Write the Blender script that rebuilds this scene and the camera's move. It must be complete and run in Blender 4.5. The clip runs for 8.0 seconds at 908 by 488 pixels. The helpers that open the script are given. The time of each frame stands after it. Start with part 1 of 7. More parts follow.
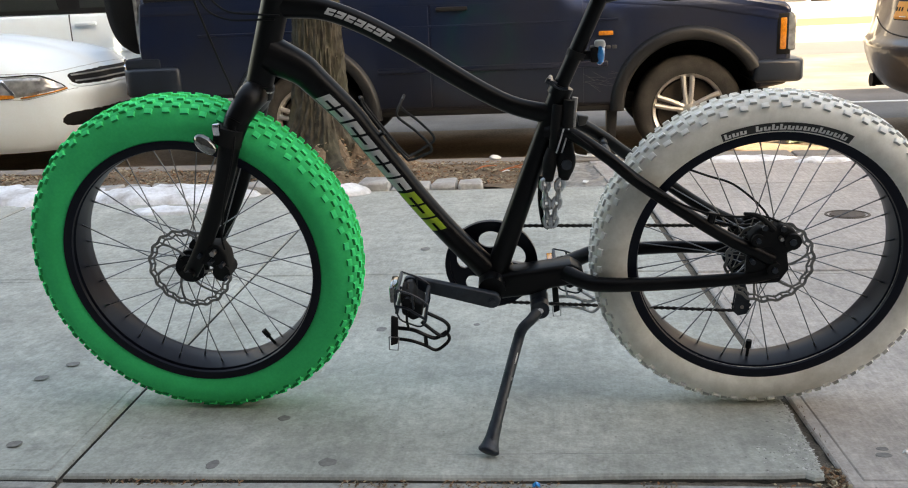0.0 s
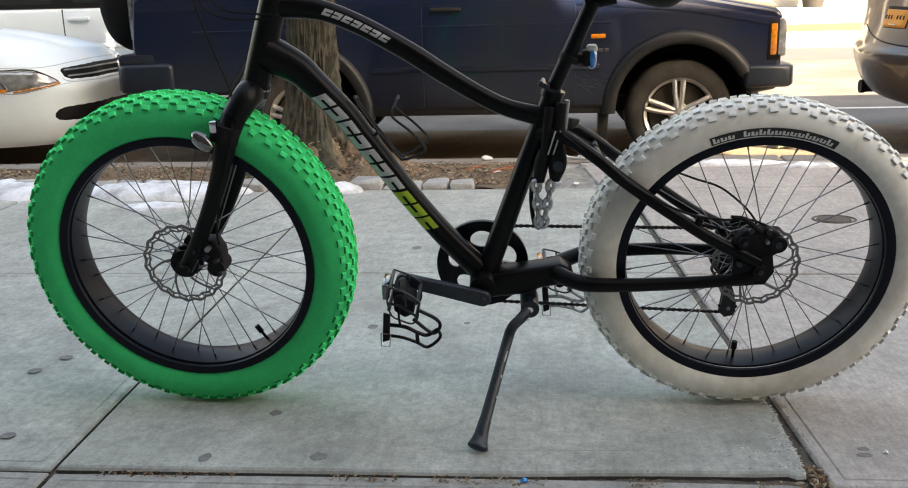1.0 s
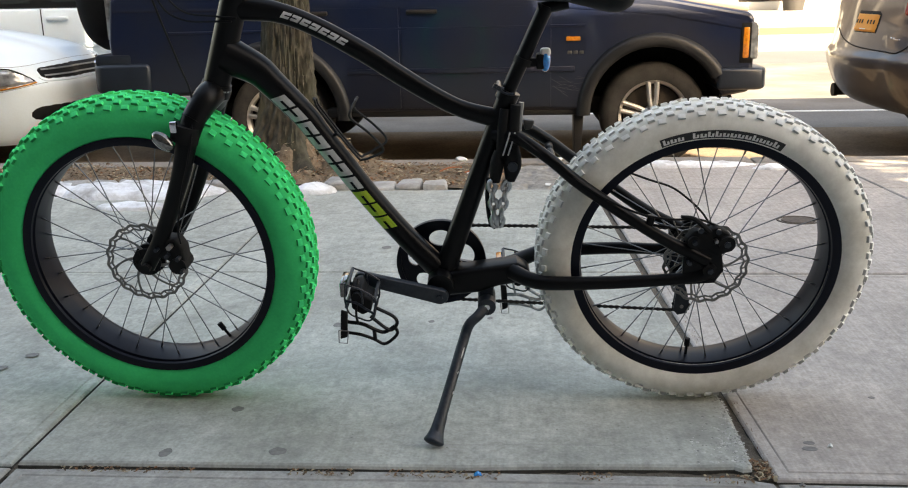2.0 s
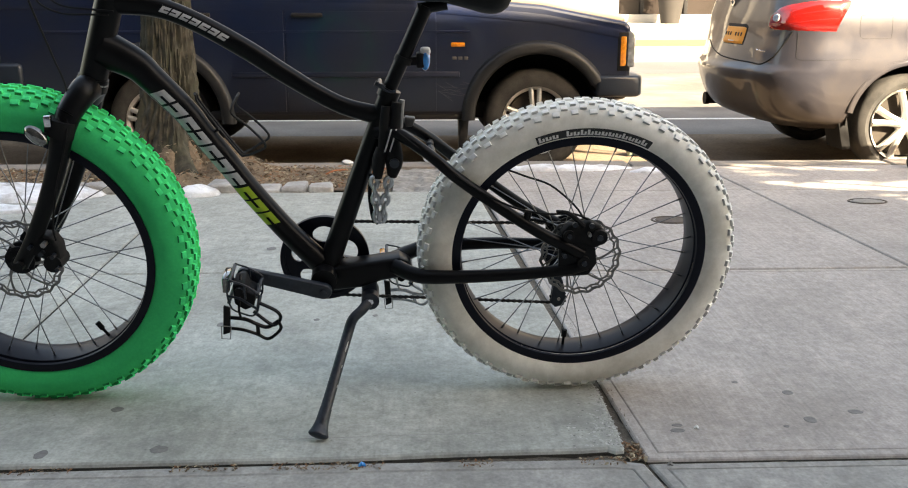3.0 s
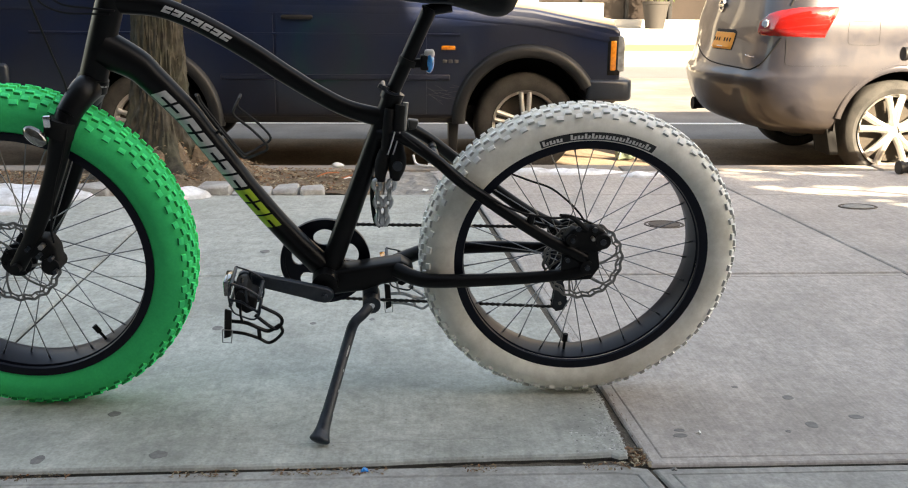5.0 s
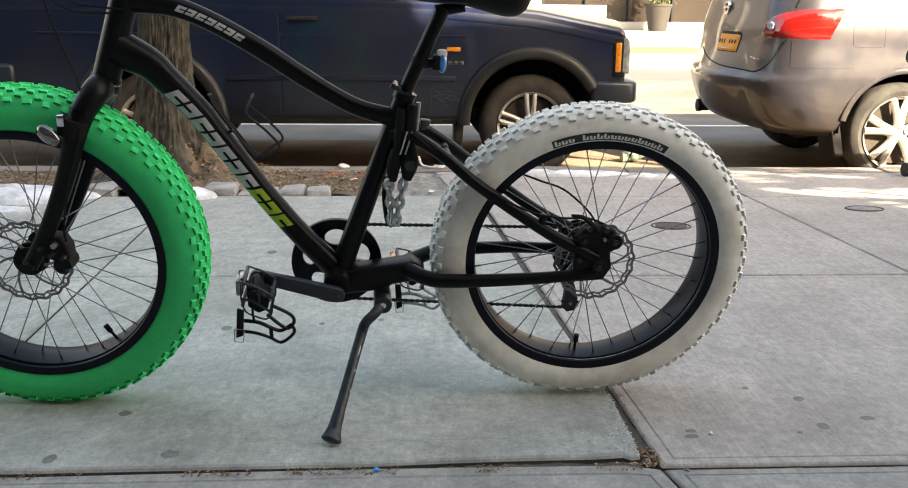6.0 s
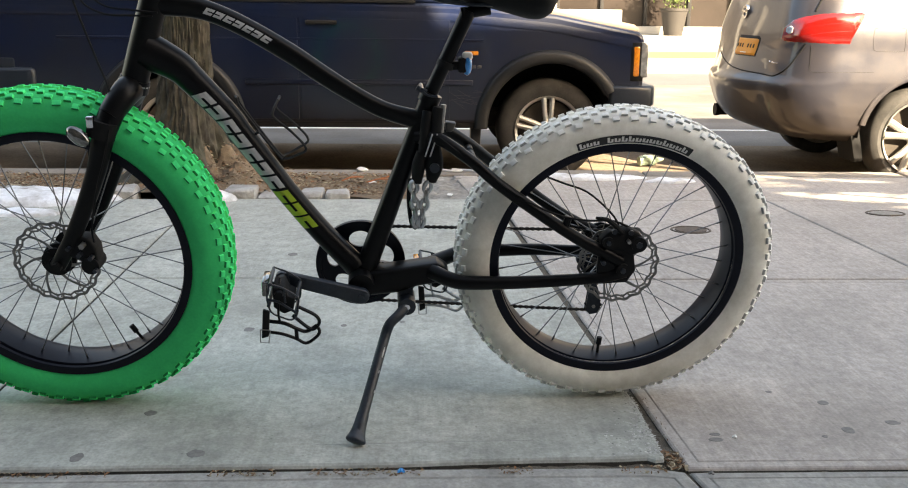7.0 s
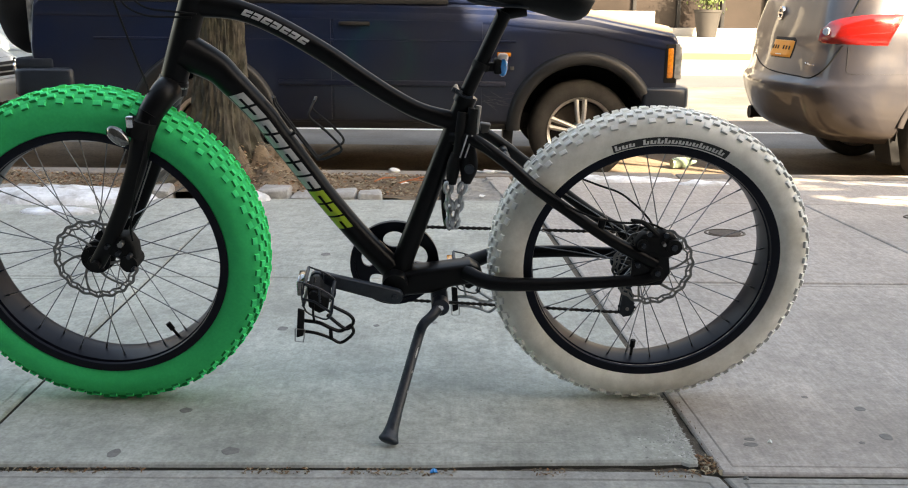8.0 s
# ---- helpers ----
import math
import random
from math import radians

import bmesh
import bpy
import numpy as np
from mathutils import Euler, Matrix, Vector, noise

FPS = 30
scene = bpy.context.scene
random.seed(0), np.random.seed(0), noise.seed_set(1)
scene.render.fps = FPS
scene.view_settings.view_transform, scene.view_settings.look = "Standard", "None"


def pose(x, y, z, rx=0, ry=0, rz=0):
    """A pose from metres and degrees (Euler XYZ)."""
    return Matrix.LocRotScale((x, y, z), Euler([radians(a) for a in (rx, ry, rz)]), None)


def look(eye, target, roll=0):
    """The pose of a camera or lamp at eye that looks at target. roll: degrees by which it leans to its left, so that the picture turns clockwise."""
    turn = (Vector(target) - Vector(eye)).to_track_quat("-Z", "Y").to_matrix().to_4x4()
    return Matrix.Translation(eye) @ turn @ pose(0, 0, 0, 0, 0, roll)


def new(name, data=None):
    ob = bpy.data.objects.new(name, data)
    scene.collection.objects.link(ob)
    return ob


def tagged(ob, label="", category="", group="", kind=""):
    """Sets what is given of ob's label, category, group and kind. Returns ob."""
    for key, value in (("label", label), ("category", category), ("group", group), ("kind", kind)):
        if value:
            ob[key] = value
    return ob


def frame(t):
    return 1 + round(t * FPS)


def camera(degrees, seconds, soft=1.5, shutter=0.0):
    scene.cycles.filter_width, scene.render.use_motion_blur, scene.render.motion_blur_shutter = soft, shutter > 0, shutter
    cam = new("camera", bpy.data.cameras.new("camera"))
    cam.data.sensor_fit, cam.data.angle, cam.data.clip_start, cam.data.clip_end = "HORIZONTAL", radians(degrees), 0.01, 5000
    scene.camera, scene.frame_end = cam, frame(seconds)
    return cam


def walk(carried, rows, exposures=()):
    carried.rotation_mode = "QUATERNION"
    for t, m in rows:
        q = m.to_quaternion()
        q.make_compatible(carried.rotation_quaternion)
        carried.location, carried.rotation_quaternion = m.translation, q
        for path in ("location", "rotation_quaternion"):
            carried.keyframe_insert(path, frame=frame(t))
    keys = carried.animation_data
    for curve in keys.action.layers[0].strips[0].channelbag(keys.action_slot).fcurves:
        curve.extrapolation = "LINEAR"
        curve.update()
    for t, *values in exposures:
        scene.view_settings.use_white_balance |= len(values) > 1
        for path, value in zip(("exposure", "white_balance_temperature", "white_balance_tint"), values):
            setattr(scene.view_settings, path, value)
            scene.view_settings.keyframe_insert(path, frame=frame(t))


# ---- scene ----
cam = camera(51.5, 8.0, soft=1.1)
PATH = [
    (0, (-0.384, -1.869, 0.863), (-0.6, 0.039, 0.346), -2.6),
    (0.5, (-0.387, -1.886, 0.871), (-0.587, 0.022, 0.349), -2.1),
    (1, (-0.385, -1.897, 0.868), (-0.58, 0.012, 0.351), -1.7),
    (1.2, (-0.384, -1.900, 0.868), (-0.577, 0.009, 0.351), -1.6),
    (2.3, (-0.304, -1.944, 0.873), (-0.422, -0.016, 0.355), -1.0),
    (2.5, (-0.298, -1.953, 0.872), (-0.35, -0.022, 0.355), -0.7),
    (3, (-0.311, -1.974, 0.857), (-0.241, -0.041, 0.351), -0.0),
    (3.5, (-0.333, -1.976, 0.856), (-0.226, -0.044, 0.351), 0.3),
    (4, (-0.343, -1.971, 0.855), (-0.234, -0.038, 0.35), 0.3),
    (4.5, (-0.346, -1.961, 0.856), (-0.238, -0.028, 0.354), 0.4),
    (6, (-0.372, -1.96, 0.85), (-0.269, -0.024, 0.355), 0.6),
    (6.5, (-0.386, -1.959, 0.85), (-0.29, -0.023, 0.359), 0.6),
    (7, (-0.394, -1.965, 0.846), (-0.32, -0.026, 0.36), 0.6),
    (7.5, (-0.399, -1.966, 0.848), (-0.343, -0.027, 0.361), 0.7),
    (8, (-0.403, -1.967, 0.846), (-0.392, -0.026, 0.362), 0.6),
]
walk(cam, [(t, look(eye, target, roll)) for t, eye, target, roll in PATH], [(0.0, 2.90, 9500, 11), (8.0, 2.90, 9500, 11)])

# ---- world, sun, exposure ----
SUN_DIR = Vector((-0.60, 0.82, -0.56)).normalized()
world = bpy.data.worlds.new("sky")
scene.world = world
world.use_nodes = True
wn = world.node_tree.nodes
sky = wn.new("ShaderNodeTexSky")
sky.sky_type = "NISHITA"
sky.sun_disc = False
sky.sun_elevation = math.asin(-SUN_DIR.z)
sky.sun_rotation = math.atan2(-SUN_DIR.x, -SUN_DIR.y)
sky.air_density, sky.dust_density = 1.0, 2.0
wn["Background"].inputs[1].default_value = 0.115
world.node_tree.links.new(sky.outputs[0], wn["Background"].inputs[0])
sun = new("sun", bpy.data.lights.new("sun", "SUN"))
sun.data.energy, sun.data.angle, sun.data.color = 5.0, radians(0.5), (1.0, 0.97, 0.91)
sun.matrix_world = Matrix.Translation((0, -6, 12)) @ SUN_DIR.to_track_quat("-Z", "Y").to_matrix().to_4x4()


# ---- materials ----
def material(name, rgb, rough=0.6, metal=0.0, vary=0.15, scale=8.0, bump=0.0, fine=120.0, coat=0.0, spec=0.5, dirt=None, dirt_amount=0.0, dirt_scale=2.0, stretch=(1, 1, 1), island=0.0, mid=0.0, mid_scale=30.0, low_tone=None):
    """A principled surface with two scales of colour change, optional dirt and fine relief."""
    m = bpy.data.materials.new(name)
    m.use_nodes = True
    n, l = m.node_tree.nodes, m.node_tree.links
    b = n["Principled BSDF"]
    b.inputs["Roughness"].default_value = rough
    b.inputs["Metallic"].default_value = metal
    b.inputs["Coat Weight"].default_value = coat
    b.inputs["Coat Roughness"].default_value = 0.06
    b.inputs["Specular IOR Level"].default_value = spec
    co = n.new("ShaderNodeTexCoord")
    mp = n.new("ShaderNodeMapping")
    mp.inputs["Scale"].default_value = stretch
    l.new(co.outputs["Object"], mp.inputs["Vector"])
    big = n.new("ShaderNodeTexNoise")
    big.inputs["Scale"].default_value, big.inputs["Detail"].default_value = scale, 6
    small = n.new("ShaderNodeTexNoise")
    small.inputs["Scale"].default_value, small.inputs["Detail"].default_value = fine, 4
    l.new(co.outputs["Object"], big.inputs["Vector"])
    l.new(mp.outputs["Vector"], small.inputs["Vector"])
    add = n.new("ShaderNodeMath")
    add.operation = "ADD"
    l.new(big.outputs["Fac"], add.inputs[0])
    l.new(small.outputs["Fac"], add.inputs[1])
    span = n.new("ShaderNodeMapRange")
    span.inputs[1].default_value, span.inputs[2].default_value = 0.6, 1.4
    span.inputs[3].default_value, span.inputs[4].default_value = 1 - vary, 1 + vary
    l.new(add.outputs[0], span.inputs[0])
    gain = span.outputs[0]
    if mid:
        blot = n.new("ShaderNodeTexNoise")
        blot.inputs["Scale"].default_value, blot.inputs["Detail"].default_value = mid_scale, 5
        l.new(co.outputs["Object"], blot.inputs["Vector"])
        br = n.new("ShaderNodeMapRange")
        br.inputs[1].default_value, br.inputs[2].default_value = 0.3, 0.7
        br.inputs[3].default_value, br.inputs[4].default_value = 1 - mid, 1 + mid
        l.new(blot.outputs["Fac"], br.inputs[0])
        bm_ = n.new("ShaderNodeMath")
        bm_.operation = "MULTIPLY"
        l.new(gain, bm_.inputs[0])
        l.new(br.outputs[0], bm_.inputs[1])
        gain = bm_.outputs[0]
    if island:
        geo = n.new("ShaderNodeNewGeometry")
        ir = n.new("ShaderNodeMapRange")
        ir.inputs[3].default_value, ir.inputs[4].default_value = 1 - island, 1 + island
        l.new(geo.outputs["Random Per Island"], ir.inputs[0])
        mm = n.new("ShaderNodeMath")
        mm.operation = "MULTIPLY"
        l.new(gain, mm.inputs[0])
        l.new(ir.outputs[0], mm.inputs[1])
        gain = mm.outputs[0]
    tint = n.new("ShaderNodeVectorMath")
    tint.operation = "SCALE"
    tint.inputs[0].default_value = rgb
    l.new(gain, tint.inputs["Scale"])
    colour = tint.outputs[0]
    if dirt:
        dn = n.new("ShaderNodeTexNoise")
        dn.inputs["Scale"].default_value, dn.inputs["Detail"].default_value, dn.inputs["Roughness"].default_value = dirt_scale, 8, 0.65
        l.new(co.outputs["Object"], dn.inputs["Vector"])
        dr = n.new("ShaderNodeMapRange")
        dr.inputs[1].default_value, dr.inputs[2].default_value = 0.42, 0.68
        dr.inputs[3].default_value, dr.inputs[4].default_value = 0.0, dirt_amount
        l.new(dn.outputs["Fac"], dr.inputs[0])
        mx = n.new("ShaderNodeMix")
        mx.data_type = "RGBA"
        l.new(dr.outputs[0], mx.inputs[0])
        l.new(colour, mx.inputs[6])
        mx.inputs[7].default_value = (*dirt, 1)
        colour = mx.outputs[2]
        rr = n.new("ShaderNodeMapRange")
        rr.inputs[3].default_value, rr.inputs[4].default_value = rough, min(1, rough + 0.4)
        l.new(dr.outputs[0], rr.inputs[0])
        l.new(rr.outputs[0], b.inputs["Roughness"])
    if low_tone:
        # below z_high the colour fades to a second one, held in dust
        z_low, z_high, amount, dust = low_tone
        sx = n.new("ShaderNodeSeparateXYZ")
        l.new(co.outputs["Object"], sx.inputs[0])
        wob = n.new("ShaderNodeMath")
        wob.operation = "MULTIPLY_ADD"
        wob.inputs[1].default_value = 0.25
        l.new(big.outputs["Fac"], wob.inputs[0])
        l.new(sx.outputs[2], wob.inputs[2])
        zr = n.new("ShaderNodeMapRange")
        zr.inputs[1].default_value, zr.inputs[2].default_value = z_low + 0.125, z_high + 0.125
        zr.inputs[3].default_value, zr.inputs[4].default_value = amount, 0.0
        l.new(wob.outputs[0], zr.inputs[0])
        sm = n.new("ShaderNodeMix")
        sm.data_type = "RGBA"
        l.new(zr.outputs[0], sm.inputs[0])
        l.new(colour, sm.inputs[6])
        sm.inputs[7].default_value = (*dust, 1)
        colour = sm.outputs[2]
    l.new(colour, b.inputs["Base Color"])
    if bump:
        bp = n.new("ShaderNodeBump")
        bp.inputs["Strength"].default_value = min(1, bump)
        bp.inputs["Distance"].default_value = 0.004 * bump
        l.new(small.outputs["Fac"], bp.inputs["Height"])
        l.new(bp.outputs[0], b.inputs["Normal"])
    return m


def glass(name, rgb=(1, 1, 1), rough=0.02):
    m = material(name, rgb, rough, vary=0.0)
    m.node_tree.nodes["Principled BSDF"].inputs["Transmission Weight"].default_value = 0.9
    return m


def concrete(name, rgb, seed, grime=0.55, broom=1.0, blotch=1.0):
    """Broom-finished concrete: fine strokes along y, specks, pits, blotches and stains."""
    m = bpy.data.materials.new(name)
    m.use_nodes = True
    n, l = m.node_tree.nodes, m.node_tree.links
    b = n["Principled BSDF"]
    b.inputs["Roughness"].default_value = 0.9
    b.inputs["Specular IOR Level"].default_value = 0.25
    co = n.new("ShaderNodeTexCoord")
    gain = None
    height = None
    for scale, size, detail, lo, hi, amount, relief in ((1.0, (120, 1.6, 1), 3, 0.28, 0.72, 0.055 * broom, 0.6 * broom), (150.0, (1, 1, 1), 3, 0.32, 0.68, 0.12, 0.5), (58.0, (1, 0.8, 1), 4, 0.32, 0.68, 0.13, 0.5), (24.0, (1, 0.8, 1), 5, 0.3, 0.7, 0.04 + 0.06 * blotch, 0.0), (9.0, (0.85, 1.15, 1), 8, 0.54, 0.78, -0.13 * blotch, 0.0), (5.0, (1, 0.6, 1), 6, 0.3, 0.7, 0.05 + 0.09 * blotch, 0.0), (0.9, (1, 1, 1), 4, 0.3, 0.7, 0.06, 0.0)):
        mp = n.new("ShaderNodeMapping")
        mp.inputs["Scale"].default_value = size
        mp.inputs["Location"].default_value = (seed, seed * 0.7, 0)
        mp.inputs["Rotation"].default_value = (0, 0, radians(2.0))
        l.new(co.outputs["Object"], mp.inputs["Vector"])
        t = n.new("ShaderNodeTexNoise")
        t.inputs["Scale"].default_value, t.inputs["Detail"].default_value = scale, detail
        l.new(mp.outputs["Vector"], t.inputs["Vector"])
        r = n.new("ShaderNodeMapRange")
        r.inputs[1].default_value, r.inputs[2].default_value = lo, hi
        r.inputs[3].default_value, r.inputs[4].default_value = 1 - amount, 1 + amount
        l.new(t.outputs["Fac"], r.inputs[0])
        if gain is None:
            gain = r.outputs[0]
        else:
            mm = n.new("ShaderNodeMath")
            mm.operation = "MULTIPLY"
            l.new(gain, mm.inputs[0])
            l.new(r.outputs[0], mm.inputs[1])
            gain = mm.outputs[0]
        if relief:
            sc = n.new("ShaderNodeMath")
            sc.operation = "MULTIPLY_ADD"
            sc.inputs[1].default_value = relief
            l.new(t.outputs["Fac"], sc.inputs[0])
            if height is not None:
                l.new(height, sc.inputs[2])
            else:
                sc.inputs[2].default_value = 0.0
            height = sc.outputs[0]
    pit = n.new("ShaderNodeTexVoronoi")
    pit.inputs["Scale"].default_value = 55
    l.new(co.outputs["Object"], pit.inputs["Vector"])
    near = n.new("ShaderNodeMapRange")
    near.inputs[1].default_value, near.inputs[2].default_value = 0.05, 0.16
    near.inputs[3].default_value, near.inputs[4].default_value = 1.0, 0.0
    l.new(pit.outputs["Distance"], near.inputs[0])
    some = n.new("ShaderNodeMath")
    some.operation = "GREATER_THAN"
    some.inputs[1].default_value = 0.80
    sep = n.new("ShaderNodeSeparateColor")
    l.new(pit.outputs["Color"], sep.inputs[0])
    l.new(sep.outputs[0], some.inputs[0])
    both = n.new("ShaderNodeMath")
    both.operation = "MULTIPLY"
    l.new(near.outputs[0], both.inputs[0])
    l.new(some.outputs[0], both.inputs[1])
    tint = n.new("ShaderNodeVectorMath")
    tint.operation = "SCALE"
    tint.inputs[0].default_value = rgb
    l.new(gain, tint.inputs["Scale"])
    spot = n.new("ShaderNodeMix")
    spot.data_type = "RGBA"
    dim = n.new("ShaderNodeMath")
    dim.operation = "MULTIPLY"
    dim.inputs[1].default_value = 0.55
    l.new(both.outputs[0], dim.inputs[0])
    l.new(dim.outputs[0], spot.inputs[0])
    l.new(tint.outputs[0], spot.inputs[6])
    spot.inputs[7].default_value = (0.10, 0.095, 0.085, 1)
    stain = n.new("ShaderNodeTexNoise")
    stain.inputs["Scale"].default_value, stain.inputs["Detail"].default_value, stain.inputs["Roughness"].default_value = 2.6, 9, 0.68
    l.new(co.outputs["Object"], stain.inputs["Vector"])
    sr = n.new("ShaderNodeMapRange")
    sr.inputs[1].default_value, sr.inputs[2].default_value = 0.46, 0.70
    sr.inputs[3].default_value, sr.inputs[4].default_value = 0.0, grime
    l.new(stain.outputs["Fac"], sr.inputs[0])
    mx = n.new("ShaderNodeMix")
    mx.data_type = "RGBA"
    l.new(sr.outputs[0], mx.inputs[0])
    l.new(spot.outputs[2], mx.inputs[6])
    mx.inputs[7].default_value = (rgb[0] * 0.60, rgb[1] * 0.60, rgb[2] * 0.58, 1)
    l.new(mx.outputs[2], b.inputs["Base Color"])
    bp = n.new("ShaderNodeBump")
    bp.inputs["Strength"].default_value = 0.7
    bp.inputs["Distance"].default_value = 0.0016
    l.new(height, bp.inputs["Height"])
    l.new(bp.outputs[0], b.inputs["Normal"])
    return m


CONCRETE = concrete("pavement_concrete", (0.350, 0.356, 0.323), 1.3, 0.6, 0.75)
CONCRETE_WARM = concrete("pavement_concrete_warm", (0.384, 0.348, 0.318), 7.7, 0.40, 1.5, 0.40)
CONCRETE_WORN = concrete("pavement_concrete_worn", (0.312, 0.302, 0.280), 4.1, 0.6, 0.5, 0.8)
KICK = material("worn_grey_enamel", (0.012, 0.018, 0.027), 0.30, spec=0.36, vary=0.5, scale=14, dirt=(0.036, 0.042, 0.050), dirt_amount=0.4, dirt_scale=30)
SHOPGLASS = material("dark_shop_glass", (0.020, 0.015, 0.013), 0.35, vary=0.6, scale=1.2, spec=0.2)
POTGREY = material("grey_pot", (0.024, 0.021, 0.019), 0.8, vary=0.2, scale=6)
CLIPGREY = material("grey_clip_steel", (0.34, 0.36, 0.37), 0.42, metal=0.6, vary=0.3, scale=30)
JOINT = material("joint_dirt", (0.115, 0.097, 0.075), 0.95, vary=0.4, scale=9, bump=1.0, fine=160)
ASPHALT = material("asphalt", (0.125, 0.118, 0.110), 0.95, vary=0.2, scale=0.8, bump=0.6, fine=120, spec=0.1, dirt=(0.27, 0.26, 0.24), dirt_amount=0.7, dirt_scale=0.5)
DARKASPHALT = material("newer_asphalt", (0.085, 0.085, 0.09), 0.85, vary=0.2, scale=0.8, bump=0.6, fine=120)
TANPAVING = material("tan_paving", (0.19, 0.135, 0.06), 0.85, vary=0.12, scale=1.2, bump=0.4, fine=60)
# darker copies of the tread rubber: shade painted on the blocks' outer sides
GREENSHADE = material("shaded_green_rubber", (0.0, 0.31, 0.10), 0.8, spec=0.0, vary=0.2, scale=40)
WHITESHADE = material("shaded_cream_rubber", (0.50, 0.495, 0.475), 0.8, vary=0.25, scale=40)
KERBSTONE = material("kerb_stone", (0.24, 0.21, 0.18), 0.85, vary=0.25, scale=4, bump=0.8, fine=60)
COBBLE = material("granite", (0.40, 0.395, 0.38), 0.8, vary=0.25, scale=9, bump=1.0, fine=80, dirt=(0.16, 0.12, 0.09), dirt_amount=0.5, dirt_scale=7)
SOIL = material("soil", (0.21, 0.155, 0.105), 1.0, vary=0.45, scale=6, bump=1.0, fine=70)
# pale for wet asphalt: the sky's reflection is put into the base colour
WETROAD = material("wet_asphalt", (0.205, 0.192, 0.180), 1.0, vary=0.3, scale=1.5, bump=0.6, fine=90, spec=0.03, dirt=(0.10, 0.09, 0.08), dirt_amount=0.6, dirt_scale=0.8)
MUD = material("wet_gutter_mud", (0.190, 0.148, 0.113), 1.0, vary=0.4, scale=2.5, bump=0.8, fine=60, spec=0.0)
LITTER = material("dry_leaves", (0.20, 0.145, 0.10), 0.9, vary=0.3, scale=9, island=0.5)
leaf_nodes, leaf_links = LITTER.node_tree.nodes, LITTER.node_tree.links
leaf_geo, leaf_ramp = leaf_nodes.new("ShaderNodeNewGeometry"), leaf_nodes.new("ShaderNodeValToRGB")
for spot, shade in ((0.0, (0.07, 0.042, 0.026)), (0.25, (0.15, 0.10, 0.06)), (0.5, (0.26, 0.11, 0.045)), (0.7, (0.22, 0.17, 0.11)), (0.9, (0.40, 0.33, 0.22))):
    stop = leaf_ramp.color_ramp.elements.new(spot) if spot not in (0.0, 0.9) else leaf_ramp.color_ramp.elements[0 if spot == 0.0 else -1]
    stop.position, stop.color = spot, (*shade, 1)
leaf_links.new(leaf_geo.outputs["Random Per Island"], leaf_ramp.inputs[0])
leaf_links.new(leaf_ramp.outputs[0], leaf_nodes["Principled BSDF"].inputs["Base Color"])
BRAKE = material("dull_brake_iron", (0.035, 0.027, 0.02), 0.8, vary=0.4, scale=20)
SPALLED = material("spalled_concrete", (0.30, 0.285, 0.26), 0.95, vary=0.45, scale=9, bump=1.0, fine=45, mid=0.25, mid_scale=16, dirt=(0.12, 0.11, 0.095), dirt_amount=0.7, dirt_scale=9)
CLEARPLASTIC = material("pale_green_plastic", (0.17, 0.23, 0.17), 0.2, vary=0.2, scale=30, coat=0.5)
ORANGETWIG = material("reddish_stalk", (0.42, 0.13, 0.05), 0.8, vary=0.2)
CHIPPED = material("chipped_concrete", (0.40, 0.395, 0.37), 0.95, vary=0.3, scale=26, island=0.45)
ROTOR = material("brake_rotor_steel", (0.20, 0.195, 0.185), 0.45, metal=0.8, vary=0.3, scale=30)
ARCHTRIM = material("faded_arch_plastic", (0.011, 0.012, 0.014), 0.42, spec=0.35, vary=0.25, scale=12, dirt=(0.026, 0.025, 0.024), dirt_amount=0.4, dirt_scale=8)
SNOW = material("snow", (0.80, 0.82, 0.85), 0.6, vary=0.12, scale=8, bump=1.0, fine=60, dirt=(0.30, 0.28, 0.26), dirt_amount=0.8, dirt_scale=7)
BARK = material("bark", (0.060, 0.051, 0.038), 0.95, vary=0.75, scale=22, bump=1.0, fine=45, stretch=(1, 1, 0.35), mid=0.35, mid_scale=20, dirt=(0.062, 0.068, 0.036), dirt_amount=0.5, dirt_scale=6)
GREEN = material("green_rubber", (0.0, 0.69, 0.228), 0.7, spec=0.0, vary=0.10, scale=5, bump=0.15, fine=200, dirt=(0.0, 0.50, 0.165), dirt_amount=0.5, dirt_scale=9)
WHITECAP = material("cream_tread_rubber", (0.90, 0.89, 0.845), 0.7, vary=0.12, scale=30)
# paler than GREEN: the tread's skylit look is put into its colour
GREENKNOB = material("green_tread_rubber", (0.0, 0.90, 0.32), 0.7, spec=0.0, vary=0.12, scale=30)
WHITE = material("cream_rubber", (0.88, 0.862, 0.795), 0.6, vary=0.05, scale=5, bump=0.15, fine=200, dirt=(0.36, 0.31, 0.21), dirt_amount=0.5, dirt_scale=7, mid=0.05, mid_scale=40)
MATT = material("matt_black_paint", (0.0042, 0.0043, 0.0050), 0.32, vary=0.15, scale=9, spec=0.15, dirt=(0.010, 0.0097, 0.0095), dirt_amount=0.2, dirt_scale=8)
RIMBLACK = material("black_alloy", (0.0048, 0.0060, 0.0125), 0.38, vary=0.15, scale=12, spec=0.16)
RUBBER = material("black_rubber", (0.007, 0.007, 0.0075), 0.7, spec=0.2, vary=0.25, scale=9, bump=0.3)
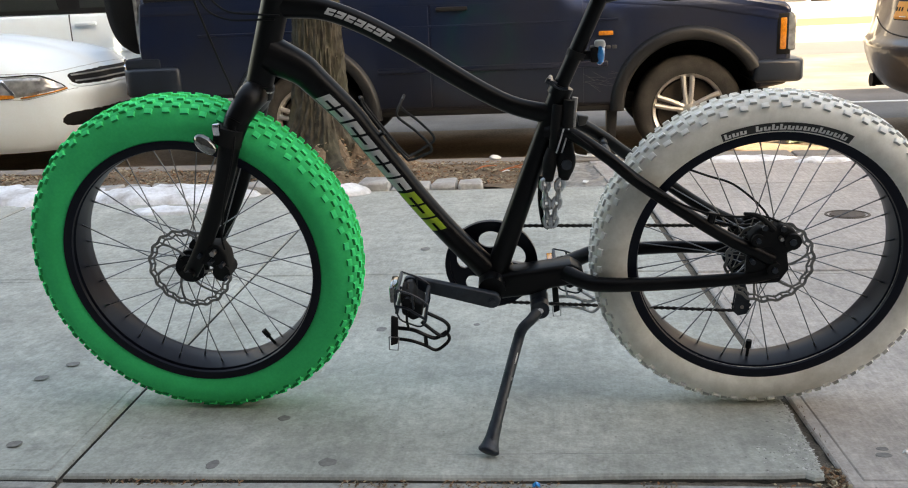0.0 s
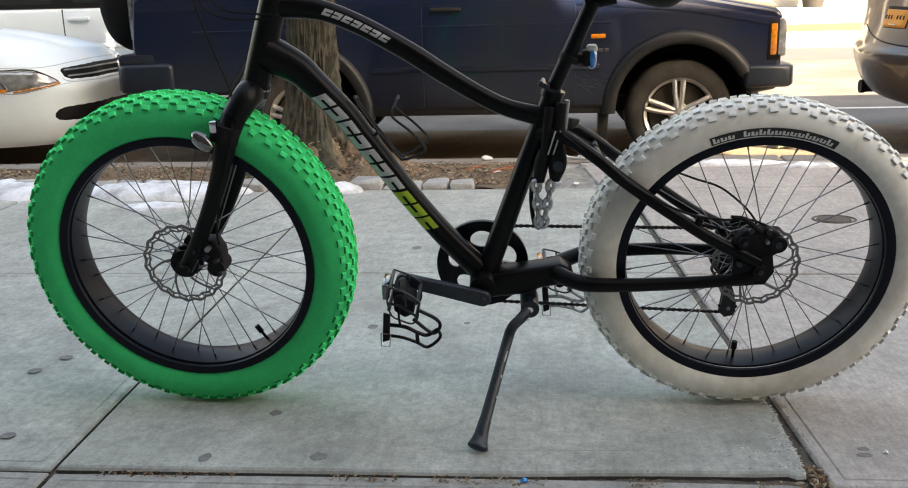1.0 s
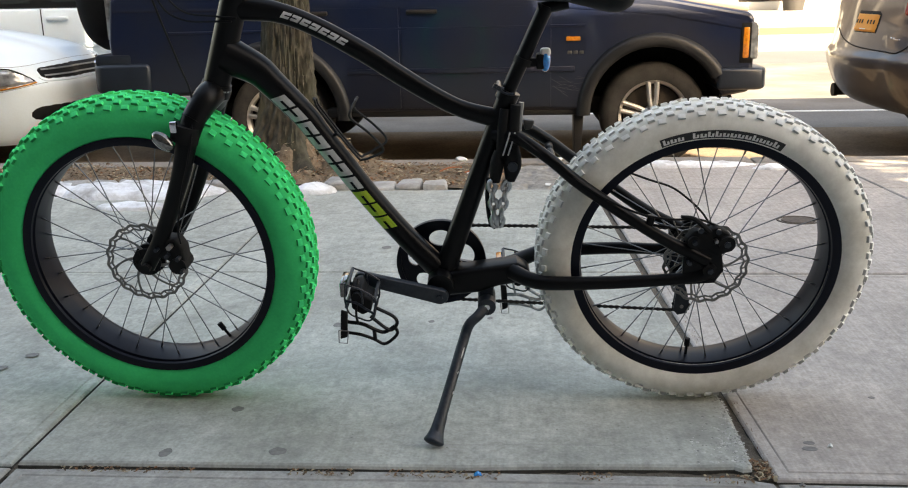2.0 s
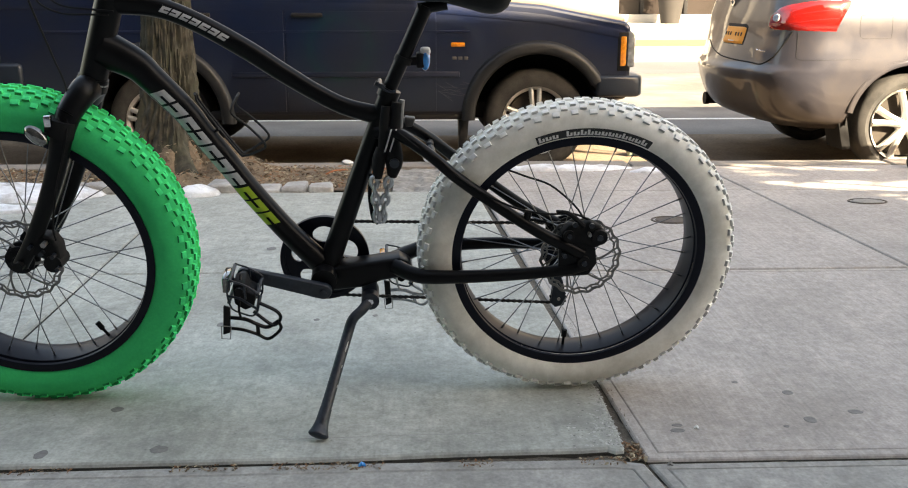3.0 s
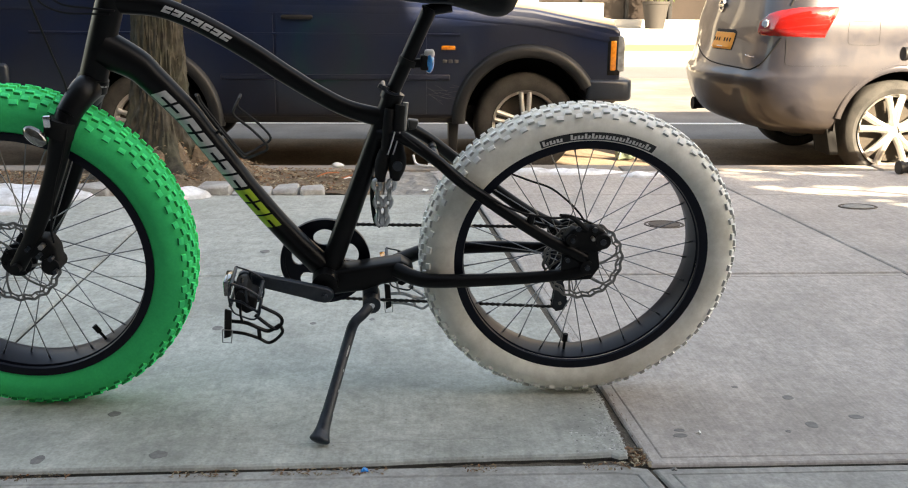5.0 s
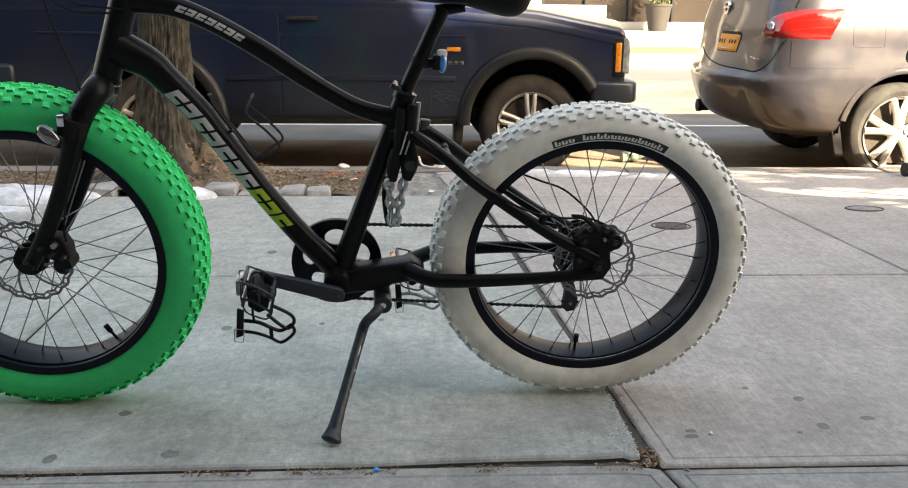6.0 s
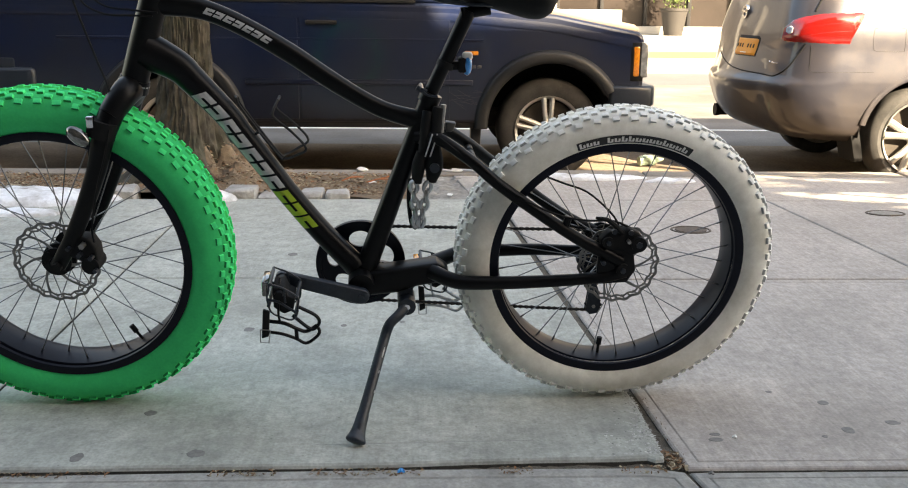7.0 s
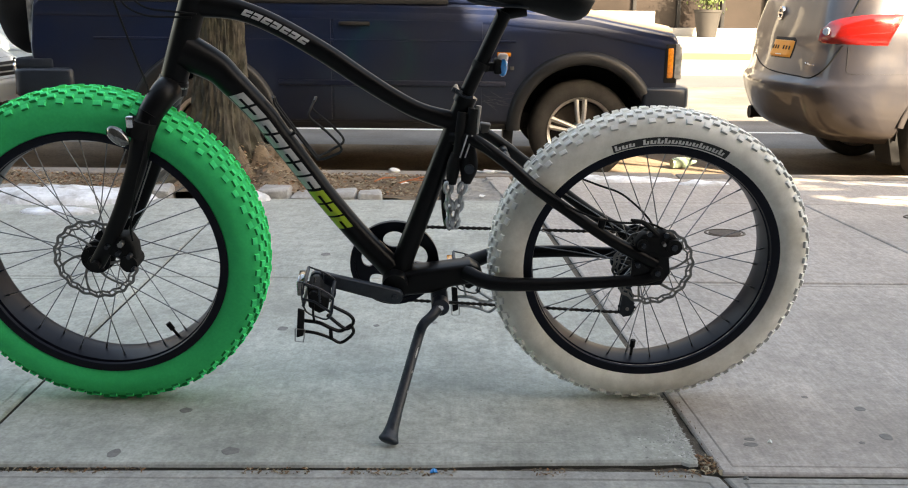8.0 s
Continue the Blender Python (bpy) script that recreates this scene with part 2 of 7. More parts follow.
STEEL = material("brushed_steel", (0.30, 0.29, 0.28), 0.4, metal=1.0, vary=0.2, scale=20)
SPOKE = material("spoke_steel", (0.19, 0.19, 0.19), 0.35, metal=1.0, vary=0.2, scale=20)
LINKSTEEL = material("bright_link_steel", (0.46, 0.465, 0.47), 0.28, metal=0.95, vary=0.3, scale=60)
CHROME = material("chrome", (0.75, 0.75, 0.76), 0.15, metal=1.0, vary=0.1)
CHAIN = material("oily_chain", (0.035, 0.032, 0.03), 0.5, metal=0.6, vary=0.4, scale=40)
DECAL = material("grey_decal", (0.50, 0.50, 0.50), 0.5, vary=0.12, scale=60)
LIME = material("lime_decal", (0.36, 0.50, 0.035), 0.5, vary=0.05)
PATCH = material("black_patch", (0.02, 0.02, 0.02), 0.6, vary=0.1)
PATCHTEXT = material("white_print", (0.72, 0.72, 0.7), 0.6, vary=0.05)
AMBER = material("amber_plastic", (0.60, 0.20, 0.02), 0.2, vary=0.45, scale=50, coat=0.6)
BLUELENS = material("blue_lens", (0.0, 0.22, 0.60), 0.12, vary=0.5, scale=60, coat=0.8)
CLEAR = material("clear_reflector", (0.20, 0.195, 0.18), 0.10, metal=0.85, vary=0.6, scale=60, coat=0.8)
# lower flank fades from navy to a neutral near-black
NAVY = material("navy_car_paint", (0.0045, 0.0105, 0.036), 0.28, vary=0.1, scale=3, coat=0.55, spec=0.30, dirt=(0.012, 0.015, 0.024), dirt_amount=0.6, dirt_scale=2.2, low_tone=(0.16, 0.66, 0.75, (0.013, 0.0135, 0.015)))
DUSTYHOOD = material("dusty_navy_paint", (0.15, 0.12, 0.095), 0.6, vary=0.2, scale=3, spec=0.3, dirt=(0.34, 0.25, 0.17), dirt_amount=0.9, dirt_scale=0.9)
BADGEGREY = material("dull_badge", (0.060, 0.058, 0.055), 0.5, vary=0.2, scale=60)
BUMPER = material("blue_grey_bumper", (0.014, 0.020, 0.031), 0.34, spec=0.45, vary=0.25, scale=6)
TRIM = material("black_plastic", (0.012, 0.012, 0.013), 0.5, spec=0.3, vary=0.2, scale=6, dirt=(0.026, 0.025, 0.025), dirt_amount=0.4, dirt_scale=5)
# darker brown towards the bottom: the lower bumper's shade is painted in
GREYPAINT = material("grey_brown_car_paint", (0.034, 0.034, 0.045), 0.34, metal=0.35, spec=0.45, vary=0.08, scale=3, coat=0.5, dirt=(0.075, 0.058, 0.046), dirt_amount=0.4, dirt_scale=2.5, low_tone=(0.05, 0.46, 0.8, (0.032, 0.025, 0.021)))
WHITEPAINT = material("white_car_paint", (0.76, 0.87, 0.93), 0.4, vary=0.04, scale=3, coat=0.35, dirt=(0.66, 0.69, 0.70), dirt_amount=0.3, dirt_scale=3)
TYRE = material("dusty_tyre", (0.040, 0.039, 0.038), 0.9, vary=0.3, scale=9, bump=0.5, spec=0.2, dirt=(0.085, 0.080, 0.075), dirt_amount=0.5, dirt_scale=9)
ALLOY = material("silver_alloy", (0.60, 0.59, 0.57), 0.35, metal=0.8, vary=0.12, scale=15, dirt=(0.36, 0.35, 0.34), dirt_amount=0.3, dirt_scale=12)
REDLENS = material("red_lens", (0.21, 0.007, 0.006), 0.12, vary=0.2, scale=25, coat=0.9)
LAMPGLASS = material("lamp_glass", (0.36, 0.37, 0.37), 0.10, metal=0.5, vary=0.6, scale=14, fine=30, bump=0.6, coat=1.0)
WINDOW = material("car_window", (0.030, 0.036, 0.036), 0.04, vary=0.1, coat=1.0)
PLATE = material("orange_plate", (0.72, 0.27, 0.02), 0.5, vary=0.08, scale=30)
STONEWALL = material("pale_stone", (0.36, 0.345, 0.32), 0.85, vary=0.12, scale=1.5, bump=0.4, fine=40)
BRICKWALL = material("grey_wall", (0.085, 0.085, 0.09), 0.9, vary=0.2, scale=2, bump=0.5, fine=40)
UNSEENWALL = material("unseen_dark_wall", (0.045, 0.043, 0.042), 0.8, vary=0.3, scale=1.5, bump=0.4, fine=40, spec=0.3)
PAINTLINE = material("road_paint", (0.72, 0.71, 0.68), 0.8, vary=0.15, scale=6)
IRON = material("cast_iron", (0.085, 0.064, 0.05), 0.7, metal=0.3, vary=0.4, scale=20, bump=0.6, fine=90)
SLABEDGE = material("dirty_slab_edge", (0.060, 0.057, 0.052), 0.95, vary=0.4, scale=12, bump=0.8, fine=120, dirt=(0.10, 0.095, 0.085), dirt_amount=0.8, dirt_scale=8)
GUM = material("old_gum", (0.185, 0.178, 0.168), 0.9, vary=0.3, scale=30)
SHRUB = material("shrub_leaf", (0.08, 0.12, 0.03), 0.7, vary=0.3, scale=8, island=0.5)


# ---- builders ----
def link(name, bm, mat, parent=None, label="", smooth=35):
    me = bpy.data.meshes.new(name)
    bmesh.ops.recalc_face_normals(bm, faces=bm.faces)
    bm.to_mesh(me)
    bm.free()
    if smooth:
        me.shade_smooth()
        me.set_sharp_from_angle(angle=radians(smooth))
    me.materials.append(mat)
    ob = new(name, me)
    ob.parent = parent
    if label:
        tagged(ob, label)
    return ob


def part(name, bm, mat, parent, label="", smooth=35):
    return link(name, bm, mat, parent, label, smooth)


def thing(name, label, category, m=None, group="", kind=""):
    ob = new(name)
    ob.empty_display_size = 0.1
    if m is not None:
        ob.matrix_basis = m
    return tagged(ob, label, category, group, kind)


def box(bm, lo, hi, bevel=0.0, m=None):
    """An axis-aligned box with bevelled edges."""
    got = bmesh.ops.create_cube(bm, size=1.0)["verts"]
    s = [hi[i] - lo[i] for i in range(3)]
    c = [(hi[i] + lo[i]) / 2 for i in range(3)]
    for v in got:
        v.co = Vector((v.co.x * s[0] + c[0], v.co.y * s[1] + c[1], v.co.z * s[2] + c[2]))
    if bevel:
        es = list({e for v in got for e in v.link_edges})
        got = bmesh.ops.bevel(bm, geom=es, offset=bevel, segments=2, affect="EDGES", profile=0.5)["verts"]
    if m is not None:
        bmesh.ops.transform(bm, matrix=m, verts=got)
    return bm


def smooth_path(points, per=8):
    """Catmull-Rom samples through the points."""
    p = [Vector(q) for q in points]
    if len(p) < 3:
        return p
    p = [2 * p[0] - p[1], *p, 2 * p[-1] - p[-2]]
    out = []
    for i in range(1, len(p) - 2):
        for k in range(per):
            t = k / per
            a, b, c, d = p[i - 1], p[i], p[i + 1], p[i + 2]
            out.append(0.5 * (2 * b + (c - a) * t + (2 * a - 5 * b + 4 * c - d) * t * t + (3 * b - a - 3 * c + d) * t ** 3))
    out.append(p[-2])
    return out


def tube(bm, points, radii, sides=12, flat=1.0, side=(0, 1, 0), per=8, curved=True, caps=True):
    """A tube through points; radii one number or one a point; flat scales it along the side direction."""
    if not isinstance(radii, (list, tuple)):
        radii = [radii] * len(points)
    if curved and len(points) > 2:
        pr = [(i, r, 0) for i, r in enumerate(radii)]
        path = smooth_path(points, per)
        rad = [v.y for v in smooth_path(pr, per)]
    else:
        path, rad = [Vector(q) for q in points], list(radii)
    rings = []
    sv = Vector(side)
    for i, q in enumerate(path):
        d = (path[min(i + 1, len(path) - 1)] - path[max(i - 1, 0)]).normalized()
        a = sv - d * sv.dot(d)
        if a.length < 1e-4:
            a = d.orthogonal()
        a.normalize()
        b = d.cross(a)
        rings.append([bm.verts.new(q + rad[i] * (a * math.cos(2 * math.pi * k / sides) * flat + b * math.sin(2 * math.pi * k / sides))) for k in range(sides)])
    for r, s in zip(rings, rings[1:]):
        for k in range(sides):
            bm.faces.new((r[k], r[(k + 1) % sides], s[(k + 1) % sides], s[k]))
    if caps:
        bm.faces.new(rings[0][::-1])
        bm.faces.new(rings[-1])
    return bm


def lathe(bm, profile, centre, n=64, closed=False, axis="y", caps=True):
    """Turns a profile of (radius, along) about the y axis through centre."""
    rows = []
    c = Vector(centre)
    for k in range(n):
        a = 2 * math.pi * k / n
        if axis == "y":
            rows.append([bm.verts.new(c + Vector((r * math.cos(a), y, r * math.sin(a)))) for r, y in profile])
        elif axis == "x":
            rows.append([bm.verts.new(c + Vector((y, r * math.cos(a), r * math.sin(a)))) for r, y in profile])
        else:
            rows.append([bm.verts.new(c + Vector((r * math.cos(a), r * math.sin(a), y))) for r, y in profile])
    m = len(profile)
    for k in range(n):
        p, q = rows[k], rows[(k + 1) % n]
        for i in range(m if closed else m - 1):
            j = (i + 1) % m
            bm.faces.new((p[i], p[j], q[j], q[i]))
    if caps and not closed:
        for i in (0, m - 1):
            if profile[i][0] > 1e-4:
                bm.faces.new([rows[k][i] for k in range(n)])
    return bm


def extrude_outline(bm, pts, y0, y1, bevel=0.0, plane="xz"):
    """A solid from an outline in the xz plane between two y."""
    def at(p, y):
        return (p[0], y, p[1]) if plane == "xz" else (p[0], p[1], y)
    a = [bm.verts.new(at(p, y0)) for p in pts]
    b = [bm.verts.new(at(p, y1)) for p in pts]
    bm.faces.new(a)
    bm.faces.new(b[::-1])
    for i in range(len(pts)):
        j = (i + 1) % len(pts)
        bm.faces.new((a[i], b[i], b[j], a[j]))
    bmesh.ops.recalc_face_normals(bm, faces=bm.faces)
    if bevel:
        es = [e for e in bm.edges if e.calc_face_angle(0) > radians(40)]
        bmesh.ops.bevel(bm, geom=es, offset=bevel, segments=3, affect="EDGES", profile=0.5, clamp_overlap=True)
    return bm


def arc(cx, cz, r, a0, a1, n):
    return [(cx + r * math.cos(radians(a0 + (a1 - a0) * i / n)), cz + r * math.sin(radians(a0 + (a1 - a0) * i / n))) for i in range(n + 1)]


# ---- the setting ----
ROAD = -0.23
KERB_Y = 3.06


def plane_grid(x0, x1, y0, y1, nx, ny, height):
    bm = bmesh.new()
    vs = [[bm.verts.new((x0 + (x1 - x0) * i / nx, y0 + (y1 - y0) * j / ny, height(x0 + (x1 - x0) * i / nx, y0 + (y1 - y0) * j / ny))) for i in range(nx + 1)] for j in range(ny + 1)]
    for j in range(ny):
        for i in range(nx):
            bm.faces.new((vs[j][i], vs[j][i + 1], vs[j + 1][i + 1], vs[j + 1][i]))
    return bm


ground = tagged(link("ground", plane_grid(-400, 400, -400, 400, 8, 8, lambda x, y: ROAD - 0.02), ASPHALT), "dark worn asphalt ground reaching away down the street", "ground", kind="structure")
road = tagged(link("road", plane_grid(-60, 60, KERB_Y + 0.1, 14.8, 24, 8, lambda x, y: ROAD), ASPHALT), "grey asphalt road, partly sunlit, beside the kerb", "road", kind="structure")
bm = bmesh.new()
box(bm, (-60, -4.0, -0.30), (60, KERB_Y - 0.16, -0.035))
bed = tagged(link("pavement_bed", bm, JOINT, smooth=0), "dark dirt bed showing in the pavement joints", "pavement", kind="structure")


def kerbstones():
    kerb = thing("kerb", "row of worn grey granite kerb stones beside the road", "kerb", kind="structure")
    x = -9.0
    while x < 12:
        w = 1.1 + 0.5 * random.random()
        bm = bmesh.new()
        box(bm, (x, KERB_Y - 0.15, ROAD - 0.05), (x + w - 0.012, KERB_Y, -0.004 + 0.008 * random.random()), 0.012)
        part("kerbstone", bm, KERBSTONE, kerb)
        x += w


kerbstones()

bm = bmesh.new()
box(bm, (-60, KERB_Y, ROAD - 0.03), (60, 5.65, ROAD + 0.004))
tagged(link("gutter", bm, MUD, smooth=0), "wet brown muddy gutter along the kerb", "gutter", kind="structure")

bm = bmesh.new()
box(bm, (-60, 5.652, ROAD - 0.03), (60, 7.7, ROAD + 0.003))
tagged(link("wet_lane", bm, WETROAD, smooth=0), "wet asphalt beside the parked cars, sky reflection painted in pale", "road", kind="structure")

# far side of the street
bm = bmesh.new()
box(bm, (-60, 14.8, ROAD - 0.05), (60, 30.0, -0.06), 0.02)
box(bm, (-60, 21.2, -0.10), (60, 30.0, 0.20), 0.02)
tagged(link("far_pavement", bm, STONEWALL), "bright sunlit concrete pavement across the street", "pavement", kind="structure")
bm = bmesh.new()
box(bm, (-60, 14.55, ROAD - 0.05), (60, 14.78, -0.05), 0.02)
tagged(link("far_kerb", bm, KERBSTONE), "tan stone kerb across the street", "kerb", kind="structure")
bm = bmesh.new()
box(bm, (-60, 6.62, ROAD - 0.03), (60, 6.69, ROAD + 0.007))
tagged(link("lane_line", bm, PAINTLINE, smooth=0), "faded white lane line painted on asphalt", "road marking", kind="structure")


bm = bmesh.new()
box(bm, (-60, 12.0, ROAD - 0.03), (60, 14.54, ROAD + 0.004))
tagged(link("parking_lane", bm, DARKASPHALT, smooth=0), "darker strip of asphalt along the far kerb", "road", kind="structure")
bm = bmesh.new()
box(bm, (-60, 16.6, -0.10), (60, 19.6, -0.052))
tagged(link("tan_paving", bm, TANPAVING, smooth=0), "tan paved strip on the far pavement", "pavement", kind="structure")


# unseen building added behind the camera; its stepped roofline shapes the near pavement's shade
def shade_building():
    house = thing("shade_building", "unseen dark building outline added to shade the pavement side", "building", kind="structure")
    bm = bmesh.new()
    extrude_outline(bm, [(-40, -0.1), (60, -0.1), (60, 2.6), (8.28, 2.6), (6.28, 4.08), (6.06, 4.40), (6.06, 4.62), (5.90, 4.68), (5.90, 5.05), (6.95, 5.25), (6.95, 6.2), (5.55, 6.2), (5.45, 6.7), (3.4, 6.7), (3.2, 11.5), (-40, 11.5)], -9.0, -4.0)
    part("wall", bm, UNSEENWALL, house, "", 0)


shade_building()


# ---- the bicycle ----
BIKE = thing("bicycle", "matt black bicycle, fat green front tyre, cream rear tyre, on kickstand", "bicycle", pose(0, 0.034, 0, 6.84, 0, 2.86))
REAR, FRONT = (0.0225, 0.334), (-1.127, 0.3536)
FLAT = {REAR: 0.949, FRONT: 1.0}  # the rear tyre sits low under its load


def press(bm, hub, size):
    """Scales a wheel's piece about its hub, and sits it low by its share."""
    for v in bm.verts:
        v.co.x = hub[0] + (v.co.x - hub[0]) * size
        v.co.z = hub[1] + (v.co.z - hub[1]) * size * FLAT[hub]


def fat_tyre(name, hub, mat, worn, label):
    """A balloon tyre with five rows of raised blocks; worn is their painted-shade colour."""
    bm = bmesh.new()
    ring = [(0.256, -0.036), (0.262, -0.041), (0.273, -0.047), (0.286, -0.0515), (0.2935, -0.0524), (0.300, -0.0525), (0.307, -0.0516), (0.314, -0.0496), (0.320, -0.0469), (0.325, -0.0435), (0.3295, -0.0391), (0.333, -0.034), (0.3358, -0.0265), (0.3375, -0.018), (0.339, 0.0)]
    prof = ring + [(r, -y) for r, y in ring[-2::-1]]
    lathe(bm, prof + [(0.252, 0.030), (0.252, -0.030)], (hub[0], 0, hub[1]), 128, closed=True)
    press(bm, hub, 1.006 if hub == REAR else 1.016)
    tyre = part(name, bm, mat, BIKE, label, 60)
    bm = bmesh.new()
    count = 58 if hub == FRONT else 54
    rnd = random.Random(3)

    def block(a, r, y, da, dy, h, tilt):
        """A raised block: tilt turns it round the tyre's shoulder."""
        er = Vector((math.cos(a), 0, math.sin(a)))
        et = Vector((-math.sin(a), 0, math.cos(a)))
        ey = Vector((0, 1, 0))
        up = er * math.cos(tilt) + ey * math.sin(tilt)
        across = ey * math.cos(tilt) - er * math.sin(tilt)
        c = Vector((hub[0], 0, hub[1])) + er * r + ey * y
        da, dy, h = da * rnd.uniform(0.82, 1.05), dy * rnd.uniform(0.85, 1.05), h * rnd.uniform(0.82, 0.98)
        skew = rnd.uniform(-0.18, 0.18)
        et, across = et + across * skew, across - et * skew
        base, top, cap = [], [], []
        for s, t in ((-1, -1), (1, -1), (1, 1), (-1, 1)):
            base.append(bm.verts.new(c + et * s * da + across * t * dy - up * 0.003))
            top.append(bm.verts.new(c + et * s * da * 0.90 + across * t * dy * 0.90 + up * h))
            cap.append(bm.verts.new(c + et * s * da * 0.66 + across * t * dy * 0.62 + up * h * 1.12))
        bm.faces.new(cap)
        for i in range(4):
            bm.faces.new((top[i], top[(i + 1) % 4], cap[(i + 1) % 4], cap[i]))
            # the outer side gets the darker copy, so its shade is in the colour
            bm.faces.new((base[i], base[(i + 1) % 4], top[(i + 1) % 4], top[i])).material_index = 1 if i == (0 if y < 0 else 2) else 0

    for k in range(count):
        a = 2 * math.pi * (k + 0.25) / count
        half = math.pi / count
        for s in (-1, 1):
            far = half if s > 0 else 0
            block(a + far, 0.3250, s * 0.0436, 0.0080, 0.0056, 0.0050, s * radians(48))
            block(a + half + far, 0.3322, s * 0.0348, 0.0078, 0.0054, 0.0060, s * radians(32))
            block(a + far, 0.3372, s * 0.0232, 0.0070, 0.0050, 0.0050, s * radians(14))
            block(a + half + far, 0.3382, s * 0.0120, 0.0078, 0.0046, 0.0042, s * radians(5))
        if k % 3:
            block(a + half, 0.339, 0.004 if k % 2 else -0.004, 0.0074, 0.0050, 0.0040, 0)
    press(bm, hub, 1.006 if hub == REAR else 1.016)
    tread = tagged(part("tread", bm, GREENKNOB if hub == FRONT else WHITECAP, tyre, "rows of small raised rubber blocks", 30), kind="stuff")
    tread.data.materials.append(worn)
    return tyre


def fat_wheel(name, hub, label, spin, valve_angle, drum):
    """Rim with spokes, hub, rotor and valve as its pieces."""
    u, w = hub
    bm = bmesh.new()
    lip = 0.2700 if hub == REAR else 0.2675
    prof = [(lip, -0.0462), (lip, -0.040), (0.254, -0.036), (0.252, 0.036), (lip, 0.040), (lip, 0.0462), (lip - 0.0075, 0.0478), (0.2520, 0.0450), (0.2500, 0.0405), (0.2470, 0.034), (0.2445, 0.0), (0.2470, -0.028), (0.2478, -0.0325), (0.2530, -0.0345), (0.2530, -0.0375), (0.2495, -0.0395), (0.2510, -0.0450), (lip - 0.0075, -0.0478)]
    lathe(bm, prof, (u, 0, w), 96, closed=True)
    big = 1.018 if hub == REAR else 1.008
    press(bm, hub, big)
    wheel = part(name, bm, RIMBLACK, BIKE, label, 40)
    # spokes, crossed
    n = 32
    for k in range(n):
        side = 1 if k % 2 else -1
        lead = 1 if (k // 2) % 2 else -1
        a = spin + 2 * math.pi * k / n
        h = a + lead * radians(62)
        p0 = Vector((u + 0.029 * math.cos(h), side * 0.033, w + 0.029 * math.sin(h)))
        p1 = Vector((u + 0.2445 * math.cos(a), side * 0.012, w + 0.2445 * math.sin(a)))
        bm = bmesh.new()
        tube(bm, [p0, p1], 0.00125, 5, curved=False)
        d = (p1 - p0).normalized()
        tube(bm, [p1 - d * 0.010, p1 + d * 0.001], 0.0020, 6, curved=False)
        press(bm, hub, big)
        part("spoke", bm, SPOKE, wheel)
    bm = bmesh.new()
    lathe(bm, [(0.009, -0.070), (0.012, -0.068), (0.014, -0.045), (0.033, -0.037), (0.034, -0.031), (0.020, -0.027), (0.018, 0.0), (0.020, 0.027), (0.034, 0.031), (0.033, 0.037), (0.014 + drum, 0.045), (0.012 + drum * 0.4, 0.068), (0.009, 0.070)], (u, 0, w), 28)
    part("hub", bm, RUBBER, wheel, "black hub")
    # rotor: two wavy rings joined by struts, on curved arms
    bm = bmesh.new()
    m = 120
    v0 = -0.052
    for r_in, r_out, shift in ((0.0808, 0.0866, 0.0), (0.0725, 0.0764, 0.9)):
        rows = []
        for k in range(m):
            a = 2 * math.pi * k / m
            wave = 0.0020 * math.sin(a * 18 + shift)
            rows.append([bm.verts.new((u + (r + wave) * math.cos(a), v0 + y, w + (r + wave) * math.sin(a))) for r, y in ((r_in, -0.001), (r_out, -0.001), (r_out, 0.001), (r_in, 0.001))])
        for k in range(m):
            p, q = rows[k], rows[(k + 1) % m]
            for i in range(4):
                bm.faces.new((p[i], p[(i + 1) % 4], q[(i + 1) % 4], q[i]))
    for k in range(36):
        a = 2 * math.pi * k / 36
        tube(bm, [(u + r * math.cos(a + t), v0, w + r * math.sin(a + t)) for r, t in ((0.073, 0.0), (0.083, 0.07))], 0.0021, 5, curved=False, flat=0.6)
    for k in range(6):
        a = 2 * math.pi * k / 6 + 0.2
        pts = [(u + r * math.cos(a + t), v0, w + r * math.sin(a + t)) for r, t in ((0.024, -0.55), (0.042, -0.32), (0.060, -0.12), (0.073, 0.0))]
        tube(bm, pts, [0.0045, 0.0030, 0.0026, 0.0035], 6, flat=0.3, per=4)
    part("brake_rotor", bm, ROTOR, wheel, "wavy perforated steel brake rotor")
    bm = bmesh.new()
    lathe(bm, [(0.012, v0 - 0.004), (0.026, v0 - 0.003), (0.030, v0 - 0.002), (0.030, v0 + 0.002), (0.012, v0 + 0.002)], (u, 0, w), 32, closed=True)
    for k in range(6):
        a = 2 * math.pi * k / 6 + 0.1
        tube(bm, [(u + 0.024 * math.cos(a), v0 - 0.007, w + 0.024 * math.sin(a)), (u + 0.024 * math.cos(a), v0, w + 0.024 * math.sin(a))], 0.0038, 6, curved=False)
    part("rotor_carrier", bm, RUBBER, wheel, "black rotor carrier with six bolts")
    # valve
    bm = bmesh.new()
    a = valve_angle
    d = Vector((math.cos(a), 0, math.sin(a)))
    c = Vector((u, 0, w))
    tube(bm, [c + d * 0.2445, c + d * 0.222], 0.0032, 8, curved=False)
    tube(bm, [c + d * 0.224, c + d * 0.206], 0.0058, 10, curved=False)
    press(bm, hub, big)
    part("valve", bm, RUBBER, wheel, "black valve with cap")
    return wheel


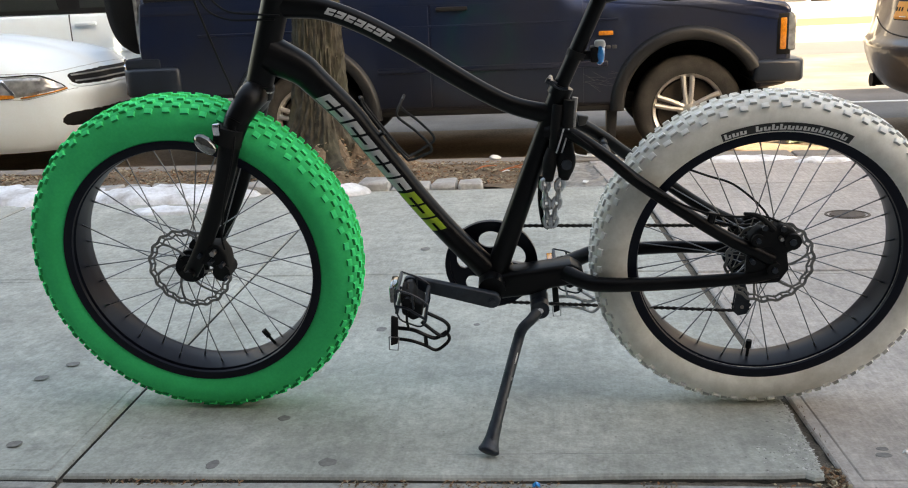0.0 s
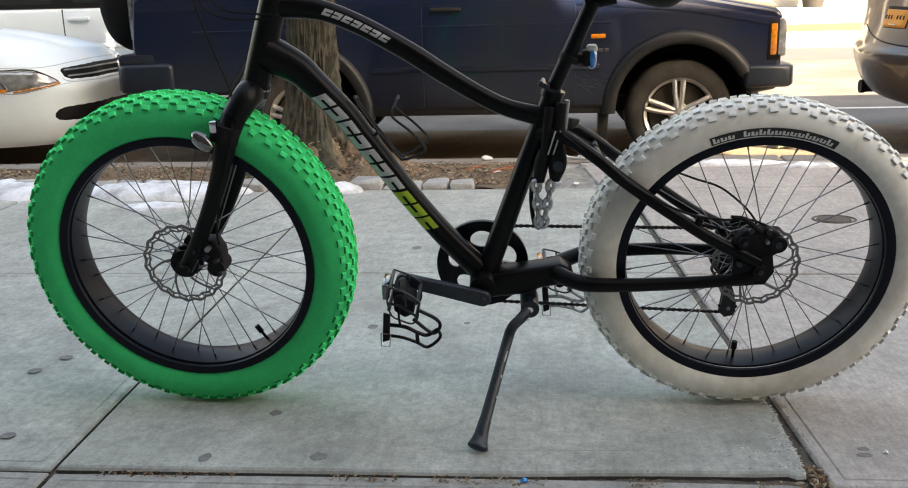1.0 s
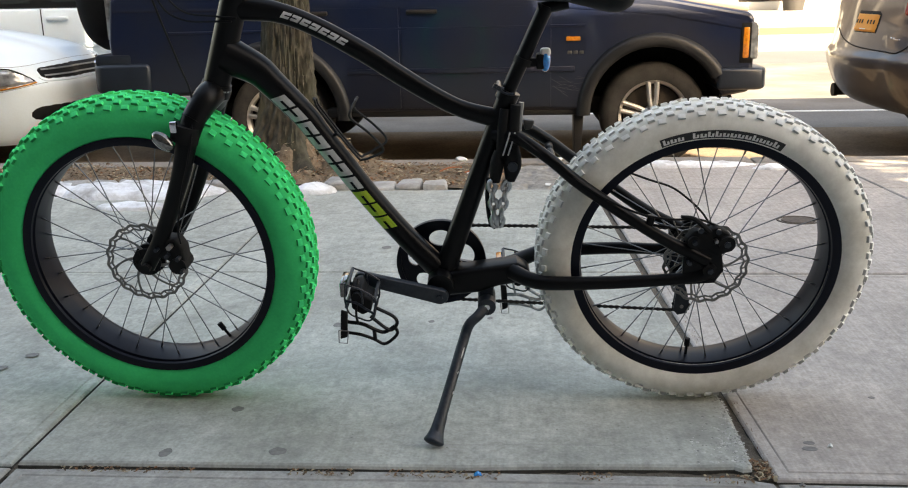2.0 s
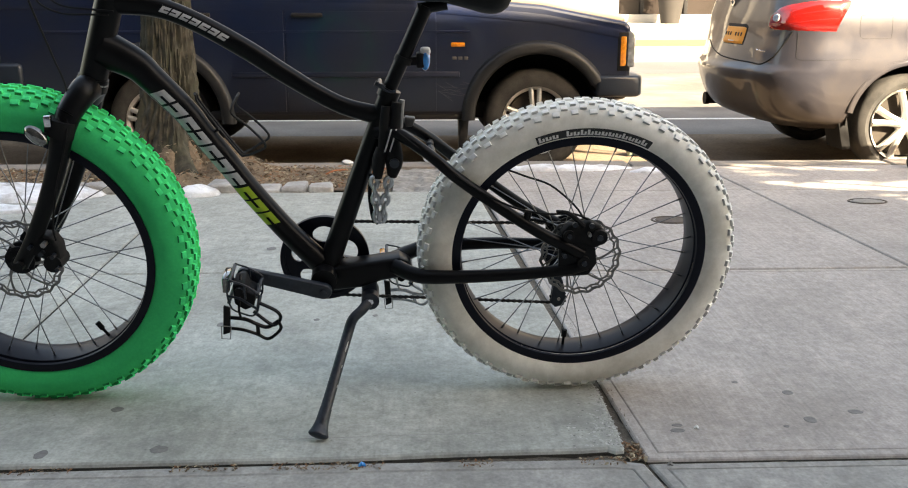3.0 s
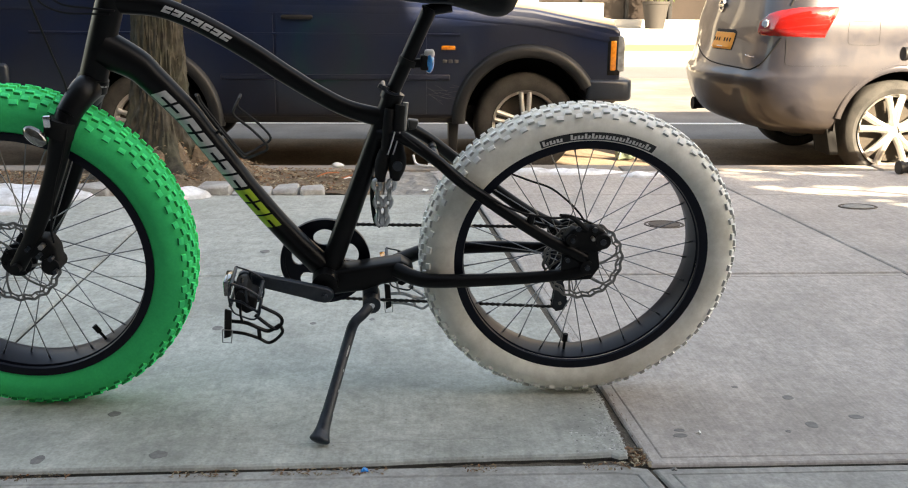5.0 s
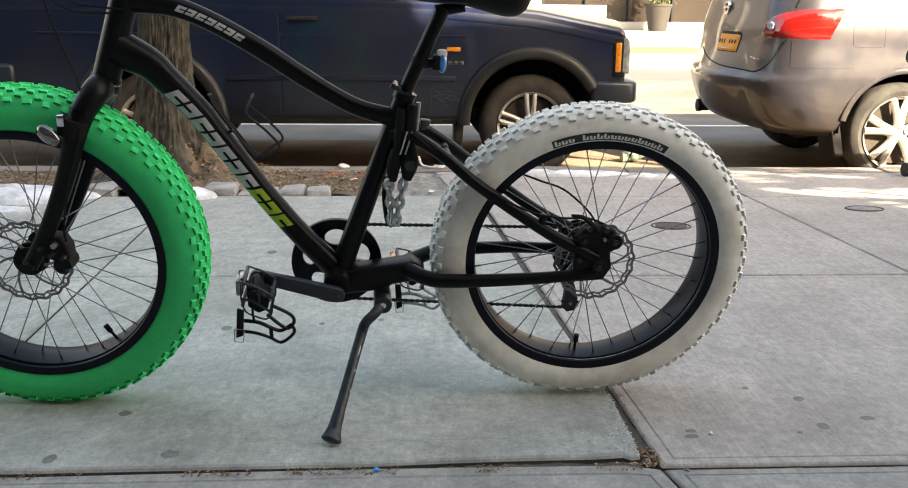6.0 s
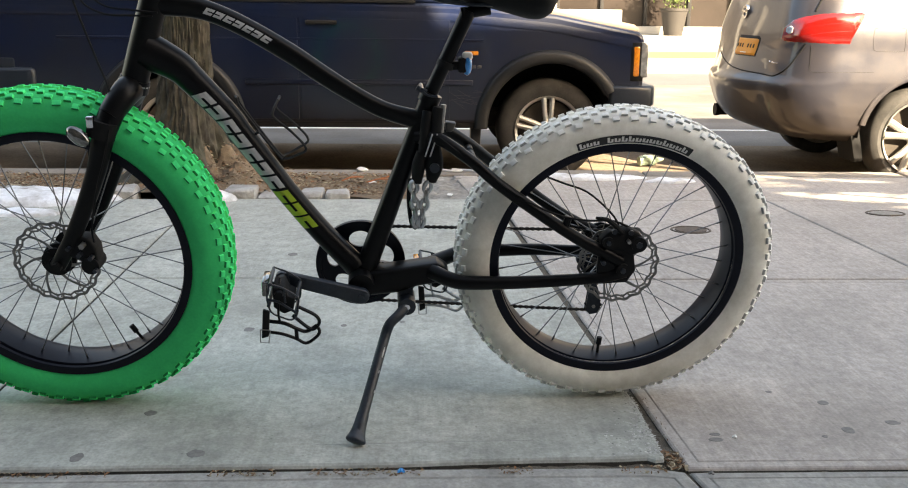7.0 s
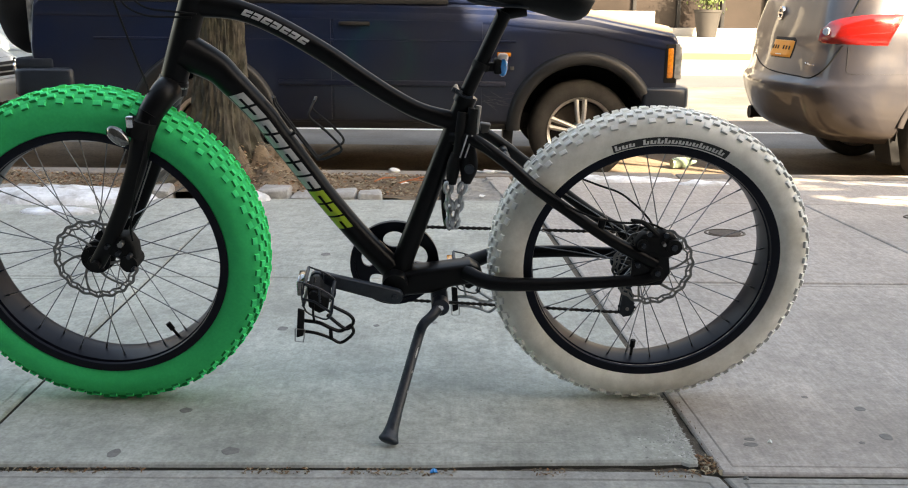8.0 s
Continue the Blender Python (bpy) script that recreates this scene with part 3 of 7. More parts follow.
fat_tyre("front_tyre", FRONT, GREEN, GREENSHADE, "bright green knobbly fat tyre")
fat_tyre("rear_tyre", REAR, WHITE, WHITESHADE, "cream white knobbly fat tyre, slightly dirty")
fat_wheel("front_wheel", FRONT, "wide black rim", 0.06, math.atan2(-0.178, 0.117), 0.0)
fat_wheel("rear_wheel", REAR, "wide black rim", 0.10, math.atan2(-0.225, -0.014), 0.014)


def P(u, w, v=0.0):
    return (u, v, w)


TOP_PATH = [P(-0.905, 0.860), P(-0.817, 0.8465), P(-0.743, 0.817), P(-0.654, 0.7655), P(-0.588, 0.721), P(-0.52, 0.678), P(-0.462, 0.649), P(-0.385, 0.628)]
TOP_R = [0.027, 0.020, 0.0188, 0.0192, 0.0186, 0.0175, 0.0175, 0.020]
DOWN_PATH = [P(-0.925, 0.769), P(-0.868, 0.738), P(-0.838, 0.708), P(-0.781, 0.644), P(-0.751, 0.600), P(-0.698, 0.525), P(-0.661, 0.472), P(-0.598, 0.391), P(-0.530, 0.315)]
DOWN_R = [0.037, 0.031, 0.028, 0.0258, 0.025, 0.024, 0.0235, 0.0235, 0.025]


def frame_parts():
    bm = bmesh.new()
    tube(bm, [P(-0.951, 0.708), P(-0.893, 0.885)], 0.0265, 20, curved=False)
    for t in (0.0, 1.0):
        a, b = Vector(P(-0.951, 0.708)), Vector(P(-0.893, 0.885))
        d = (b - a).normalized()
        c = a + (b - a) * t
        tube(bm, [c - d * 0.006, c + d * 0.006], 0.029, 20, curved=False)
    head = part("head_tube", bm, MATT, BIKE)
    bm = bmesh.new()
    tube(bm, [P(-0.9525, 0.7035), P(-0.9515, 0.7065)], 0.0300, 20, curved=False)
    part("headset_ring", bm, CLIPGREY, head, "thin bare metal ring")
    bm = bmesh.new()
    tube(bm, [P(-0.9455, 0.792, -0.006), P(-0.9360, 0.822, -0.006)], 0.0035, 8, curved=False)
    part("head_badge", bm, DECAL, head, "narrow pale badge")
    bm = bmesh.new()
    tube(bm, TOP_PATH, TOP_R, 18, flat=0.9)
    part("top_tube", bm, MATT, BIKE)
    bm = bmesh.new()
    tube(bm, DOWN_PATH, DOWN_R, 20, flat=0.95)
    part("down_tube", bm, MATT, BIKE)
    bm = bmesh.new()
    tube(bm, [P(-0.378, 0.676), P(-0.505, 0.323), P(-0.518, 0.296)], [0.019, 0.0225, 0.025], 18, curved=False)
    part("seat_tube", bm, MATT, BIKE)
    bm = bmesh.new()
    tube(bm, [P(-0.52, 0.291, -0.058), P(-0.52, 0.291, 0.058)], 0.027, 20, curved=False)
    part("bottom_bracket", bm, MATT, BIKE)
    # yoke behind the bottom bracket
    bm = bmesh.new()
    extrude_outline(bm, [(-0.51, 0.255), (-0.44, 0.262), (-0.40, 0.276), (-0.352, 0.284), (-0.332, 0.294), (-0.336, 0.314), (-0.36, 0.328), (-0.43, 0.319), (-0.51, 0.309)], -0.029, 0.029, 0.022)
    part("yoke", bm, MATT, BIKE)
    for s in (-1, 1):
        bm = bmesh.new()
        lift = 0.014 if s > 0 else 0.0
        tube(bm, [P(-0.37, 0.309, s * 0.022), P(-0.335, 0.303 + 0.6 * lift, s * 0.052), P(-0.29, 0.302 + lift, s * 0.070), P(-0.15, 0.305 + lift, s * 0.075), P(-0.02, 0.314, s * 0.078), P(0.03, 0.328, s * 0.078)], [0.017, 0.0165, 0.0150, 0.0135, 0.0125, 0.015], 14, per=6)
        part("chainstay", bm, MATT, BIKE)
        bm = bmesh.new()
        up = 0.010 if s > 0 else 0.0
        tube(bm, [P(-0.405, 0.600, s * 0.012), P(-0.360, 0.600 + up, s * 0.034), P(-0.295, 0.560 + up, s * 0.056), P(-0.230, 0.507 + up, s * 0.067), P(-0.085, 0.407, s * 0.074), P(0.02, 0.350, s * 0.078)], [0.014, 0.0125, 0.0120, 0.0122, 0.0128, 0.0140], 14, per=6)
        part("seatstay", bm, MATT, BIKE)
        bm = bmesh.new()
        extrude_outline(bm, [(-0.03, 0.300), (0.035, 0.303), (0.052, 0.330), (0.045, 0.372), (0.01, 0.382), (-0.03, 0.368)], s * 0.078 - 0.004, s * 0.078 + 0.004, 0.002)
        part("dropout", bm, MATT, BIKE)
    # seat post, clamp
    bm = bmesh.new()
    tube(bm, [P(-0.39, 0.655), P(-0.303, 0.848)], 0.0148, 16, curved=False)
    tube(bm, [P(-0.318, 0.842), P(-0.262, 0.852)], 0.012, 12, curved=False)
    part("seat_post", bm, MATT, BIKE)
    bm = bmesh.new()
    tube(bm, [P(-0.3815, 0.668), P(-0.3735, 0.686)], 0.0225, 18, curved=False)
    part("seat_clamp", bm, MATT, BIKE)
    bm = bmesh.new()
    tube(bm, [P(-0.397, 0.700, -0.028), P(-0.388, 0.690, -0.027), P(-0.376, 0.685, -0.026), P(-0.364, 0.685, -0.025)], [0.003, 0.0024, 0.0024, 0.003], 8, flat=0.7)
    tube(bm, [P(-0.395, 0.698, -0.030), P(-0.395, 0.698, 0.022)], 0.0045, 10, curved=False)
    tube(bm, [P(-0.405, 0.702, -0.022), P(-0.386, 0.692, -0.022)], 0.0055, 10, curved=False)
    part("quick_release", bm, KICK, BIKE, "steel quick release lever")
    # saddle
    bm = bmesh.new()
    rows = []
    for i in range(27):
        t = i / 26
        u = -0.425 + 0.290 * t
        end = math.sqrt(max(0.01, 1 - ((t - 0.78) / 0.22) ** 2)) if t > 0.78 else math.sqrt(max(0.05, 1 - ((0.06 - t) / 0.07) ** 2)) if t < 0.06 else 1.0
        half = (0.020 + 0.080 * max(0.0, (min(t, 0.9) - 0.25) / 0.75) ** 1.3) * (0.35 + 0.65 * end)
        low = 0.876 - 0.058 * max(0.0, (t - 0.2) / 0.8) ** 1.15
        top = 0.905 + 0.022 * t
        mid_z, thick = (low + top) / 2, (top - low) / 2 * end
        rows.append([bm.verts.new((u, half * math.cos(a) * (1 if math.sin(a) > -0.2 else 0.92), mid_z + thick * math.sin(a))) for a in [2 * math.pi * k / 20 for k in range(20)]])
    for r, s in zip(rows, rows[1:]):
        for k in range(20):
            bm.faces.new((r[k], r[(k + 1) % 20], s[(k + 1) % 20], s[k]))
    bm.faces.new(rows[0])
    bm.faces.new(rows[-1])
    part("saddle", bm, RUBBER, BIKE, "wide black padded saddle", 60)
    for s in (-1, 1):
        bm = bmesh.new()
        tube(bm, [P(-0.40, 0.888, s * 0.012), P(-0.36, 0.868, s * 0.022), P(-0.26, 0.862, s * 0.024), P(-0.20, 0.872, s * 0.03)], 0.0038, 8)
        part("saddle_rail", bm, KICK, BIKE, "dark steel saddle rail")


frame_parts()


def fork_parts():
    bm = bmesh.new()
    tube(bm, [P(-0.951, 0.708), P(-0.957, 0.690)], 0.030, 18, curved=False)
    tube(bm, [P(-0.985, 0.655, -0.066), P(-0.962, 0.690, -0.035), P(-0.957, 0.696, 0), P(-0.962, 0.690, 0.035), P(-0.985, 0.655, 0.066)], [0.0225, 0.0268, 0.0275, 0.0268, 0.0225], 16, side=(1, 0, 0), per=5)
    fork = part("fork", bm, MATT, BIKE)
    for s in (-1, 1):
        bm = bmesh.new()
        v = s * 0.074
        tube(bm, [P(-0.968, 0.685, s * 0.048), P(-0.985, 0.650, s * 0.068), P(-1.000, 0.610, v), P(-1.019, 0.55, v), P(-1.052, 0.472, v), P(-1.088, 0.40, v), P(-1.122, 0.345, s * 0.070)], [0.0235, 0.0235, 0.0212, 0.0190, 0.0172, 0.0160, 0.0155], 16, side=(0, 1, 0), flat=0.8, per=6)
        part("fork_blade", bm, MATT, BIKE)
    return fork


fork_parts()


def drive_parts():
    # chainring with five windows
    c = (-0.521, 0.303)
    bm = bmesh.new()
    steps = 180
    inner, outer = [], []
    for k in range(steps):
        a = 2 * math.pi * k / steps
        off = (math.degrees(a) - 54) % 72 - 36
        gap = math.sqrt(max(0.0, 1 - (off / 25.0) ** 2))
        lo, hi = 0.055 - 0.017 * gap, 0.055 + 0.019 * gap
        tooth = 0.0945 + 0.0018 * math.cos(36 * a)
        for rows, radii in ((inner, (0.006, 0.022, lo)), (outer, (hi, 0.086, tooth))):
            rows.append([(c[0] + r * math.cos(a), c[1] + r * math.sin(a)) for r in radii])
    for rows in (inner, outer):
        front = [[bm.verts.new((x, 0.0465, z)) for x, z in row] for row in rows]
        back = [[bm.verts.new((x, 0.0525, z)) for x, z in row] for row in rows]
        for k in range(steps):
            j = (k + 1) % steps
            for i in range(2):
                bm.faces.new((front[k][i], front[k][i + 1], front[j][i + 1], front[j][i]))
                bm.faces.new((back[k][i], back[j][i], back[j][i + 1], back[k][i + 1]))
            for i in (0, 2):
                bm.faces.new((front[k][i], front[j][i], back[j][i], back[k][i]))
    part("chainring", bm, RIMBLACK, BIKE, "black chainring with five rounded windows", 30)
    bm = bmesh.new()
    lathe(bm, [(0.086, 0.044), (0.0968, 0.044), (0.0968, 0.055), (0.086, 0.055)], (c[0], 0, c[1]), 72, closed=True)
    part("chain_guard", bm, RIMBLACK, BIKE, "black ring guard beside the chain", 30)
    # chain: two runs of links
    for p, q in ((P(-0.515, 0.388, 0.05), P(0.02, 0.371, 0.052)), (P(-0.50, 0.214, 0.05), P(0.004, 0.178, 0.052))):
        p, q = Vector(p), Vector(q)
        bm = bmesh.new()
        n = int((q - p).length / 0.0127)
        for k in range(n):
            a = p + (q - p) * (k / n)
            b = p + (q - p) * ((k + 1.02) / n)
            tube(bm, [a, (a + b) / 2, b], [0.0046, 0.0028, 0.0046], 6, curved=False, flat=0.9 if k % 2 else 0.6)
        part("chain", bm, CHAIN, BIKE, "oily black chain")
    bm = bmesh.new()
    for i, r in enumerate((0.048, 0.042, 0.036, 0.030, 0.025)):
        y = 0.062 - 0.006 * i
        lathe(bm, [(0.012, y), (r, y), (r, y + 0.002), (0.012, y + 0.002)], (REAR[0], 0, REAR[1]), 30, closed=True)
    part("cassette", bm, CHAIN, BIKE, "dark stack of sprockets")
    bm = bmesh.new()
    extrude_outline(bm, [(-0.034, 0.322), (-0.004, 0.318), (0.012, 0.290), (0.016, 0.262), (0.002, 0.252), (-0.022, 0.262), (-0.040, 0.292)], 0.064, 0.082, 0.004)
    mech = part("derailleur", bm, RIMBLACK, BIKE, "black rear derailleur")
    for v in (0.047, 0.059):
        bm = bmesh.new()
        extrude_outline(bm, [(-0.020, 0.268), (-0.004, 0.268), (0.010, 0.232), (0.018, 0.196), (0.014, 0.174), (-0.006, 0.170), (-0.016, 0.182), (-0.012, 0.224)], v - 0.0012, v + 0.0012)
        part("cage_plate", bm, KICK, mech, "dark steel guide plate")
    for x, z in ((-0.008, 0.252), (0.002, 0.190)):
        bm = bmesh.new()
        cog = []
        for k in range(44):
            a = 2 * math.pi * k / 44
            r = 0.0205 if k % 4 in (0, 1) else 0.0170
            cog.append((x + r * math.cos(a), z + r * math.sin(a)))
        extrude_outline(bm, cog, 0.0505, 0.0555)
        part("guide_pulley", bm, RUBBER, mech)
        bm = bmesh.new()
        tube(bm, [P(x, z, 0.044), P(x, z, 0.062)], 0.0042, 8, curved=False)
        part("pulley_bolt", bm, STEEL, mech, "steel bolt")
    # cranks
    for s, end in ((-1, (-0.676, 0.330)), (1, (-0.366, 0.252))):
        bm = bmesh.new()
        b = Vector(P(-0.520, 0.279 if s < 0 else 0.289, s * 0.075))
        e = Vector(P(end[0], end[1], s * 0.092))
        d = (e - b).normalized()
        up = Vector((-d.z, 0, d.x))
        length = (e - b).length
        rim = []
        for k in range(13):
            a = math.pi * (0.5 + k / 12)
            rim.append((0.0175 * math.cos(a), 0.0165 * math.sin(a)))
        for k in range(13):
            a = math.pi * (-0.5 + k / 12)
            rim.append((length + 0.0145 * math.cos(a), 0.0130 * math.sin(a)))
        near, far = [], []
        for along, high in rim:
            q = b + d * along + up * high
            near.append(bm.verts.new(q + Vector((0, s * 0.008, 0))))
            far.append(bm.verts.new(q - Vector((0, s * 0.006, 0))))
        bm.faces.new(near)
        bm.faces.new(far[::-1])
        for k in range(len(rim)):
            j = (k + 1) % len(rim)
            bm.faces.new((near[k], far[k], far[j], near[j]))
        bmesh.ops.recalc_face_normals(bm, faces=bm.faces)
        bmesh.ops.bevel(bm, geom=[g for g in bm.edges if all(v in near for v in g.verts)], offset=0.0035, segments=3, affect="EDGES", profile=0.5)
        tube(bm, [b - Vector((0, s * 0.03, 0)), b], 0.012, 14, curved=False)
        arm = part("crank_arm", bm, KICK, BIKE, "glossy black forged crank arm")
        bm = bmesh.new()
        tube(bm, [b + Vector((0, s * 0.008, 0)), b + Vector((0, s * 0.0135, 0))], 0.0062, 6, curved=False)
        part("crank_bolt", bm, KICK, arm, "dark steel bolt")
        pedal_unit(s, e, 0.0 if s < 0 else radians(-8))


def pedal_unit(s, e, turn):
    """A cage pedal with reflector, hanging toe clip and strap, turned about its spindle."""
    pv = s * 0.145
    spin = Matrix.Translation(e) @ Matrix.Rotation(turn, 4, "Y") @ Matrix.Translation(-e)

    def q(x, z, v):
        return (e.x + x, pv + v, e.z + z)

    def turned(name, mat, parent, label=""):
        bmesh.ops.transform(bm, matrix=spin, verts=bm.verts)
        return part(name, bm, mat, parent, label)

    bm = bmesh.new()
    tube(bm, [e, (e.x, pv + s * 0.040, e.z)], [0.011, 0.008], 12, curved=False)
    pedal = turned("pedal", MATT, BIKE, "black cage pedal with toe clip and strap")
    bm = bmesh.new()
    extrude_outline(bm, [(e.x - 0.013, e.z + 0.013), (e.x + 0.010, e.z + 0.012), (e.x + 0.016, e.z - 0.004), (e.x + 0.030, e.z - 0.012), (e.x + 0.026, e.z - 0.036), (e.x + 0.008, e.z - 0.044), (e.x - 0.012, e.z - 0.030)], pv - 0.030, pv + 0.030, 0.004)
    turned("pedal_body", RUBBER, pedal)
    for v in (-0.042, 0.042):
        bm = bmesh.new()
        cage = [(-0.016, 0.027), (-0.020, 0.010), (-0.022, -0.006), (-0.015, -0.033), (0.004, -0.044), (0.023, -0.050), (0.034, -0.038), (0.036, -0.018), (0.036, -0.002), (0.011, 0.016), (-0.004, 0.022), (-0.016, 0.027)]
        tube(bm, [q(x, z, v) for x, z in cage], 0.0019, 7, per=3, flat=1.0)
        tube(bm, [q(-0.022, -0.006, v), q(0.0, -0.012, v), q(0.014, -0.022, v), q(0.034, -0.036, v)], 0.0026, 6, per=3)
        tube(bm, [q(0.011, 0.016, v), q(0.012, -0.014, v)], 0.0024, 6, curved=False)
        turned("cage_plate", KICK, pedal, "worn steel cage plate")
    for x, z in ((-0.016, 0.024), (-0.020, -0.020), (0.030, -0.046), (0.035, -0.006)):
        bm = bmesh.new()
        tube(bm, [q(x, z, -0.042), q(x, z, 0.042)], 0.0036, 7, curved=False)
        turned("cage_bar", KICK, pedal)
    bm = bmesh.new()
    box(bm, q(-0.033, -0.006, -0.030), q(-0.020, 0.025, 0.030), 0.003)
    turned("reflector", AMBER if s > 0 else CLEAR, pedal, "small pedal reflector")
    bm = bmesh.new()
    tube(bm, [q(0.024, -0.046, -0.03), q(0.052, -0.072, -0.03), q(0.065, -0.077, -0.028), q(0.075, -0.064, -0.024), q(0.067, -0.048, -0.026), q(0.036, -0.028, -0.03)], 0.0036, 7, per=4, flat=1.2)
    tube(bm, [q(-0.021, -0.056, -0.034), q(0.008, -0.061, -0.034), q(0.033, -0.075, -0.032), q(0.050, -0.081, -0.03), q(0.071, -0.070, -0.026)], 0.0040, 7, per=4)
    tube(bm, [q(-0.023, -0.079, -0.034), q(0.003, -0.084, -0.034), q(0.029, -0.095, -0.033), q(0.048, -0.106, -0.032), q(0.066, -0.096, -0.03), q(0.075, -0.084, -0.028), q(0.071, -0.072, -0.026)], 0.0034, 7, per=4)
    tube(bm, [q(0.030, -0.074, -0.032), q(0.031, -0.095, -0.033)], 0.0042, 6, curved=False)
    tube(bm, [q(0.0, 0.02, 0.0), q(-0.002, -0.03, -0.04), q(0.0, -0.06, -0.036)], 0.0026, 6, per=4)
    turned("toe_clip", MATT if s < 0 else CLIPGREY, pedal, "wire toe clip hanging below")
    bm = bmesh.new()
    extrude_outline(bm, [(e.x - 0.031, e.z - 0.026), (e.x - 0.018, e.z - 0.031), (e.x - 0.022, e.z - 0.084), (e.x - 0.036, e.z - 0.088)], pv - 0.046, pv - 0.038, 0.002)
    turned("strap", RUBBER, pedal, "black strap")
    bm = bmesh.new()
    tube(bm, [q(-0.037, -0.066, -0.050), q(-0.038, -0.093, -0.050), q(-0.022, -0.095, -0.050), q(-0.018, -0.068, -0.050), q(-0.037, -0.066, -0.050)], 0.0013, 6, curved=False)
    turned("buckle", STEEL, pedal, "steel strap buckle")


drive_parts()


def kickstand():
    bm = bmesh.new()
    extrude_outline(bm, [(-0.452, 0.290), (-0.400, 0.290), (-0.410, 0.268), (-0.408, 0.240), (-0.424, 0.224), (-0.440, 0.240), (-0.442, 0.266)], -0.024, 0.024, 0.004)
    tube(bm, [P(-0.424, 0.240, -0.050), P(-0.424, 0.240, 0.02)], 0.019, 16, curved=False)
    stand = part("kickstand", bm, KICK, BIKE, "black kickstand propping the bicycle")
    bm = bmesh.new()
    foot = Vector((-0.5323, -0.2496, 0.0445))
    tube(bm, [P(-0.424, 0.240, -0.040), P(-0.442, 0.226, -0.060), P(-0.461, 0.213, -0.076), P(-0.473, 0.186, -0.092), Vector(P(-0.473, 0.186, -0.092)).lerp(foot, 0.5), Vector(P(-0.473, 0.186, -0.092)).lerp(foot, 0.88), Vector(P(-0.473, 0.186, -0.092)).lerp(foot, 0.94)], [0.0125, 0.0115, 0.0112, 0.0110, 0.0110, 0.0120, 0.0115], 12, per=6, flat=0.8)
    part("leg", bm, KICK, stand)
    knee = Vector(P(-0.473, 0.186, -0.092))
    for t0, t1, r, off in ((0.06, 0.17, 0.0016, 0.001), (0.20, 0.24, 0.0012, -0.004), (0.30, 0.33, 0.0011, 0.003), (0.50, 0.53, 0.0012, 0.005)):
        bm = bmesh.new()
        shift = Vector((0.004 + off, -0.0082, 0.0))
        tube(bm, [knee.lerp(foot, t0) + shift, knee.lerp(foot, (t0 + t1) / 2) + shift, knee.lerp(foot, t1) + shift], [r * 0.4, r, r * 0.4], 6, flat=0.5)
        part("scuff", bm, DECAL, stand, "pale scuff in the paint")
    bm = bmesh.new()
    a = Vector(P(-0.473, 0.186, -0.092)).lerp(foot, 0.75)
    down = (foot - a).normalized()
    tube(bm, [a, a.lerp(foot, 0.5), a.lerp(foot, 0.8), foot, foot + down * 0.005, foot + down * 0.007], [0.0124, 0.0138, 0.0172, 0.0212, 0.0172, 0.0090], 18, per=5, flat=0.62)
    part("foot", bm, KICK, stand, "scuffed flattened foot")
    bm = bmesh.new()
    tube(bm, [P(-0.424, 0.240, -0.053), P(-0.424, 0.240, -0.049)], 0.007, 6, curved=False)
    part("bolt", bm, CHROME, stand, "steel bolt")


kickstand()


# ---- tree pit, tree, snow ----
PIT_Y0, PIT_Y1, PIT_X0, PIT_X1 = 2.33, KERB_Y - 0.15, -6.0, -0.45


def lump(x, y, s=3.0):
    return noise.noise(Vector((x * s, y * s, 0.3)))


def bed(x, y):
    """The soil's height: level, but heaped and lumpy round the tree's roots."""
    heap = math.exp(-((x + 1.44) ** 2 + (y - 2.70) ** 2) / 0.085)
    return 0.03 * lump(x, y) + heap * (0.15 + 0.10 * lump(x, y, 6) + 0.09 * lump(x + 3, y, 13) + 0.05 * lump(x, y + 2, 27))


pit = tagged(link("tree_pit_soil", plane_grid(PIT_X0, PIT_X1, PIT_Y0, PIT_Y1, 260, 40, lambda x, y: -0.012 + 0.012 * lump(x, y, 14) + bed(x, y)), SOIL), "brown bare soil bed round the street tree", "soil", kind="structure")


def litter(name, count, x0, x1, y0, y1, z, size, label, seed):
    """Small curled dry leaves and twigs lying about."""
    rnd = random.Random(seed)
    bm = bmesh.new()
    for _ in range(count):
        x, y = rnd.uniform(x0, x1), rnd.uniform(y0, y1)
        s = size * rnd.uniform(0.4, 1.2)
        m = Matrix.Translation((x, y, z(x, y) + 0.004)) @ Euler((rnd.uniform(-0.5, 0.5), rnd.uniform(-0.5, 0.5), rnd.uniform(0, 6.3))).to_matrix().to_4x4()
        slim = rnd.choice((0.10, 0.35, 0.5))
        vs = [bm.verts.new(m @ Vector(q)) for q in ((-s, 0, 0), (-0.3 * s, -slim * s, 0.15 * s), (0.5 * s, -slim * 0.8 * s, 0.1 * s), (s, 0, 0.05 * s), (0.4 * s, slim * s, 0.12 * s), (-0.4 * s, slim * 0.8 * s, 0.1 * s))]
        bm.faces.new(vs)
    return tagged(link(name, bm, LITTER, smooth=0), label, "litter", kind="stuff")


litter("leaf_litter", 12000, PIT_X0 + 1.5, PIT_X1, PIT_Y0, PIT_Y1, bed, 0.0125, "brown dry leaves and mulch on the soil bed", 3)


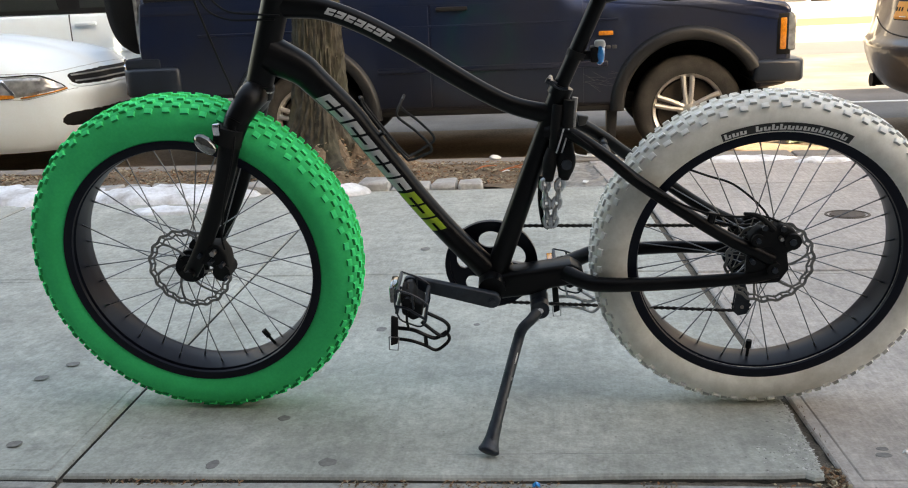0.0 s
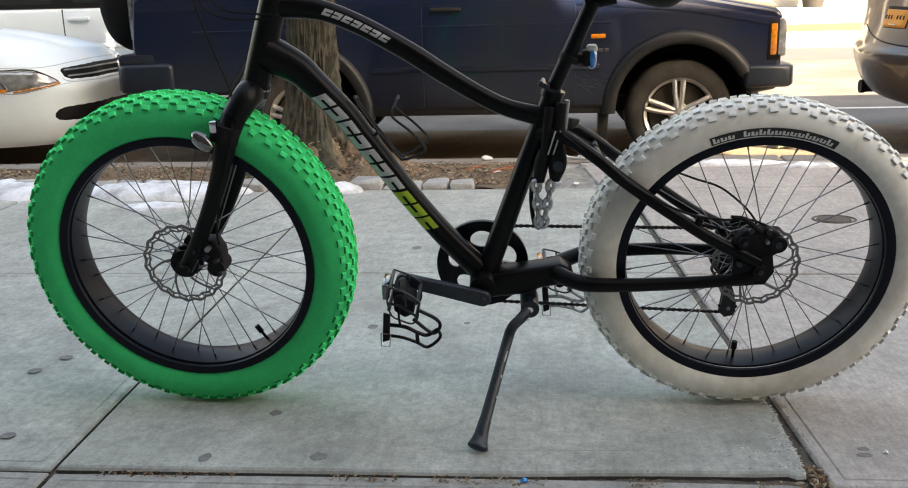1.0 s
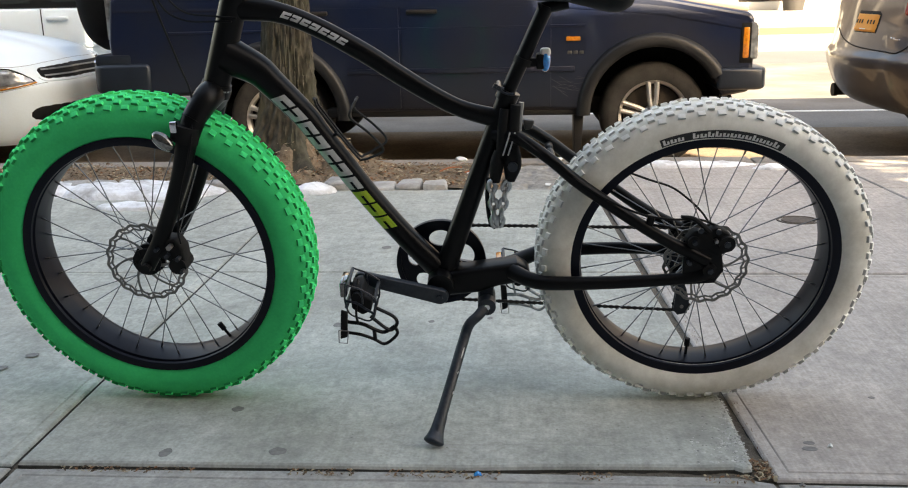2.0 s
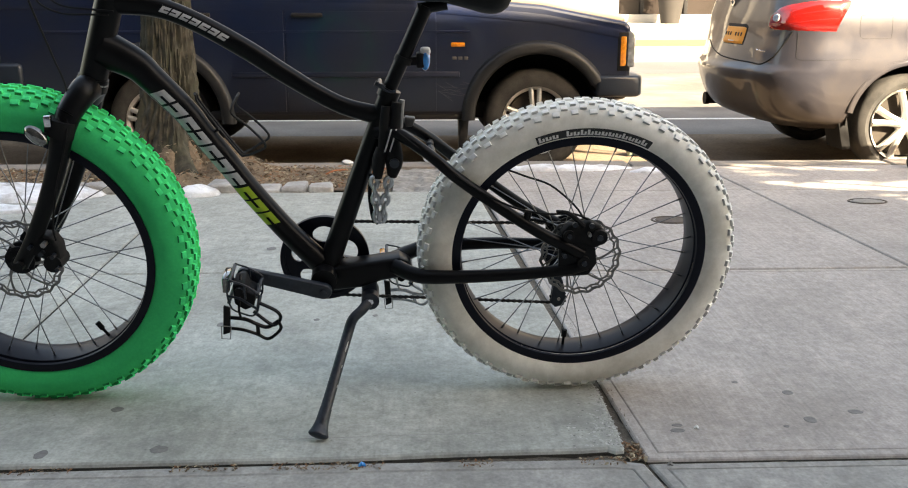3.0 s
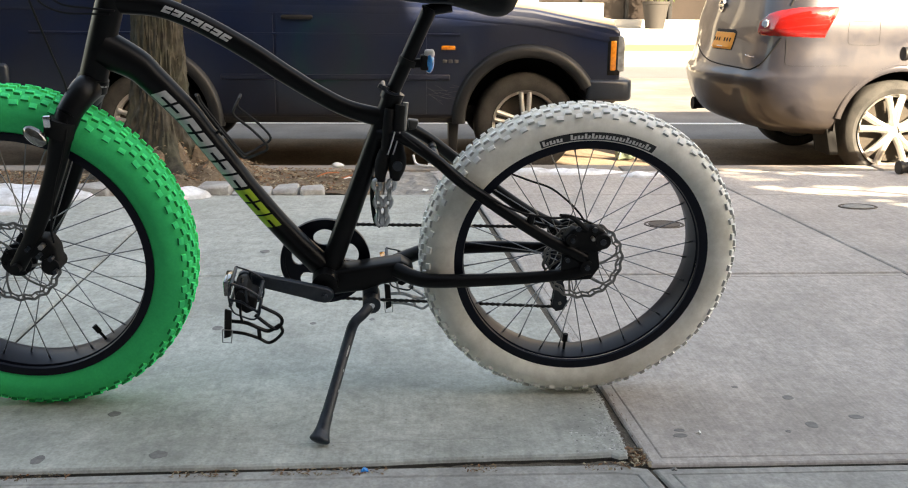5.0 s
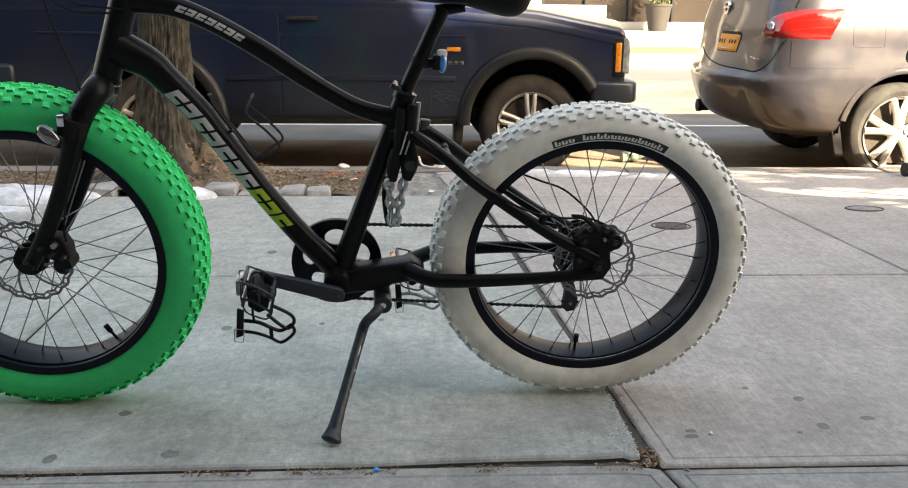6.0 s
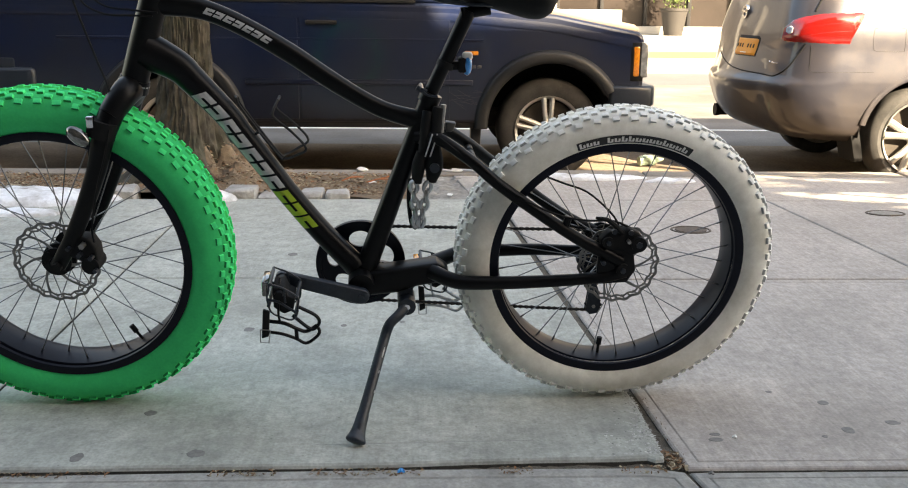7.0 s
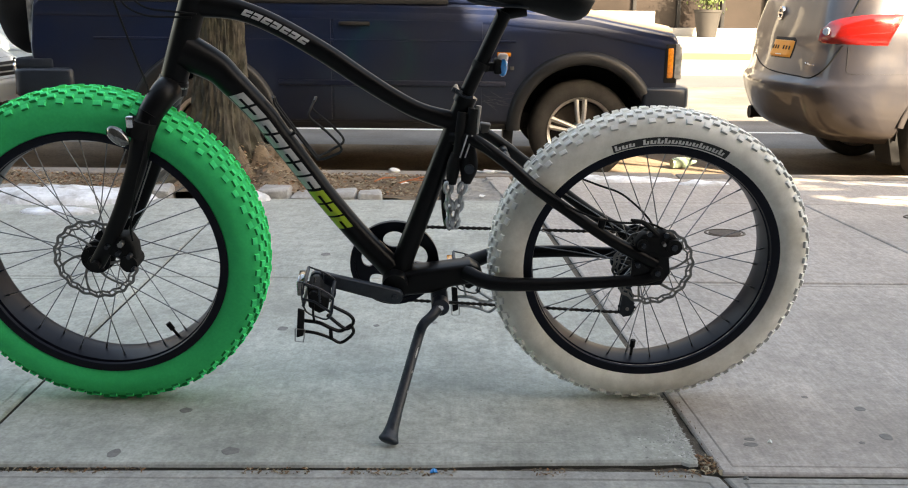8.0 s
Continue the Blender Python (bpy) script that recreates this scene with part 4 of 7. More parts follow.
def street_tree():
    tree = thing("street_tree", "rough grey-brown tree trunk with flared roots in the soil bed", "tree", pose(-1.558, 2.76, 0))
    bm = bmesh.new()
    n, rows = 170, []
    for i in range(130):
        t = i / 129
        z = -0.06 + 3.2 * t ** 1.35
        base = 0.112 - 0.004 * z + 0.20 * math.exp(-(z + 0.02) / 0.16) + 0.03 * math.exp(-z / 0.35)
        ring = []
        for k in range(n):
            a = 2 * math.pi * k / n
            root = 1 + 0.30 * math.exp(-max(z, 0) / 0.16) * (math.sin(a * 5 + 1.1) + 0.5 * math.sin(a * 11 + z * 9))
            ridge = 0.006 * (1 - abs(noise.noise(Vector((math.cos(a) * 7.5 + 0.4 * math.sin(z * 9), math.sin(a) * 7.5, z * 6.5)))) * 4.0) + 0.008 * noise.noise(Vector((math.cos(a) * 9, math.sin(a) * 9, z * 16))) + 0.009 * noise.noise(Vector((math.cos(a) * 20, math.sin(a) * 20, z * 30)))
            ridge += 0.0075 * (0.5 - abs(noise.noise(Vector((math.cos(a) * 13 + 0.5 * math.sin(z * 14 + a * 3), math.sin(a) * 13, z * 3.6)))) * 2.4)
            r = base * root + ridge
            ring.append(bm.verts.new((r * math.cos(a) + 0.03 * z, r * math.sin(a) + 0.01 * z, z)))
        rows.append(ring)
    for r, s in zip(rows, rows[1:]):
        for k in range(n):
            bm.faces.new((r[k], r[(k + 1) % n], s[(k + 1) % n], s[k]))
    bm.faces.new(rows[-1])
    part("trunk", bm, BARK, tree, "", 60)
    rnd = random.Random(5)
    bm = bmesh.new()

    def limb(p, d, length, r, depth):
        q = p + d * length
        mid = (p + q) / 2 + Vector((rnd.uniform(-1, 1), rnd.uniform(-1, 1), 0.5)) * length * 0.08
        tube(bm, [p, mid, q], [r, r * 0.8, r * 0.6], 7, per=3)
        if depth:
            for _ in range(3):
                e = (d + Vector((rnd.uniform(-1, 1), rnd.uniform(-1, 1), rnd.uniform(-0.1, 0.7))) * 0.75).normalized()
                limb(q, e, length * rnd.uniform(0.6, 0.85), r * 0.55, depth - 1)

    for k in range(4):
        a = k * 1.6 + 0.4
        limb(Vector((0.09, 0.03, 3.0)), Vector((math.cos(a) * 0.6, math.sin(a) * 0.6, 1)).normalized(), 1.5, 0.075, 3)
    part("bare_branches", bm, BARK, tree, "bare winter branches", 60)


street_tree()


def border_stones():
    border = thing("pit_border", "row of rough grey cobbles edging the soil bed", "border", kind="structure")
    rnd = random.Random(8)
    x = PIT_X0 + 2.2
    while x < PIT_X1 - 0.1:
        w = rnd.uniform(0.11, 0.19)
        if rnd.random() < 0.30:
            x += w * 0.7
            continue
        bm = bmesh.new()
        box(bm, (x, PIT_Y0 - 0.075, -0.06), (x + w - 0.012, PIT_Y0 + 0.055, rnd.uniform(0.012, 0.042)), 0.014)
        for v in bm.verts:
            v.co += 0.020 * noise.noise_vector(v.co * 16)
        part("cobble", bm, COBBLE, border)
        x += w


border_stones()


def snow_patch(name, cx, cy, ax, ay, h, seed):
    def top(x, y):
        d = ((x - cx) / ax) ** 2 + ((y - cy) / ay) ** 2 + 0.55 * noise.noise(Vector((x * 5, y * 7, seed)))
        return -0.02 + h * max(0.0, 1.0 - d) ** 0.5 + 0.022 * max(0.0, 1 - d) * noise.noise(Vector((x * 16, y * 16, seed))) + (0.02 if d < 1 else 0)
    bm = plane_grid(cx - ax * 1.3, cx + ax * 1.3, cy - ay * 1.5, cy + ay * 1.5, int(max(20, ax * 70)), 26, top)
    low = [f for f in bm.faces if all(v.co.z < -0.018 for v in f.verts)]
    bmesh.ops.delete(bm, geom=low, context="FACES")
    return tagged(link(name, bm, SNOW, smooth=60), "patch of old grey-white snow on the pavement edge", "snow", "snow patches")


snow_patch("snow_patch", -2.95, 2.28, 0.62, 0.20, 0.045, 1.0)
snow_patch("snow_patch", -2.15, 2.25, 0.42, 0.17, 0.040, 2.0)
snow_patch("snow_patch", -2.06, 1.94, 0.17, 0.07, 0.015, 3.0)
snow_patch("snow_patch", -1.33, 2.22, 0.12, 0.06, 0.035, 4.0)
snow_patch("snow_patch", 0.46, 2.84, 0.34, 0.075, 0.016, 5.0)
snow_patch("snow_patch", 0.88, 2.74, 0.13, 0.05, 0.014, 6.0)


# ---- vehicles ----
def car_wheel(parent, centre, r, rim_r, width, spokes, wide):
    """A tyre with an alloy wheel in it; the outer face looks to -y."""
    x, y, z = centre
    bm = bmesh.new()
    w = width
    lathe(bm, [(rim_r, 0.012), (rim_r + 0.02, 0.0), (r - 0.05, -0.004), (r - 0.015, 0.012), (r, 0.035), (r, w - 0.035), (r - 0.015, w - 0.01), (rim_r, w)], (x, y, z), 56, caps=False)
    wheel = part("wheel", bm, TYRE, parent, "dusty black tyre")
    bm = bmesh.new()
    lathe(bm, [(rim_r + 0.004, -0.003), (rim_r + 0.004, 0.006), (rim_r - 0.014, 0.018), (rim_r - 0.020, 0.045)], (x, y, z), 48, caps=False)
    for k in range(spokes):
        a = 2 * math.pi * k / spokes + 0.35
        for s in ((-1, 1) if wide else (0,)):
            b0, b1 = (a + s * 0.10, a + s * 0.21) if wide == "split" else (a + s * 0.30, a + s * 0.13)
            p = [(x + q * math.cos(b), y + d, z + q * math.sin(b)) for q, b, d in ((0.035, b0, 0.012), (rim_r * 0.55, (b0 + 2 * b1) / 3, 0.010), (rim_r - 0.008, b1, 0.012))]
            tube(bm, p, [0.026, 0.022, 0.024] if wide == "split" else [0.016, 0.015, 0.017] if wide else [0.034, 0.028, 0.036], 8, flat=0.9, per=4)
    lathe(bm, [(0.0, -0.002), (0.03, 0.0), (0.06, 0.008), (0.065, 0.03)], (x, y, z), 24)
    part("rim", bm, ALLOY, wheel, "silver alloy rim with spokes")
    bm = bmesh.new()
    lathe(bm, [(0.0, 0.06), (rim_r - 0.03, 0.06), (rim_r - 0.03, 0.085), (0, 0.085)], (x, y, z), 32)
    part("brake_disc", bm, BRAKE, wheel, "rusty brake disc")
    bm = bmesh.new()
    lathe(bm, [(rim_r - 0.016, 0.040), (rim_r - 0.020, 0.12), (0.0, 0.13)], (x, y, z), 40, caps=False)
    part("rim_well", bm, BRAKE, wheel, "dark hollow behind the spokes")
    return wheel


def arch_liner(parent, r, cx, y, cz, low):
    """The dark shell over a wheel, open below."""
    bm = bmesh.new()
    lathe(bm, [(r, 0.012), (r, 0.48), (0.0, 0.48)], (cx, y, cz), 56, caps=False)
    bmesh.ops.delete(bm, geom=[f for f in bm.faces if f.calc_center_median().z < low], context="FACES")
    part("arch_liner", bm, RUBBER, parent)


def arch_trim(bm, cx, cz, r0, r1, y, thick, a0, a1):
    """A rolled wheel-arch lip: round section from the inner edge out to the body."""
    n = 40
    rows = []
    w = r1 - r0
    section = [(r0, 0.03), (r0, -0.4 * thick)]
    for k in range(7):
        a = math.pi * k / 6
        section.append((r0 + w * (0.46 - 0.46 * math.cos(a)), -0.4 * thick - (0.6 * thick + 0.012) * math.sin(a) ** 0.7 * (1 - 0.35 * k / 6)))
    section += [(r1, -0.002), (r1, 0.03)]
    for i in range(n + 1):
        a = radians(a0 + (a1 - a0) * i / n)
        rows.append([bm.verts.new((cx + r * math.cos(a), y + d, cz + r * math.sin(a))) for r, d in section])
    for p, q in zip(rows, rows[1:]):
        for i in range(len(section) - 1):
            bm.faces.new((p[i], p[i + 1], q[i + 1], q[i]))
    return bm


def navy_suv():
    Y = 3.97
    W = 1.75
    HF, HR, HZ, R = 0.43, -1.94, 0.125, 0.325
    car = thing("suv", "dusty navy blue boxy off-road car parked at the kerb", "car")
    ra = 0.405
    bottom = [(-2.98, 0.26), *[(p, q) for p, q in arc(HR, HZ, ra, 160, 3, 18)], (HR + 0.43, 0.14), (HF - 0.43, 0.14), *[(p, q) for p, q in arc(HF, HZ, ra, 177, 12, 18)], (1.0, 0.24)]
    top = [(1.02, 0.52), (1.005, 0.69), (0.97, 0.715), (0.45, 0.815), (-0.15, 0.868), (-0.5, 0.876), (-2.9, 0.90), (-2.97, 0.86), (-3.0, 0.6)]
    bm = bmesh.new()
    extrude_outline(bm, bottom + top, Y, Y + W, 0.03)
    part("body", bm, NAVY, car, "", 12)
    bm = bmesh.new()
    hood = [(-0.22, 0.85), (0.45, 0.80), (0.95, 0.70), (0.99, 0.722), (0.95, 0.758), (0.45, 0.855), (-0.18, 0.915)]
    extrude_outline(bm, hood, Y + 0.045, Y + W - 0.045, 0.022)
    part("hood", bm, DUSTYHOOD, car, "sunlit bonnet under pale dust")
    # cabin
    bm = bmesh.new()
    extrude_outline(bm, [(-2.93, 0.89), (-0.20, 0.875), (-0.75, 1.46), (-1.2, 1.52), (-1.9, 1.60), (-2.80, 1.60)], Y + 0.06, Y + W - 0.06, 0.03)
    part("cabin", bm, NAVY, car)
    for x0, x1, x2, x3 in ((-1.06, -0.36, -0.78, -1.06), (-1.92, -1.16, -1.16, -1.92), (-2.82, -2.02, -2.02, -2.76)):
        bm = bmesh.new()
        extrude_outline(bm, [(x0, 0.925), (x1, 0.925), (x2, 1.40), (x3, 1.42)], Y + 0.052, Y + 0.064)
        part("window", bm, WINDOW, car, "dark side window", 0)
    bm = bmesh.new()
    box(bm, (-2.93, Y - 0.004, 0.872), (-0.42, Y + 0.07, 0.905), 0.006)
    part("waist_trim", bm, TRIM, car, "black waist rubber strip")
    bm = bmesh.new()
    box(bm, (-1.47, Y - 0.0125, 0.378), (-0.06, Y + 0.01, 0.412), 0.006)
    part("side_moulding", bm, NAVY, car, "raised dusty moulding along the doors")
    bm = bmesh.new()
    extrude_outline(bm, [(Y + 0.01, 0.640), (Y - 0.0062, 0.652), (Y - 0.0064, 0.660), (Y + 0.01, 0.668)], -2.60, 0.0, plane="xz")
    bmesh.ops.transform(bm, matrix=Matrix(((0, 1, 0, 0), (1, 0, 0, 0), (0, 0, 1, 0), (0, 0, 0, 1))), verts=bm.verts)
    part("crease", bm, NAVY, car)
    # rounded shoulder along the waist
    bm = bmesh.new()
    edge = [(-2.95, 0.895), (-0.5, 0.874), (-0.15, 0.866), (0.45, 0.813), (0.97, 0.713)]
    grid = []
    for i in range(41):
        x = -2.95 + 3.92 * i / 40
        z = float(np.interp(x, [e[0] for e in edge], [e[1] for e in edge]))
        grid.append([bm.verts.new((x, Y + dy, z + dz)) for dy, dz in ((0.010, -0.115), (-0.002, -0.107), (-0.005, -0.09), (-0.001, -0.055), (0.008, -0.025), (0.022, -0.004), (0.045, 0.004))])
    for p, q in zip(grid, grid[1:]):
        for i in range(6):
            bm.faces.new((p[i], p[i + 1], q[i + 1], q[i]))
    part("shoulder", bm, NAVY, car, "", 60)
    # doors stand a little proud of the body, with open gaps round them
    front = [(-1.128, 0.165), (-0.206, 0.165), (-0.206, 0.775), (-1.128, 0.782)]
    rear = [(-1.142, 0.782), (-1.142, 0.165), (-1.475, 0.165), *arc(HR, HZ, 0.462, 12, 74, 10), (-1.812, 0.66), (-1.80, 0.790)]
    for outline, x in ((front, -1.09), (rear, -1.77)):
        bm = bmesh.new()
        extrude_outline(bm, outline, Y - 0.0045, Y + 0.02, 0.003)
        door = part("door", bm, NAVY, car, "", 12)
        bm = bmesh.new()
        box(bm, (x, Y - 0.024, 0.742), (x + 0.19, Y + 0.005, 0.768), 0.008)
        part("door_handle", bm, TRIM, door, "grey door handle")
    bm = bmesh.new()
    box(bm, (-0.115, Y - 0.012, 0.563), (-0.028, Y + 0.01, 0.590), 0.006)
    part("side_indicator", bm, AMBER, car, "orange side indicator")
    for k in range(3):
        bm = bmesh.new()
        box(bm, (-0.105 + k * 0.036, Y - 0.004, 0.484), (-0.080 + k * 0.036, Y + 0.01, 0.504), 0.002)
        part("badge_bar", bm, BADGEGREY, car, "grey badge bar")
    rnd = random.Random(4)
    bm = bmesh.new()
    for _ in range(16):
        x, z, a = rnd.uniform(-0.18, 0.0), rnd.uniform(0.25, 0.355), rnd.uniform(-0.9, 0.3)
        d = Vector((math.cos(a), 0, math.sin(a))) * rnd.uniform(0.02, 0.06)
        tube(bm, [Vector((x, Y + 0.0002, z)) - d, Vector((x, Y + 0.0002, z)) + d], 0.0009, 4, curved=False)
    part("scratches", bm, BADGEGREY, car, "pale scratches in the paint")
    bm = bmesh.new()
    box(bm, (-1.62, Y + 0.012, 0.110), (0.0, Y + 0.10, 0.170), 0.012)
    part("sill", bm, TRIM, car, "black sill")
    for cx, a0, a1 in ((HF, 182, 30), (HR, 165, -4)):
        bm = bmesh.new()
        arch_trim(bm, cx, HZ, ra - 0.012, ra + 0.072, Y, 0.030, a0, a1)
        part("wheel_arch", bm, ARCHTRIM, car, "faded black plastic wheel arch", 60)
        arch_liner(car, ra - 0.002, cx, Y, HZ, 0.12)
    for x in (HF, HR):
        car_wheel(car, (x, Y + 0.05, HZ - 0.028), R, 0.212, 0.24, 5, True)
        car_wheel(car, (x, Y + W - 0.29, HZ - 0.028), R, 0.212, 0.24, 5, True)
    # mud flaps
    for x in (-0.02, -2.44):
        bm = bmesh.new()
        extrude_outline(bm, [(x - 0.045, 0.12), (x + 0.02, 0.12), (x + 0.005, -0.12), (x - 0.04, -0.14)], Y + 0.03, Y + 0.22, 0.006)
        part("mud_flap", bm, TRIM, car, "black rubber mud flap")
    bm = bmesh.new()
    box(bm, (-2.6, Y + 0.25, 0.09), (0.95, Y + W - 0.25, 0.2), 0.02)
    part("chassis", bm, RUBBER, car, "dark chassis under the car")
    # lamps and bumpers
    bm = bmesh.new()
    box(bm, (0.925, Y - 0.005, 0.412), (1.004, Y + 0.10, 0.652), 0.008)
    part("lamp_frame", bm, RUBBER, car)
    bm = bmesh.new()
    box(bm, (0.942, Y - 0.010, 0.442), (0.980, Y + 0.10, 0.626), 0.008)
    part("front_indicator", bm, AMBER, car, "orange corner indicator")
    bm = bmesh.new()
    box(bm, (0.982, Y - 0.0065, 0.435), (1.035, Y + 0.45, 0.655), 0.012)
    part("headlight", bm, LAMPGLASS, car, "clear headlight")
    bm = bmesh.new()
    box(bm, (0.985, Y + 0.45, 0.44), (1.03, Y + W - 0.45, 0.66), 0.012)
    part("grille", bm, TRIM, car, "black grille")
    bm = bmesh.new()
    extrude_outline(bm, [(0.80, Y - 0.03), (1.02, Y - 0.03), (1.07, Y - 0.01), (1.10, Y + 0.06), (1.10, Y + W - 0.06), (1.06, Y + W + 0.03), (0.80, Y + W + 0.03)], 0.252, 0.385, 0.022, plane="xy")
    part("front_bumper", bm, BUMPER, car, "navy bumper with pale scuffs")
    bm = bmesh.new()
    extrude_outline(bm, [(-2.74, Y - 0.022), (-2.80, Y - 0.03), (-3.05, Y - 0.03), (-3.10, Y - 0.01), (-3.13, Y + 0.05), (-3.13, Y + W - 0.05), (-3.08, Y + W + 0.03), (-2.74, Y + W + 0.03)], 0.285, 0.47, 0.028, plane="xy")
    part("rear_bumper", bm, BUMPER, car, "dark rear bumper")
    bm = bmesh.new()
    lathe(bm, [(0.0, -0.32), (0.22, -0.32), (0.33, -0.30), (0.365, -0.24), (0.365, -0.06), (0.33, 0.06), (0, 0.06)], (-3.04, Y + 0.66, 0.89), 40, axis="x")
    part("spare_wheel", bm, RUBBER, car, "black covered spare wheel")
    bm = bmesh.new()
    box(bm, (-3.012, Y + 0.03, 0.62), (-2.985, Y + 0.12, 0.95), 0.008)
    part("rear_lamp", bm, LAMPGLASS, car, "slim grey rear lamp")
    bm = bmesh.new()
    box(bm, (-3.10, Y - 0.01, 0.455), (-2.86, Y + 0.3, 0.53), 0.02)
    part("bumper_step", bm, BUMPER, car, "dark bumper step")


navy_suv()


def shell(levels, y_near, width, front, n_side, material_, parent, name, arch=None, nose=-1, label=""):
    """A car body from outlines at several heights: each level is (z, end x, side inset, corner radius)."""
    bm = bmesh.new()
    rows = []
    for z, ex, inset, cr, bulge in levels:
        pts = []
        y0, y1 = y_near + inset, y_near + width - inset
        s = -nose
        n_end, n_cor = 14, 9
        for i in range(n_side + 1):
            t = i / n_side
            pts.append((front + (ex + s * cr - front) * t, y0))
        for i in range(1, n_cor + 1):
            a = radians(90 * i / n_cor)
            pts.append((ex + s * cr - s * cr * math.sin(a), y0 + cr - cr * math.cos(a)))
        for i in range(1, n_end):
            t = i / n_end
            pts.append((ex - s * bulge * math.sin(math.pi * t), y0 + cr + (y1 - y0 - 2 * cr) * t))
        for i in range(n_cor + 1):
            a = radians(90 * i / n_cor)
            pts.append((ex + s * cr - s * cr * math.cos(a), y1 - cr + cr * math.sin(a)))
        for i in range(1, n_side + 1):
            t = i / n_side
            pts.append((ex + s * cr + (front - ex - s * cr) * t, y1))
        rows.append([bm.verts.new((x, y, z)) for x, y in pts])
    for r, q in zip(rows, rows[1:]):
        for k in range(len(r) - 1):
            bm.faces.new((r[k], r[k + 1], q[k + 1], q[k]))
    if arch:
        ax, az, ar = arch
        gone = [f for f in bm.faces if (f.calc_center_median().x - ax) ** 2 + (f.calc_center_median().z - az) ** 2 < ar * ar]
        bmesh.ops.delete(bm, geom=gone, context="FACES")
    return part(name, bm, material_, parent, label, 45)


def dense(levels, steps):
    """Smoothly filled-in levels."""
    cols = [smooth_path([(i, v[c], 0) for i, v in enumerate(levels)], steps) for c in range(len(levels[0]))]
    return [tuple(col[k].y for col in cols) for k in range(len(cols[0]))]


def on_shell(levels, y_near, width, nose, s, z):
    """A point of a shell: s below 0 runs along the near side, 0 to 1 round the corner, above 1 across the end."""
    zs = [v[0] for v in levels]
    ex, inset, cr, bulge = [float(np.interp(z, zs, [v[i] for v in levels])) for i in (1, 2, 3, 4)]
    d = -nose
    y0, y1 = y_near + inset, y_near + width - inset
    if s <= 0:
        return Vector((ex + d * (cr - s), y0, z))
    if s <= 1:
        a = radians(90 * s)
        return Vector((ex + d * cr - d * cr * math.sin(a), y0 + cr - cr * math.cos(a), z))
    t = (s - 1) / (y1 - y0 - 2 * cr)
    return Vector((ex - d * bulge * math.sin(math.pi * min(1, t)), y0 + cr + (s - 1), z))


def shell_panel(name, shape, s_points, z_low, z_high, lift, mat, parent, label="", n=26, rows=6):
    """A panel that follows a shell between two edges, given as heights at a few places s."""
    bm = bmesh.new()
    grid = []
    s_points = list(s_points)
    for i in range(n + 1):
        s = s_points[0] + (s_points[-1] - s_points[0]) * i / n
        lo, hi = float(np.interp(s, s_points, z_low)), float(np.interp(s, s_points, z_high))
        col = []
        for j in range(rows + 1):
            z = lo + (hi - lo) * j / rows
            p = on_shell(*shape, s, z)
            du = on_shell(*shape, s + 0.01, z) - on_shell(*shape, s - 0.01, z)
            dz = on_shell(*shape, s, z + 0.004) - on_shell(*shape, s, z - 0.004)
            nrm = du.cross(dz).normalized()
            if nrm.y > 0.05 or (abs(nrm.y) <= 0.05 and nrm.x * shape[3] < 0):
                nrm = -nrm
            edge = i in (0, n) or j in (0, rows)
            col.append(bm.verts.new(p + nrm * (-0.004 if edge else lift)))
        grid.append(col)
    for p, q in zip(grid, grid[1:]):
        for j in range(rows):
            bm.faces.new((p[j], p[j + 1], q[j + 1], q[j]))
    return part(name, bm, mat, parent, label, 40)


def shell_line(name, shape, points, r, mat, parent, label=""):
    """A thin line lying on a shell through (s, z) points."""
    bm = bmesh.new()
    path = smooth_path([(s, z, 0) for s, z in points], 6)
    tube(bm, [on_shell(*shape, p.x, p.y) for p in path], r, 6, curved=False)
    return part(name, bm, mat, parent, label)


